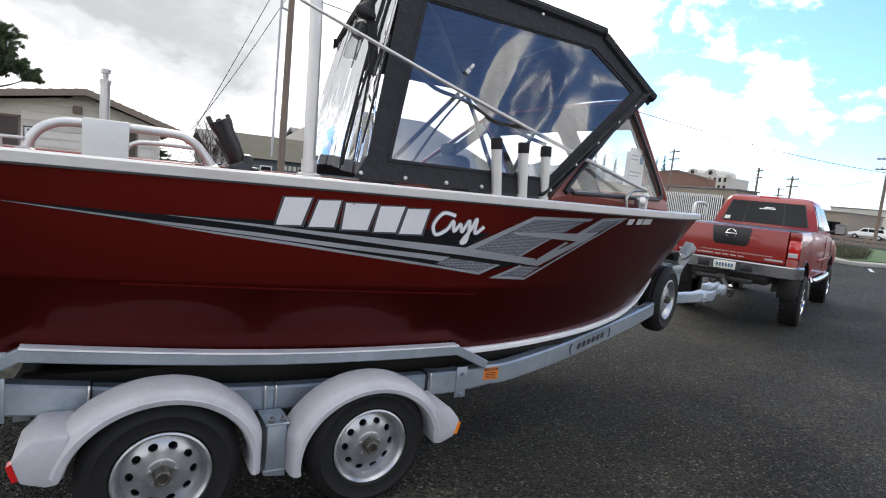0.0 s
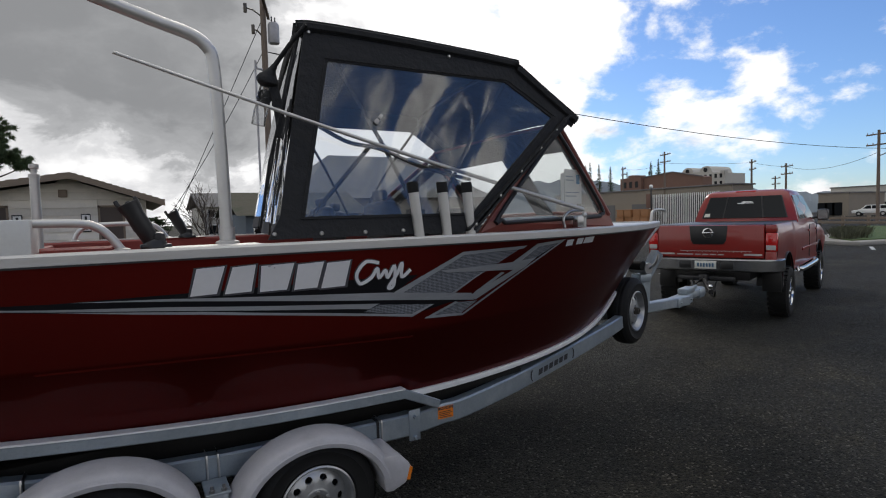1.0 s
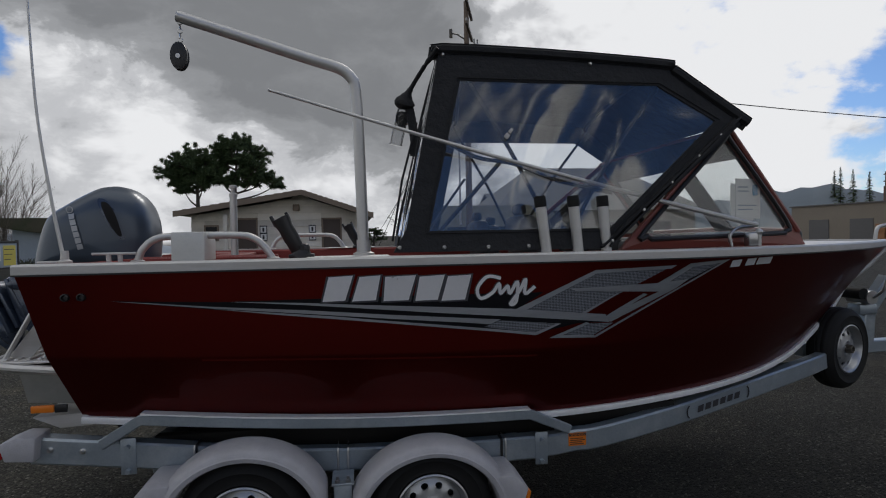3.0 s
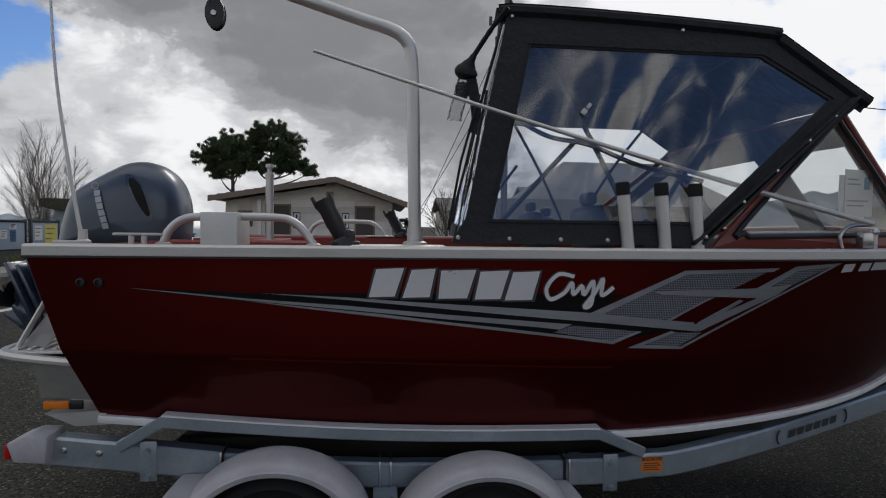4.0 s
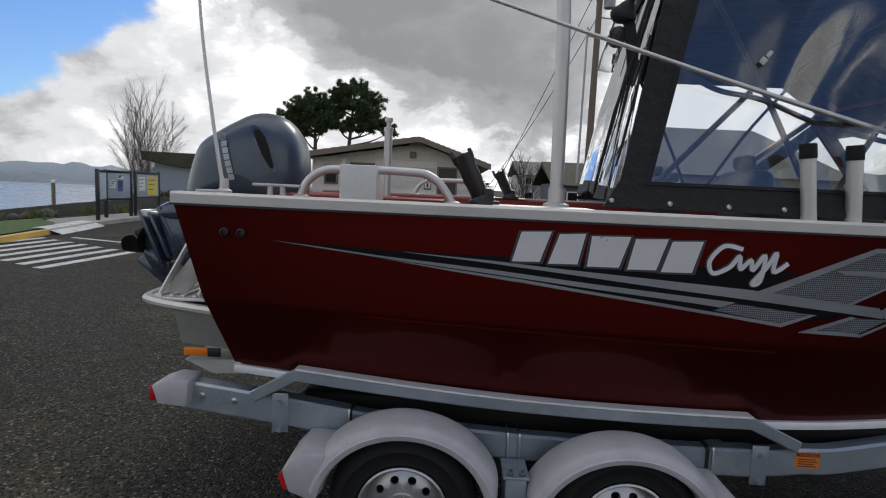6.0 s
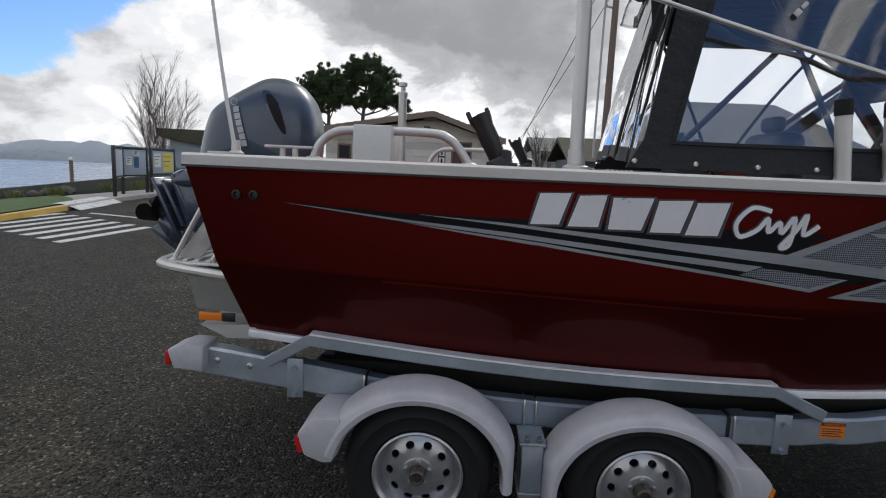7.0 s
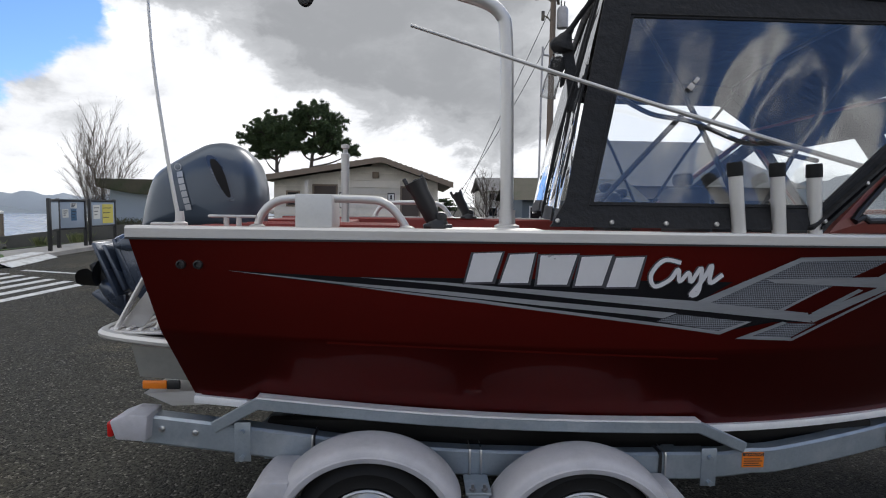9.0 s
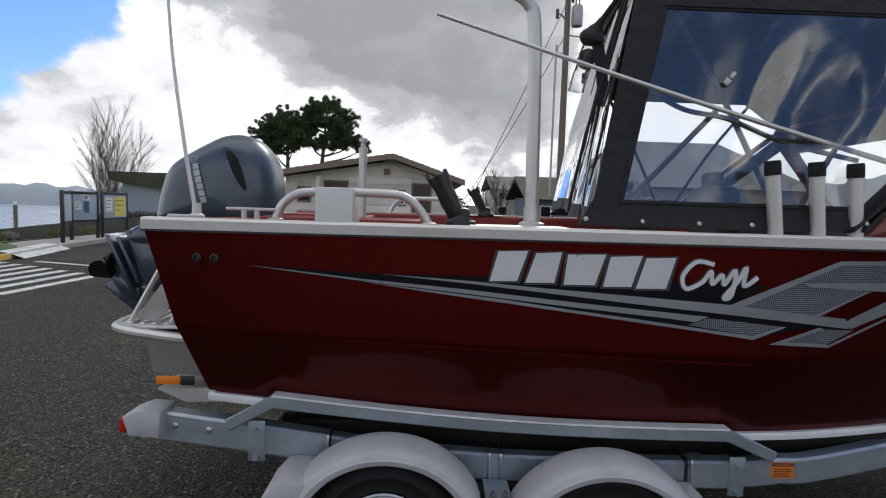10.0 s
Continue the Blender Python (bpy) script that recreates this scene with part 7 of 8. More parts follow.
def build_stones():
    rng = random.Random(9)
    for k, x in enumerate((-18.6, -17.9, -17.3, -16.2)):
        bm = B()
        bmesh.ops.create_icosphere(bm, subdivisions=2, radius=0.24 + 0.1 * rng.random())
        for v in bm.verts:
            v.co *= 1 + 0.35 * noise.noise(v.co * 3 + Vector((k * 7, 0, 0)))
            v.co.z *= 0.75
        s = solo("boulder", bm, WALL_CONCRETE, "grey-brown rounded boulder on the grass", "boulder")
        s.matrix_basis = pose(x, 21.1 + 0.2 * rng.random(), shore_z(x) + 0.16)


build_stones()


# ---- notice boards ----
def build_kiosk():
    def board(posts, panels, label):
        k = thing("notice_board", label, "notice board", "notice boards")
        for x, y in posts:
            bm = B()
            box(bm, (x - 0.045, y - 0.045, 0.09), (x + 0.045, y + 0.045, 1.66), 0.008)
            part("post", bm, BLACK_PLASTIC, k, "black steel post")
        for (x0, y0), (x1, y1), papers in panels:
            d = Vector((x1 - x0, y1 - y0, 0))
            L = d.length
            m = Matrix.Translation((x0, y0, 0)) @ Matrix.Rotation(math.atan2(d.y, d.x), 4, "Z")
            bm = B()
            box(bm, (0.05, -0.025, 0.72), (L - 0.05, 0.025, 1.56), 0.004, m)
            pn = part("panel", bm, BLUE_WALL, k, "pale grey-blue display panel")
            bm = B()
            box(bm, (0.0, -0.05, 1.56), (L, 0.05, 1.64), 0.008, m)
            part("top_rail", bm, BLACK_PLASTIC, k)
            bm = B()
            box(bm, (0.0, -0.03, 0.66), (L, 0.03, 0.72), 0.006, m)
            part("bottom_rail", bm, BLACK_PLASTIC, k)
            for u0, u1, z0, z1, mat in papers:
                bm = B()
                box(bm, (u0 * L, -0.036, z0), (u1 * L, -0.028, z1), 0.0, m)
                pp = part("notice", bm, mat, pn)
                for q in range(3):
                    bm = B()
                    zz = z1 - (z1 - z0) * (0.2 + 0.25 * q)
                    box(bm, (u0 * L + 0.04, -0.042, zz - 0.012), (u0 * L + (u1 - u0) * L * (0.85 - 0.15 * q), -0.037, zz + 0.012), 0.0, m)
                    part("print_bar", bm, INK, pp)
    board([(-9.84, 14.62), (-10.30, 15.75), (-10.12, 16.84)],
          [((-10.30, 15.75), (-9.84, 14.62), [(0.2, 0.8, 0.78, 1.5, PAPER_YELLOW)]), ((-10.30, 15.75), (-10.12, 16.84), [(0.12, 0.34, 1.05, 1.32, PAPER), (0.44, 0.64, 0.95, 1.32, PAPER_BLUE), (0.42, 0.66, 1.36, 1.52, PAPER)])],
          "black-posted notice board with pale panels and papers")
    board([(-10.58, 17.90), (-10.63, 19.57), (-10.12, 17.10)],
          [((-10.58, 17.90), (-10.63, 19.57), [(0.10, 0.36, 0.95, 1.45, PAPER), (0.46, 0.90, 0.78, 1.48, PAPER_YELLOW)]), ((-10.58, 17.90), (-10.12, 17.10), [(0.2, 0.8, 0.9, 1.45, PAPER)])],
          "black-posted notice board with white and yellow papers")


build_kiosk()


# ---- buildings over the car park ----
def gable_boards(parent, mat, y, x0, x1, top, holes, step=0.19, z0=0.0):
    """Lapped boards on a wall facing the car park; top(x) gives the wall's height."""
    z = z0
    while z < 3.2:
        zt = z + step
        spans = [(x0, x1)]
        for a, b, lo, hi in holes:
            nxt = []
            for s, e in spans:
                if zt <= lo or z >= hi or e <= a or s >= b:
                    nxt.append((s, e))
                else:
                    if a > s:
                        nxt.append((s, a))
                    if b < e:
                        nxt.append((b, e))
            spans = nxt
        for s, e in spans:
            n = 24
            xs = [s + (e - s) * i / n for i in range(n + 1)]
            ok = [x for x in xs if top(x) > z + 0.03]
            if len(ok) < 2:
                continue
            s2, e2 = ok[0], ok[-1]
            a2 = [x for x in xs if top(x) > zt]
            t0, t1 = (a2[0], a2[-1]) if a2 else ((s2 + e2) / 2 - 0.05, (s2 + e2) / 2 + 0.05)
            bm = B()
            v = [bm.verts.new(q) for q in ((s2, y - 0.040, z), (e2, y - 0.040, z), (t1, y - 0.004, zt), (t0, y - 0.004, zt), (s2, y, z), (e2, y, z))]
            bm.faces.new([v[0], v[1], v[2], v[3]])
            bm.faces.new([v[4], v[5], v[1], v[0]])
            part("board", bm, mat, parent, smooth=False)
        z = zt


def build_restroom():
    h = thing("restroom_building", "low grey-green clapboard restroom with brown doors and gable roof", "building")
    Y, X0, X1 = 13.4, -2.95, 1.56
    PX, PZ = 0.04, 2.78
    def top(x):
        return lerp((-3.1, PX, 1.86), (2.22, PZ - 0.02, 2.17), x)
    bm = B()
    prism(bm, [(X0, 0), (X1, 0), (X1, top(X1) - 0.02), (PX, PZ - 0.04), (X0, top(X0) - 0.02)], "y", Y, Y + 6.0)
    part("wall", bm, SIDING, h)
    gable_boards(h, SIDING, Y, X0, X1, top, [(-1.90, -1.20, 0, 2.16), (0.53, 1.10, 0, 2.14), (-2.6, -2.25, 1.55, 1.95)])
    # roof slabs with overhang and shingle courses
    for xa, za, xb, zb in ((-3.25, 2.235, PX, PZ + 0.02), (1.98, 2.145, PX, PZ + 0.02)):
        bm = B()
        prism(bm, [(xa, za), (xb, zb), (xb, zb + 0.09), (xa, za + 0.09)], "y", Y - 0.55, Y + 6.5)
        rf = part("roof_slope", bm, ROOF, h, "brown shingle roof slope")
        bm = B()
        prism(bm, [(xa, za - 0.05), (xb, zb - 0.05), (xb, zb + 0.095), (xa, za + 0.095)], "y", Y - 0.58, Y - 0.55)
        part("barge_board", bm, TRIM_BROWN, rf, "brown barge board")
        for k in range(14):
            u = k / 14
            bm = B()
            x, z = xa + (xb - xa) * u, za + (zb - za) * u
            x2, z2 = xa + (xb - xa) * (u + 0.07), za + (zb - za) * (u + 0.07)
            prism(bm, [(x, z + 0.091), (x2, z2 + 0.091), (x, z + 0.112)], "y", Y - 0.56, Y + 6.5)
            part("shingle_course", bm, ROOF, rf)
    for x0, x1, zt in ((-1.90, -1.20, 2.16), (0.53, 1.10, 2.14)):
        bm = B()
        box(bm, (x0 + 0.04, Y - 0.012, 0.0), (x1 - 0.04, Y + 0.02, zt - 0.05), 0.004)
        dr = part("door", bm, DOOR_BROWN, h, "closed brown door")
        bm = B()
        box(bm, (x1 - 0.14, Y - 0.05, 0.98), (x1 - 0.09, Y - 0.012, 1.06), 0.01)
        part("door_handle", bm, ZINC, dr)
        for a, b, c, d in ((x0, x0 + 0.05, 0, zt), (x1 - 0.05, x1, 0, zt), (x0, x1, zt - 0.05, zt)):
            bm = B()
            box(bm, (a, Y - 0.03, c), (b, Y + 0.01, d), 0.003)
            part("door_frame", bm, TRIM_BROWN, h)
    for x in (-1.05, 0.28):
        bm = B()
        box(bm, (x - 0.10, Y - 0.045, 1.50), (x + 0.10, Y - 0.030, 1.94), 0.004)
        sg = part("door_sign", bm, INK, h, "small black and white door sign")
        for z0, z1 in ((1.74, 1.91), (1.53, 1.70)):
            bm = B()
            box(bm, (x - 0.08, Y - 0.050, z0), (x + 0.08, Y - 0.046, z1), 0.002)
            p = part("sign_field", bm, WHITE, sg)
            bm = B()
            box(bm, (x - 0.025, Y - 0.056, z0 + 0.03), (x + 0.025, Y - 0.051, z1 - 0.03), 0.004)
            part("symbol_bar", bm, INK, sg)
    bm = B()
    box(bm, (-2.62, Y - 0.04, 1.53), (-2.23, Y + 0.0, 1.97), 0.004)
    wd = part("window", bm, TRIM_BROWN, h, "small framed window")
    bm = B()
    box(bm, (-2.57, Y - 0.048, 1.58), (-2.28, Y - 0.041, 1.92))
    part("pane", bm, DARK_GLASS, wd)
    bm = B()
    box(bm, (-2.02, Y - 0.45, 0), (-1.92, Y - 0.35, 2.24), 0.006)
    part("porch_post", bm, SIDING, h)
    bm = B()
    box(bm, (-0.24, Y - 0.11, 2.34), (-0.06, Y - 0.02, 2.52), 0.02)
    part("wall_lamp", bm, TRIM_BROWN, h, "small brown wall lamp")
    bm = B()
    box(bm, (X1 - 0.09, Y - 0.035, 0), (X1 + 0.02, Y + 0.05, top(X1)), 0.004)
    part("corner_trim", bm, SIDING, h)


build_restroom()


def build_blue_office():
    h = thing("harbour_office", "small pale blue building with mossy dark roof", "building")
    Y = 24.0
    bm = B()
    prism(bm, [(-13.2, -0.6), (-9.2, -0.6), (-9.2, 1.75), (-13.2, 2.25)], "y", Y, Y + 5)
    part("wall", bm, BLUE_WALL, h, "pale blue stucco wall")
    bm = B()
    rows = []
    for i in range(9):
        u = i / 8
        x = -13.6 + 4.9 * u
        rows.append([(x, Y - 0.45, 2.30 - 0.10 * u - 0.55 * math.sin(math.pi * min(1, u * 1.0)) * 0.55), (x, Y - 0.40, 2.62 - 0.04 * u), (x, Y + 2.5, 2.72)])
    grid(bm, rows)
    grid(bm, [[Vector(q) + Vector((0, 0.02, -0.05)) for q in r] for r in rows])
    part("roof", bm, MOSS_ROOF, h, "dark mossy shingle roof")
    for x in (-10.75, -9.9):
        bm = B()
        box(bm, (x - 0.28, Y - 0.06, 1.15), (x + 0.28, Y, 1.75), 0.01)
        wd = part("window", bm, WHITE, h, "white framed window")
        bm = B()
        box(bm, (x - 0.23, Y - 0.07, 1.20), (x + 0.23, Y - 0.061, 1.70))
        part("pane", bm, DARK_GLASS, wd)
    bm = B()
    m = Matrix.Translation((-10.4, Y - 0.50, 2.45)) @ Matrix.Rotation(radians(90), 4, "X") @ Matrix.Diagonal((1.0, 0.42, 1, 1))
    lathe(bm, [(0.0, 0.02), (0.62, 0.02), (0.62, -0.02), (0.0, -0.02)], m, 28)
    sg = part("oval_sign", bm, BLUE_SIGN, h, "blue oval sign with plain bars")
    for k in range(6):
        bm = B()
        box(bm, (-10.82 + 0.15 * k, Y - 0.535, 2.46), (-10.72 + 0.15 * k, Y - 0.525, 2.58))
        part("sign_bar", bm, PAPER, sg)
    hd = blades("hedge", [(-13.6 + 0.12 * k, 23.1 + 0.15 * math.sin(k * 2.3), -0.1) for k in range(60)], 0.95, SHRUB, "dark low hedge in front of the blue building", "hedge", 30, 0.28)


build_blue_office()


def house(name, label, x0, x1, y, depth, z_eave, z_ridge, wall, roof, windows=(), over=0.4, ridge_x=True):
    h = thing(name, label, "building")
    bm = B()
    if ridge_x:
        box(bm, (x0, y, 0), (x1, y + depth, z_eave))
    else:
        prism(bm, [(x0, 0), (x1, 0), (x1, z_eave), ((x0 + x1) / 2, z_ridge - 0.05), (x0, z_eave)], "y", y, y + depth)
    part("wall", bm, wall, h, smooth=False)
    bm = B()
    if ridge_x:
        prism(bm, [(y - over, z_eave - 0.1), (y + depth / 2, z_ridge), (y + depth + over, z_eave - 0.1), (y + depth / 2, z_ridge - 0.25)], "x", x0 - over, x1 + over)
    else:
        xm = (x0 + x1) / 2
        prism(bm, [(x0 - over, z_eave - 0.12), (xm, z_ridge), (x1 + over, z_eave - 0.12), (xm, z_ridge - 0.2)], "y", y - over, y + depth + over)
    part("roof", bm, roof, h, smooth=False)
    for a, b, c, d in windows:
        bm = B()
        box(bm, (a - 0.06, y - 0.05, c - 0.06), (b + 0.06, y, d + 0.06), 0.01)
        w = part("window", bm, WHITE, h)
        bm = B()
        box(bm, (a, y - 0.06, c), (b, y - 0.051, d))
        part("pane", bm, DARK_GLASS, w)
    return h


def build_town():
    s = house("dock_store", "slate-blue store with mossy green hipped roof", 6.1, 11.8, 25.0, 6.0, 2.05, 3.2, BLUE_GREY, MOSS_ROOF, [(6.5, 6.95, 1.05, 1.6)], 0.5)
    for k in range(7):
        bm = B()
        box(bm, (7.35 + 0.22 * k, 24.95, 1.52), (7.50 + 0.22 * k, 24.99, 1.74))
        part("sign_bar", bm, PAPER, s)
    house("grey_house", "two-storey grey house with dark roof", 6.0, 10.0, 40.0, 8.0, 2.9, 4.0, CREAM, FAR_ROOF, [(6.3, 6.7, 2.1, 2.6), (6.3, 6.9, 0.9, 1.5), (7.2, 7.7, 2.1, 2.6)], 0.4, True)
    house("grey_house", "two-storey grey house with dark roof", 12.5, 19.0, 38.0, 8.0, 3.2, 4.9, BLUE_WALL, FAR_ROOF, [(13, 13.8, 1.2, 2.2), (15, 15.8, 1.2, 2.2)], 0.4, True)
    hall = thing("boat_hall", "large grey hall with a weathered hipped roof", "building")
    bm = B()
    box(bm, (10.3, 30.4, 0), (23.4, 39.6, 3.0))
    part("wall", bm, BEIGE, hall, smooth=False)
    bm = B()
    e = [bm.verts.new(q) for q in ((9.8, 29.8, 2.95), (24.0, 29.8, 2.95), (24.0, 40.2, 2.95), (9.8, 40.2, 2.95), (13.6, 35.0, 6.15), (20.2, 35.0, 6.15))]
    for q in ((0, 1, 5, 4), (1, 2, 5), (2, 3, 4, 5), (3, 0, 4), (3, 2, 1, 0)):
        bm.faces.new([e[i] for i in q])
    part("roof", bm, HALL_ROOF, hall, "grey-brown weathered hipped roof", smooth=False)
    for k in range(4):
        bm = B()
        box(bm, (11.2 + 3.0 * k, 30.3, 1.0), (12.6 + 3.0 * k, 30.39, 2.2))
        part("window", bm, DARK_GLASS, hall)
    # long low block across the road
    b = thing("warehouse", "long low beige block warehouse across the road", "building")
    bm = B()
    box(bm, (60, 35.0, 0), (64, 64, 4.35), 0.0)
    part("wall", bm, BEIGE, b, smooth=False)
    bm = B()
    box(bm, (59.8, 34.8, 4.35), (64.2, 64.2, 4.52), 0.02)
    part("parapet", bm, FAR_ROOF, b)
    for k in range(4):
        bm = B()
        box(bm, (59.9, 40 + 6 * k, 0), (59.99, 43 + 6 * k, 2.6))
        part("loading_door", bm, FAR_ROOF, b)
    f = thing("slat_fence", "tall white vertical slat fence by the road", "fence")
    for k in range(38):
        bm = B()
        y = 35.2 + 0.25 * k
        box(bm, (57.95, y, -0.01), (58.0, y + 0.10, 3.65), 0.0)
        part("slat", bm, WHITE, f)
    for z in (0.5, 3.3):
        bm = B()
        box(bm, (58.0, 35.1, z), (58.06, 44.8, z + 0.12))
        part("rail", bm, FAR_ROOF, f)
    # added dark sheet that stands for the shade between the slats
    bm = B()
    box(bm, (58.1, 35.1, 0), (58.2, 44.8, 3.3))
    part("gap_shade_sheet", bm, GAP_SHADE, f)
    br = thing("brick_building", "flat-roofed brown brick building with stepped parapets", "building")
    bm = B()
    prism(bm, [(70, 0), (85, 0), (85, 9.4), (78, 10.0), (77.2, 10.0), (70, 8.5)], "x", 105, 108)
    box(bm, (104, 85, 0), (108, 91, 9.5))
    box(bm, (104, 87, 9.5), (108, 88.6, 10.1))
    part("wall", bm, BRICK, br, smooth=False)
    for y0, y1, z0, z1 in ((69.9, 77.3, 8.55, 10.05), (77.3, 85.1, 10.05, 9.45)):
        bm = B()
        sweep(bm, [(104.95, y0, z0), (104.95, y1, z1)], rect(0.3, 0.22))
        part("coping", bm, FAR_ROOF, br)
    for y, z0, z1, w, x in [(85.8 + 1.7 * k, 7.2, 8.6, 0.8, 103.9) for k in range(3)] + [(78.6 + 1.1 * k, 5.4, 6.8, 0.7, 104.9) for k in range(6)]:
        bm = B()
        box(bm, (x, y, z0), (x + 0.09, y + w, z1))
        part("window", bm, PALE if x > 104 else DARK_GLASS, br)
    hb = thing("cream_hotel", "cream stucco hotel with two curved parapets on the hill", "building")

    def hump(c):
        return [(c + 1.6 * math.cos(a), 11.0 + 1.3 * math.sin(a)) for a in (0, 0.5, 1.05, 1.57, 2.09, 2.64, math.pi)]
    bm = B()
    prism(bm, [(78.2, 0), (89.9, 0), (89.9, 11.0)] + hump(88.2)[:0:-1][::-1] + [(86.4, 11.0)] + hump(83.2) + [(81.4, 10.6), (78.2, 10.3)], "x", 125, 133)
    box(bm, (124.6, 78.1, 10.3), (126, 79.2, 10.9))
    part("wall", bm, CREAM, hb, smooth=False)
    for c in (88.2, 83.2):
        bm = B()
        lathe(bm, [(0.0, 0.0), (0.55, 0.0), (0.55, 0.06)], Matrix.Translation((124.9, c, 11.35)) @ Matrix.Rotation(radians(-90), 4, "Y"), 14)
        part("round_window", bm, DARK_GLASS, hb)
    for k in range(8):
        for z in (9.2, 7.4, 5.6):
            bm = B()
            y = 78.9 + 1.35 * k
            box(bm, (124.9, y, z), (124.99, y + 0.6, z + 1.0))
            part("window", bm, DARK_GLASS, hb)
    # sheds to the right of the road
    for x, y0, y1, hgt, mat in ((100, 41.2, 45.6, 3.65, BEIGE), (125, 38, 55.5, 5.2, CREAM), (112, -12, 22, 4.4, BEIGE)):
        w = thing("shed", "plain flat-roofed commercial shed across the road", "building", "sheds")
        bm = B()
        box(bm, (x, y0, 0), (x + 12, y1, hgt))
        part("wall", bm, mat, w, smooth=False)
        bm = B()
        box(bm, (x - 0.15, y0 - 0.15, hgt), (x + 12.15, y1 + 0.15, hgt + 0.2))
        part("roof", bm, FAR_ROOF, w, smooth=False)
        for k in range(3):
            bm = B()
            y = y0 + (y1 - y0) * (0.2 + 0.25 * k)
            box(bm, (x - 0.08, y, 0.1), (x - 0.01, y + 1.4, 2.2))
            part("window", bm, DARK_GLASS, w)
    # planted island with kerb
    bm = B()
    pts = [(26.5, 8.3), (30, 7.6), (36, 9.0), (46, 14.2), (47, 16.5), (44, 17.0), (36, 13.6), (29, 11.2), (26.8, 10.0)]
    prism(bm, pts, "z", 0.0, 0.16, 0.03)
    solo("traffic_island", bm, CONCRETE, "planted traffic island with a concrete kerb", "traffic island", "structure")
    bm = B()
    prism(bm, [(27.2, 8.9), (30, 8.2), (36, 9.6), (45.5, 14.5), (46, 16.0), (44, 16.3), (36, 13.0), (29.2, 10.7)], "z", 0.161, 0.20)
    solo("island_grass", bm, GRASS, "grass bed on the traffic island", "lawn", "structure")
    rng = random.Random(3)
    blades("ornamental_grass", [(28.2 + 0.5 * k + rng.uniform(-0.2, 0.2), 9.5 + 0.2 * k + rng.uniform(-0.4, 0.4), 0.2) for k in range(12)], 0.42, SHRUB, "low olive-brown grass clumps on the island", "grass", 170, 0.5)
    # lines on the car park
    lines = thing("parking_lines", "thin worn white parking lines on asphalt", "road marking", "", None, "structure")
    for a, b in (((16.5, 9.5), (24, 13.0)), ((13, 7.0), (18.5, 9.8)), ((24.5, 7.0), (26.2, 7.8))):
        bm = B()
        d = (Vector((*b, 0)) - Vector((*a, 0))).normalized()
        n = Vector((-d.y, d.x, 0)) * 0.06
        bm.faces.new([bm.verts.new(Vector((q[0], q[1], 0.006)) + s * n) for q, s in ((a, -1), (b, -1), (b, 1), (a, 1))])
        part("line", bm, PAINT_LINE, lines)
    # wooded hill behind the town
    bm = B()
    rows = []
    for i in range(140):
        u = i / 139
        ang = radians(-2 + 60 * u)
        r = 190
        x, y = r * math.cos(ang), r * math.sin(ang)
        hgt = ease((0, 0.45, 0.57, 0.72, 0.78, 0.9, 1), (5.0, 6.2, 8.2, 10.8, 14.0, 12.0, 8.0), u) + 1.2 * noise.noise(Vector((u * 40, 0, 0))) + 0.8 * noise.noise(Vector((u * 110, 4, 0)))
        rows.append([(x, y, -1), (x * 1.02, y * 1.02, hgt * 0.6), (x * 1.06, y * 1.06, hgt)])
    grid(bm, rows)
    solo("town_hill", bm, HILL, "dark wooded hill behind the town", "hill", "structure")


build_town()


def parked_car(x, y, turn):
    c = thing("parked_car", "white sport utility car parked across the road", "car", "", pose(x, y, 0, 0, 0, turn))
    bm = B()
    prism(bm, [(-2.3, 0.45), (2.3, 0.45), (2.35, 0.85), (1.3, 1.05), (-2.3, 1.05)], "y", -0.9, 0.9, 0.08)
    part("body", bm, WHITE, c)
    bm = B()
    prism(bm, [(-2.25, 1.04), (1.25, 1.04), (0.55, 1.68), (-2.05, 1.70)], "y", -0.80, 0.80, 0.08)
    part("cabin", bm, WHITE, c)
    for s in (-1, 1):
        for x0, x1, x2, x3 in ((-2.0, -1.15, -1.15, -1.85), (-1.05, -0.15, -0.15, -1.05), (-0.05, 0.95, 0.45, -0.05)):
            bm = B()
            yv = s * 0.815
            bm.faces.new([bm.verts.new(q) for q in ((x0, yv, 1.12), (x1, yv, 1.12), (x2, yv, 1.58), (x3, yv, 1.58))])
            part("window", bm, DARK_GLASS, c)
        for x0 in (-1.45, 1.45):
            bm = B()
            cyl(bm, (x0, s * 0.66, 0.36), (x0, s * 0.92, 0.36), 0.36, 20)
            w = part("tyre", bm, RUBBER, c)
            bm = B()
            cyl(bm, (x0, s * 0.90, 0.36), (x0, s * 0.93, 0.36), 0.22, 16)
            part("rim", bm, CHROME, w)


parked_car(98.5, 37.5, 105)


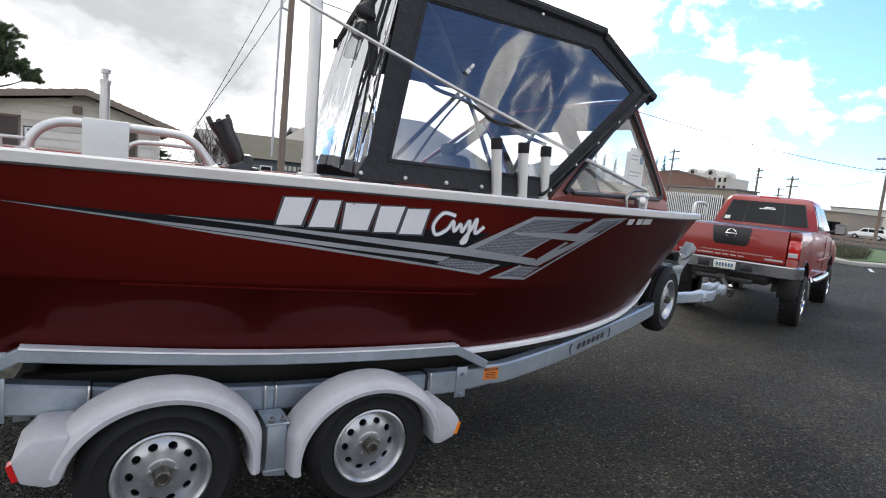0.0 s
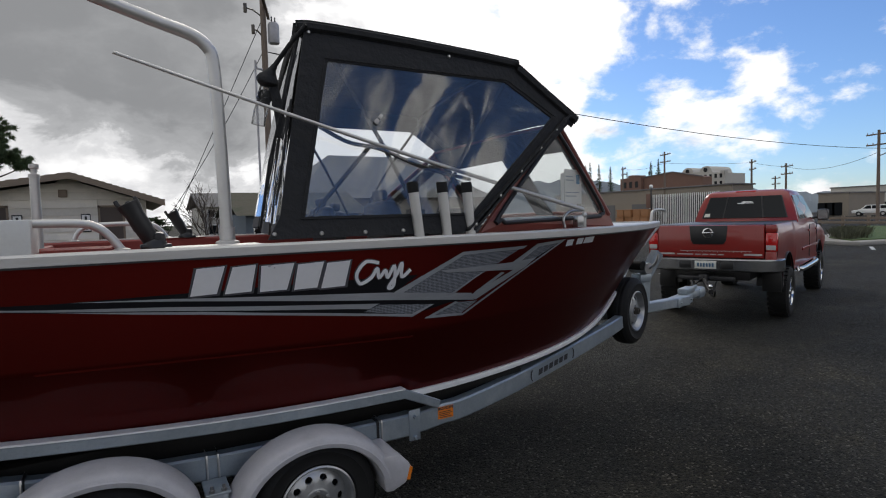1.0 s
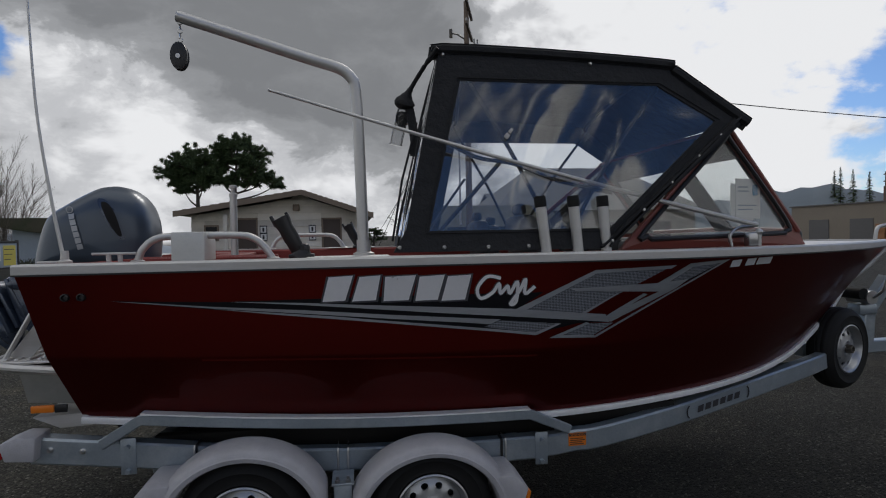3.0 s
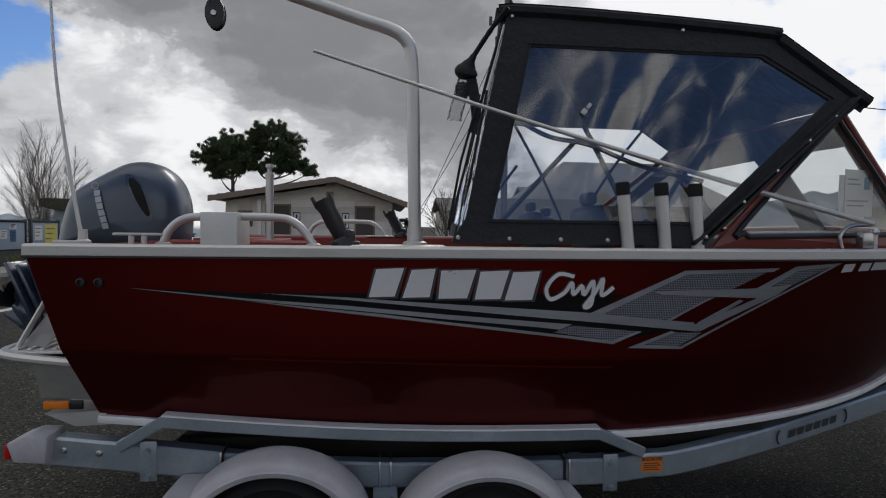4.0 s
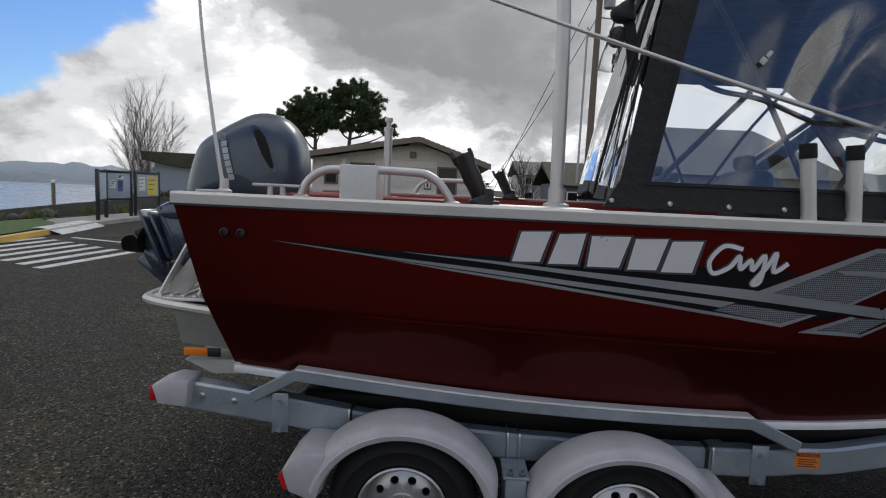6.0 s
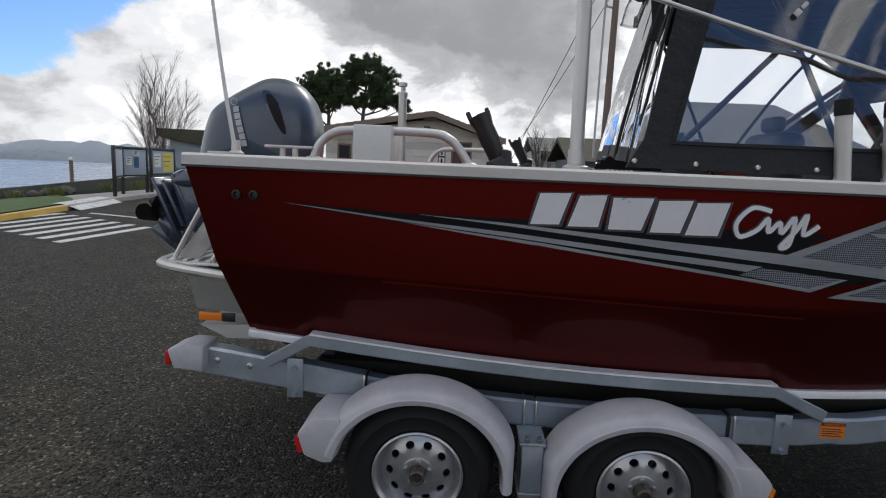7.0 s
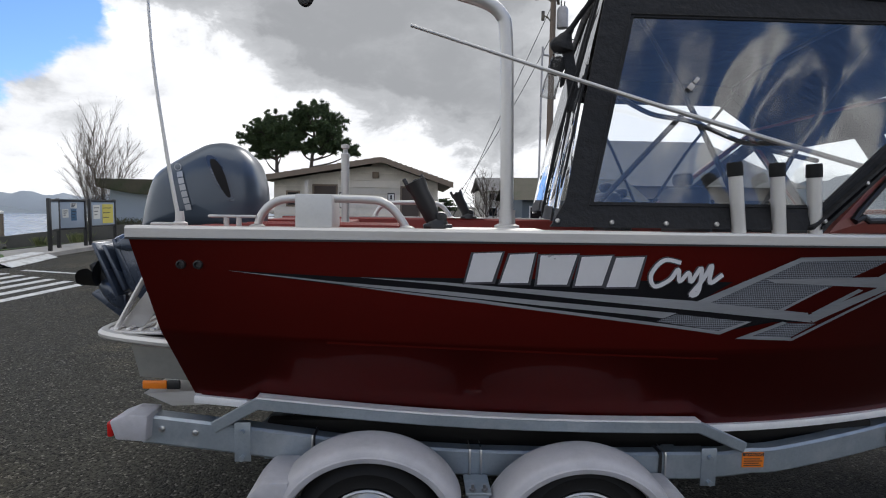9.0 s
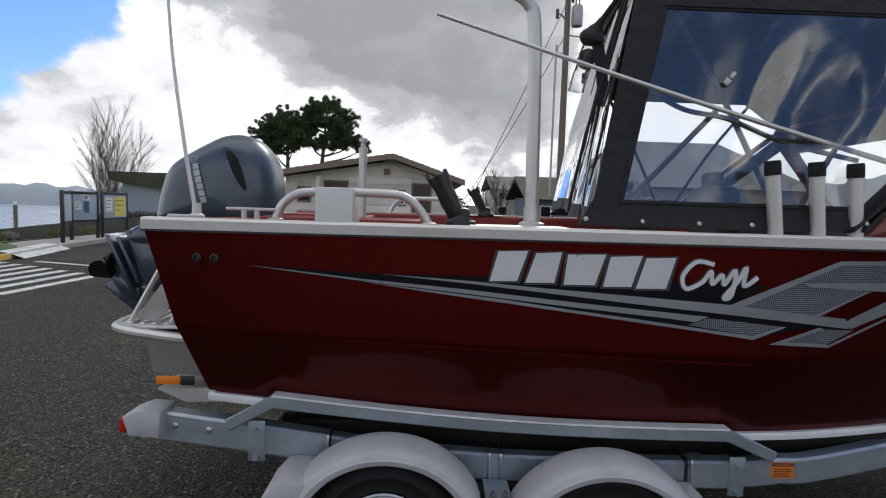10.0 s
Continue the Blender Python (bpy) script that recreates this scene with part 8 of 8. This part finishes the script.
def build_roadside():
    for k in range(8):
        cr = thing("fish_tote", "faded orange plastic fish tote by the fence", "crate", "fish totes", pose(56.0 + 0.1 * (k % 3), 43.4 + 1.25 * (k % 4), 0.965 * (k // 4)))
        bm = B()
        box(bm, (-0.5, -0.55, 0.0), (0.5, 0.55, 0.9), 0.05)
        part("tub", bm, TOTE, cr)
        bm = B()
        box(bm, (-0.54, -0.59, 0.85), (0.54, 0.59, 0.96), 0.03)
        part("rim", bm, TOTE, cr)
    gr = thing("guard_rail", "low weathered brown timber guard rail by the road", "guard rail")
    for z in (0.28, 0.62):
        bm = B()
        sweep(bm, [(47.5, 6.0, z), (50.0, 14.0, z), (52.5, 22.5, z)], rect(0.10, 0.20, 0.01))
        part("rail", bm, TRIM_BROWN, gr)
    for k in range(9):
        bm = B()
        x, y = 47.5 + 0.62 * k, 6.0 + 2.05 * k
        box(bm, (x + 0.02, y - 0.09, 0), (x + 0.20, y + 0.09, 0.85), 0.01)
        part("post", bm, TRIM_BROWN, gr)
    lp = thing("banner_lamp_post", "black street lamp post with a dark red banner", "street lamp", "", pose(40, 29.5, 0))
    bm = B()
    cyl(bm, (0, 0, 0), (0, 0, 3.5), 0.06, 10)
    part("post", bm, BLACK_PLASTIC, lp)
    bm = B()
    bmesh.ops.create_uvsphere(bm, u_segments=14, v_segments=10, radius=0.18, matrix=Matrix.Translation((0, 0, 3.7)))
    part("globe", bm, WHITE, lp)
    bm = B()
    box(bm, (-0.02, 0.08, 1.9), (0.02, 0.52, 3.1), 0.005)
    part("banner", bm, BRICK, lp)


build_roadside()


def utility_pole(x, y, h, arm_dir=0.0, lamp=False, label="weathered timber utility pole with crossarm and insulators"):
    p = thing("utility_pole", label, "utility pole", "utility poles", pose(x, y, 0, 0, 0, arm_dir))
    bm = B()
    tube(bm, [(0, 0, -0.3), (0, 0, h * 0.5), (0, 0, h)], 0.15, 10, [1, 0.85, 0.7])
    part("shaft", bm, WOOD_POLE, p)
    for z in (h - 0.35, h - 1.25):
        bm = B()
        box(bm, (-1.1, -0.16, z - 0.06), (1.1, -0.06, z + 0.06), 0.01)
        arm = part("crossarm", bm, WOOD_POLE, p)
        for q in (-1.0, -0.55, 0.55, 1.0):
            bm = B()
            lathe(bm, [(0.03, 0.0), (0.05, 0.05), (0.03, 0.08), (0.045, 0.12), (0.0, 0.15)], Matrix.Translation((q, -0.11, z + 0.06)), 8)
            part("insulator", bm, PALE, arm)
    if lamp:
        bm = B()
        tube(bm, smooth_path([(0, 0, h * 0.72), (-1.0, 0, h * 0.76), (-2.4, 0, h * 0.765)], 5), 0.05, 8)
        box(bm, (-3.0, -0.13, h * 0.755), (-2.3, 0.13, h * 0.78), 0.03)
        part("street_lamp", bm, TUBE, p)
    return p


def wire(a, b, sag, r=0.012):
    bm = B()
    a, b = Vector(a), Vector(b)
    tube(bm, [a.lerp(b, i / 14) - Vector((0, 0, sag * 4 * (i / 14) * (1 - i / 14))) for i in range(15)], r, 5)
    solo("cable", bm, WIRE, "black overhead cable between poles", "cable")


def build_poles():
    p = utility_pole(6.2, 20.0, 11.2, 72)
    bm = B()
    lathe(bm, [(0.0, 8.3), (0.2, 8.3), (0.22, 8.35), (0.22, 9.0), (0.16, 9.1), (0.0, 9.12)], pose(0.13, -0.36, 0.35), 14)
    part("transformer", bm, FENDER, p, "grey pole transformer")
    bm = B()
    for a in (-0.06, 0.06):
        lathe(bm, [(0.02, 9.46), (0.035, 9.52), (0.02, 9.58), (0.03, 9.64), (0.0, 9.72)], pose(0.13 + a, -0.36 - a, 0), 8)
    part("bushing", bm, BLACK_PLASTIC, p)
    for z, d in ((9.85, 0.62), (9.05, 0.36)):
        bm = B()
        tube(bm, [(0, 0, z - 0.25), (-0.09, d * 0.6, z), (-0.12, d, z + 0.05)], 0.03, 6)
        box(bm, (-0.18, d - 0.05, z - 0.14), (-0.08, d + 0.08, z + 0.22), 0.02)
        part("fuse_cutout", bm, HUB_DARK, p)
    bm = B()
    tube(bm, smooth_path([(0.0, 0.0, 7.55), (-0.12, 0.30, 7.6), (-0.13, 0.36, 7.5), (-0.13, 0.36, 2.0)], 4), 0.045, 6)
    part("conduit", bm, FENDER, p)
    for x, y, h, d, l in ((60, 43.9, 9.0, 70, False), (70, 38.8, 7.8, 50, False), (70, 34.6, 6.9, 60, False), (58, 20.4, 8.1, 80, True), (90, 47.0, 6.6, 60, False), (70, 59.6, 8.8, 60, False)):
        utility_pole(x, y, h, d, l)
    wire((6.2, 20.0, 8.3), (60, 20.6, 6.6), 0.9, 0.022)
    wire((6.1, 20.0, 9.4), (2.1, 22.5, 0.2), 0.05, 0.014)
    wire((6.2, 20.0, 8.4), (1.8, 24.5, 0.6), 0.4, 0.014)
    wire((60, 43.9, 7.6), (70, 38.8, 7.4), 0.15, 0.018)
    wire((70, 38.8, 7.4), (70, 34.6, 6.5), 0.1, 0.018)
    wire((70, 34.6, 6.5), (58, 20.4, 6.2), 0.8, 0.018)
    wire((70, 59.6, 8.4), (60, 43.9, 7.6), 0.4, 0.018)
    # small lamp standard by the blue building
    s = thing("lamp_standard", "thin dark lamp post with a small lantern", "street lamp", "", pose(-11.1, 26.5, 0))
    bm = B()
    cyl(bm, (0, 0, 0), (0, 0, 3.2), 0.04, 8)
    part("post", bm, BLACK_PLASTIC, s)
    bm = B()
    lathe(bm, [(0.05, 3.2), (0.13, 3.3), (0.11, 3.5), (0.0, 3.62)], Matrix.Identity(4), 10)
    part("lantern", bm, WHITE, s)


build_poles()


# ---- trees ----
def limb_tree(name, label, m, rng, stems, depth, spread, up, r0, mat, shrink=0.5, kids=(5, 7)):
    """A leafless tree: straight stems fanning out, each with finer and finer upright twigs."""
    t = thing(name, label, "tree", "", m)
    bm = B()
    def grow(p, d, L, r, lev):
        n = 4 if lev == 0 else 3
        pts = [p]
        for i in range(n):
            d = (d + Vector((rng.gauss(0, 0.035), rng.gauss(0, 0.035), up * 0.06))).normalized()
            pts.append(pts[-1] + d * (L / n))
        tube(bm, pts, r, 5 if lev == 0 else 3, [1 - 0.65 * i / n for i in range(n + 1)], caps=False)
        if lev >= depth:
            return
        count = rng.randint(*kids)
        for k in range(count):
            u = 0.25 + 0.72 * (k + rng.random()) / count
            i = min(n - 1, int(u * n))
            b = pts[i].lerp(pts[i + 1], u * n - i)
            a = k * 2.4 + rng.uniform(-0.5, 0.5)
            q = (d + (Matrix.Rotation(a, 3, d) @ d.orthogonal().normalized()) * spread * rng.uniform(0.7, 1.25)).normalized()
            grow(b, q, L * shrink * (1.15 - 0.5 * u) * rng.uniform(0.8, 1.2), r * 0.48, lev + 1)
    for a, lean, L in stems:
        grow(Vector((0, 0, -0.2)), Vector((math.cos(a) * lean, math.sin(a) * lean, 1)).normalized(), L, r0, 0)
    part("twig_crown", bm, mat, t, angle=180)
    return t


rng1 = random.Random(21)
limb_tree("bare_tree", "leafless many-stemmed tree with fine upright twigs", pose(-14.05, 24.6, -0.5) @ Matrix.Scale(1.22, 4), rng1, [(2.4 * k, 0.04 + 0.036 * k, 4.7 - 0.13 * k) for k in range(12)], 2, 0.46, 0.45, 0.021, TWIG, 0.36, (13, 16))
rng2 = random.Random(8)
limb_tree("bare_tree", "leafless grey tree beyond the car park", pose(5.4, 33.0, 0.0), rng2, [(0.4, 0.35, 3.2), (2.5, 0.4, 3.0), (4.6, 0.3, 3.3), (3.4, 0.1, 3.5)], 2, 0.6, 0.5, 0.05, TWIG, 0.45, (10, 12))


def pine(m, lean, height, crown, seed):
    """Wind-shaped pine: leaning trunk, bare low limbs, flat clumps of needles."""
    rng = random.Random(seed)
    t = thing("pine_tree", "dark green wind-shaped pine with a broad irregular crown", "tree", "pine trees", m)
    bm = B()
    trunk = smooth_path([(0, 0, -0.2), (lean * 0.25, 0, height * 0.35), (lean * 0.6, 0.1, height * 0.65), (lean, 0, height * 0.95)], 5)
    tube(bm, trunk, 0.20, 8, [1 - 0.75 * i / (len(trunk) - 1) for i in range(len(trunk))])
    part("trunk", bm, BARK, t)
    bm = B()
    clumps = []
    for k, (cx, cy, cz, cr) in enumerate(crown):
        s = trunk[min(len(trunk) - 1, max(4, int(len(trunk) * min(0.95, (cz - 0.8) / height))))]
        e = Vector((cx, cy, cz))
        mid = s.lerp(e, 0.55) + Vector((0, 0, -0.15))
        tube(bm, smooth_path([s, mid, e], 4), 0.07, 5, [1 - 0.8 * i / 8 for i in range(9)])
        for q in range(34):
            a, el = rng.uniform(0, 6.28), rng.uniform(-0.5, 1.2)
            tip = e + Vector((math.cos(a) * math.cos(el), math.sin(a) * math.cos(el), math.sin(el) * 0.72)) * cr * rng.uniform(0.30, 1.42)
            tube(bm, [mid.lerp(e, 0.7), tip], 0.020, 3, [1, 0.3], caps=False)
            for u in (0.55, 0.8, 1.0):
                if rng.random() < 0.22:
                    continue
                clumps.append((e.lerp(tip, u * rng.uniform(0.85, 1.1)), cr * rng.uniform(0.06, 0.13), (tip - e).normalized()))
    part("limb_system", bm, BARK, t, angle=180)
    verts, faces = [], []
    for c, r, way in clumps:
        for q in range(7):
            a, b = rng.uniform(0, 6.28), rng.uniform(-0.8, 0.8)
            cc = c + Vector((math.cos(a) * r * rng.random() * 1.3, math.sin(a) * r * rng.random() * 1.3, b * r * 0.5))
            for n in range(13):
                d = (Vector((rng.gauss(0, 1), rng.gauss(0, 1), rng.gauss(0.35, 0.8))) + way * 0.7).normalized()
                L = rng.uniform(0.10, 0.26)
                sd = d.orthogonal().normalized() * rng.uniform(0.011, 0.024)
                i = len(verts)
                o = cc + d * 0.02
                verts += [o - sd, o + sd, o + d * L]
                faces.append((i, i + 1, i + 2))
    me = bpy.data.meshes.new("crown")
    me.from_pydata([tuple(v) for v in verts], [], faces)
    me.materials.append(NEEDLES)
    ob = new("crown", me)
    ob.parent = t
    tagged(ob, "clumped dark green needles")


pine(pose(-7.1, 30.0, 0) @ Matrix.Diagonal((0.9, 0.9, 1, 1)), -0.1, 6.3, [(-1.5, 0.2, 5.25, 0.75), (-0.9, -0.4, 5.7, 0.8), (-0.2, 0.4, 6.1, 0.8), (0.5, 0, 5.8, 0.7), (-1.2, 0.2, 4.75, 0.6), (0.7, -0.3, 5.1, 0.6), (-0.3, 0.2, 5.3, 0.8), (-0.9, 0.2, 4.3, 0.55), (0.35, -0.2, 4.55, 0.6), (-0.2, 0.3, 4.85, 0.65)], 4)
pine(pose(-5.4, 30.0, 0) @ Matrix.Diagonal((0.9, 0.9, 1, 1)), 0.5, 6.9, [(-0.6, 0.2, 6.2, 0.75), (0.1, -0.3, 6.7, 0.8), (0.9, 0.3, 6.75, 0.8), (1.5, 0, 6.2, 0.75), (0.4, 0.2, 5.9, 0.85), (1.6, -0.2, 5.5, 0.75), (2.2, 0.2, 4.9, 0.6), (2.8, 0, 4.55, 0.45), (-0.7, 0.2, 5.4, 0.7), (0.9, 0.1, 5.2, 0.7), (0.2, 0.2, 4.75, 0.6), (1.3, 0.1, 4.7, 0.6), (-0.5, 0, 4.8, 0.6)], 6)
for k, (x, y, s) in enumerate(((0.6, 36, 0.6), (3.0, 45, 0.7), (-3.5, 48, 0.8), (-9.5, 27.5, 0.55))):
    pine(pose(x, y, 0) @ Matrix.Diagonal((s, s, s * 0.62, 1)), 0.2, 5.0, [(-0.8, 0, 3.6, 0.8), (0.6, 0.2, 3.9, 0.8), (0, -0.3, 4.6, 0.9), (0.9, 0, 2.9, 0.8), (-0.7, 0.2, 2.6, 0.8)], 30 + k)


def far_conifer(x, y, h, seed):
    """A narrow dark spire: tapered trunk with drooping tiers of needles."""
    rng = random.Random(seed)
    t = thing("conifer", "narrow dark conifer on the wooded hill", "tree", "far conifers", pose(x, y, 0))
    bm = B()
    tube(bm, [(0, 0, 0), (0, 0, h)], 0.22, 6, [1, 0.15])
    part("trunk", bm, BARK, t)
    verts, faces = [], []
    for k in range(420):
        u = rng.random() ** 0.8
        z = h * (0.28 + 0.72 * u)
        a = rng.uniform(0, 6.28)
        r = h * 0.14 * (1.02 - u) * rng.uniform(0.35, 1.15) + 0.12
        o = Vector((0, 0, z))
        d = Vector((math.cos(a) * r, math.sin(a) * r, -0.25 * r))
        sd = Vector((-math.sin(a), math.cos(a), rng.uniform(-0.4, 0.4))) * 0.22
        i = len(verts)
        verts += [o, o + d * 0.7 + sd, o + d, o + d * 0.7 - sd]
        faces.append((i, i + 1, i + 2, i + 3))
    me = bpy.data.meshes.new("crown")
    me.from_pydata([tuple(v) for v in verts], [], faces)
    me.materials.append(NEEDLES)
    ob = new("crown", me)
    ob.parent = t
    tagged(ob, "dark needle tiers")


for k, (x, y, h) in enumerate(((135, 107.7, 16.2), (135, 105.1, 16.6), (140, 112.5, 13.6), (137, 130, 17.5), (138, 126, 16.4), (140, 121, 14.2), (137, 134, 18.6), (141, 117, 13.0), (139, 138, 18.0), (150, 96, 11.0))):
    far_conifer(x, y, h, 60 + k)
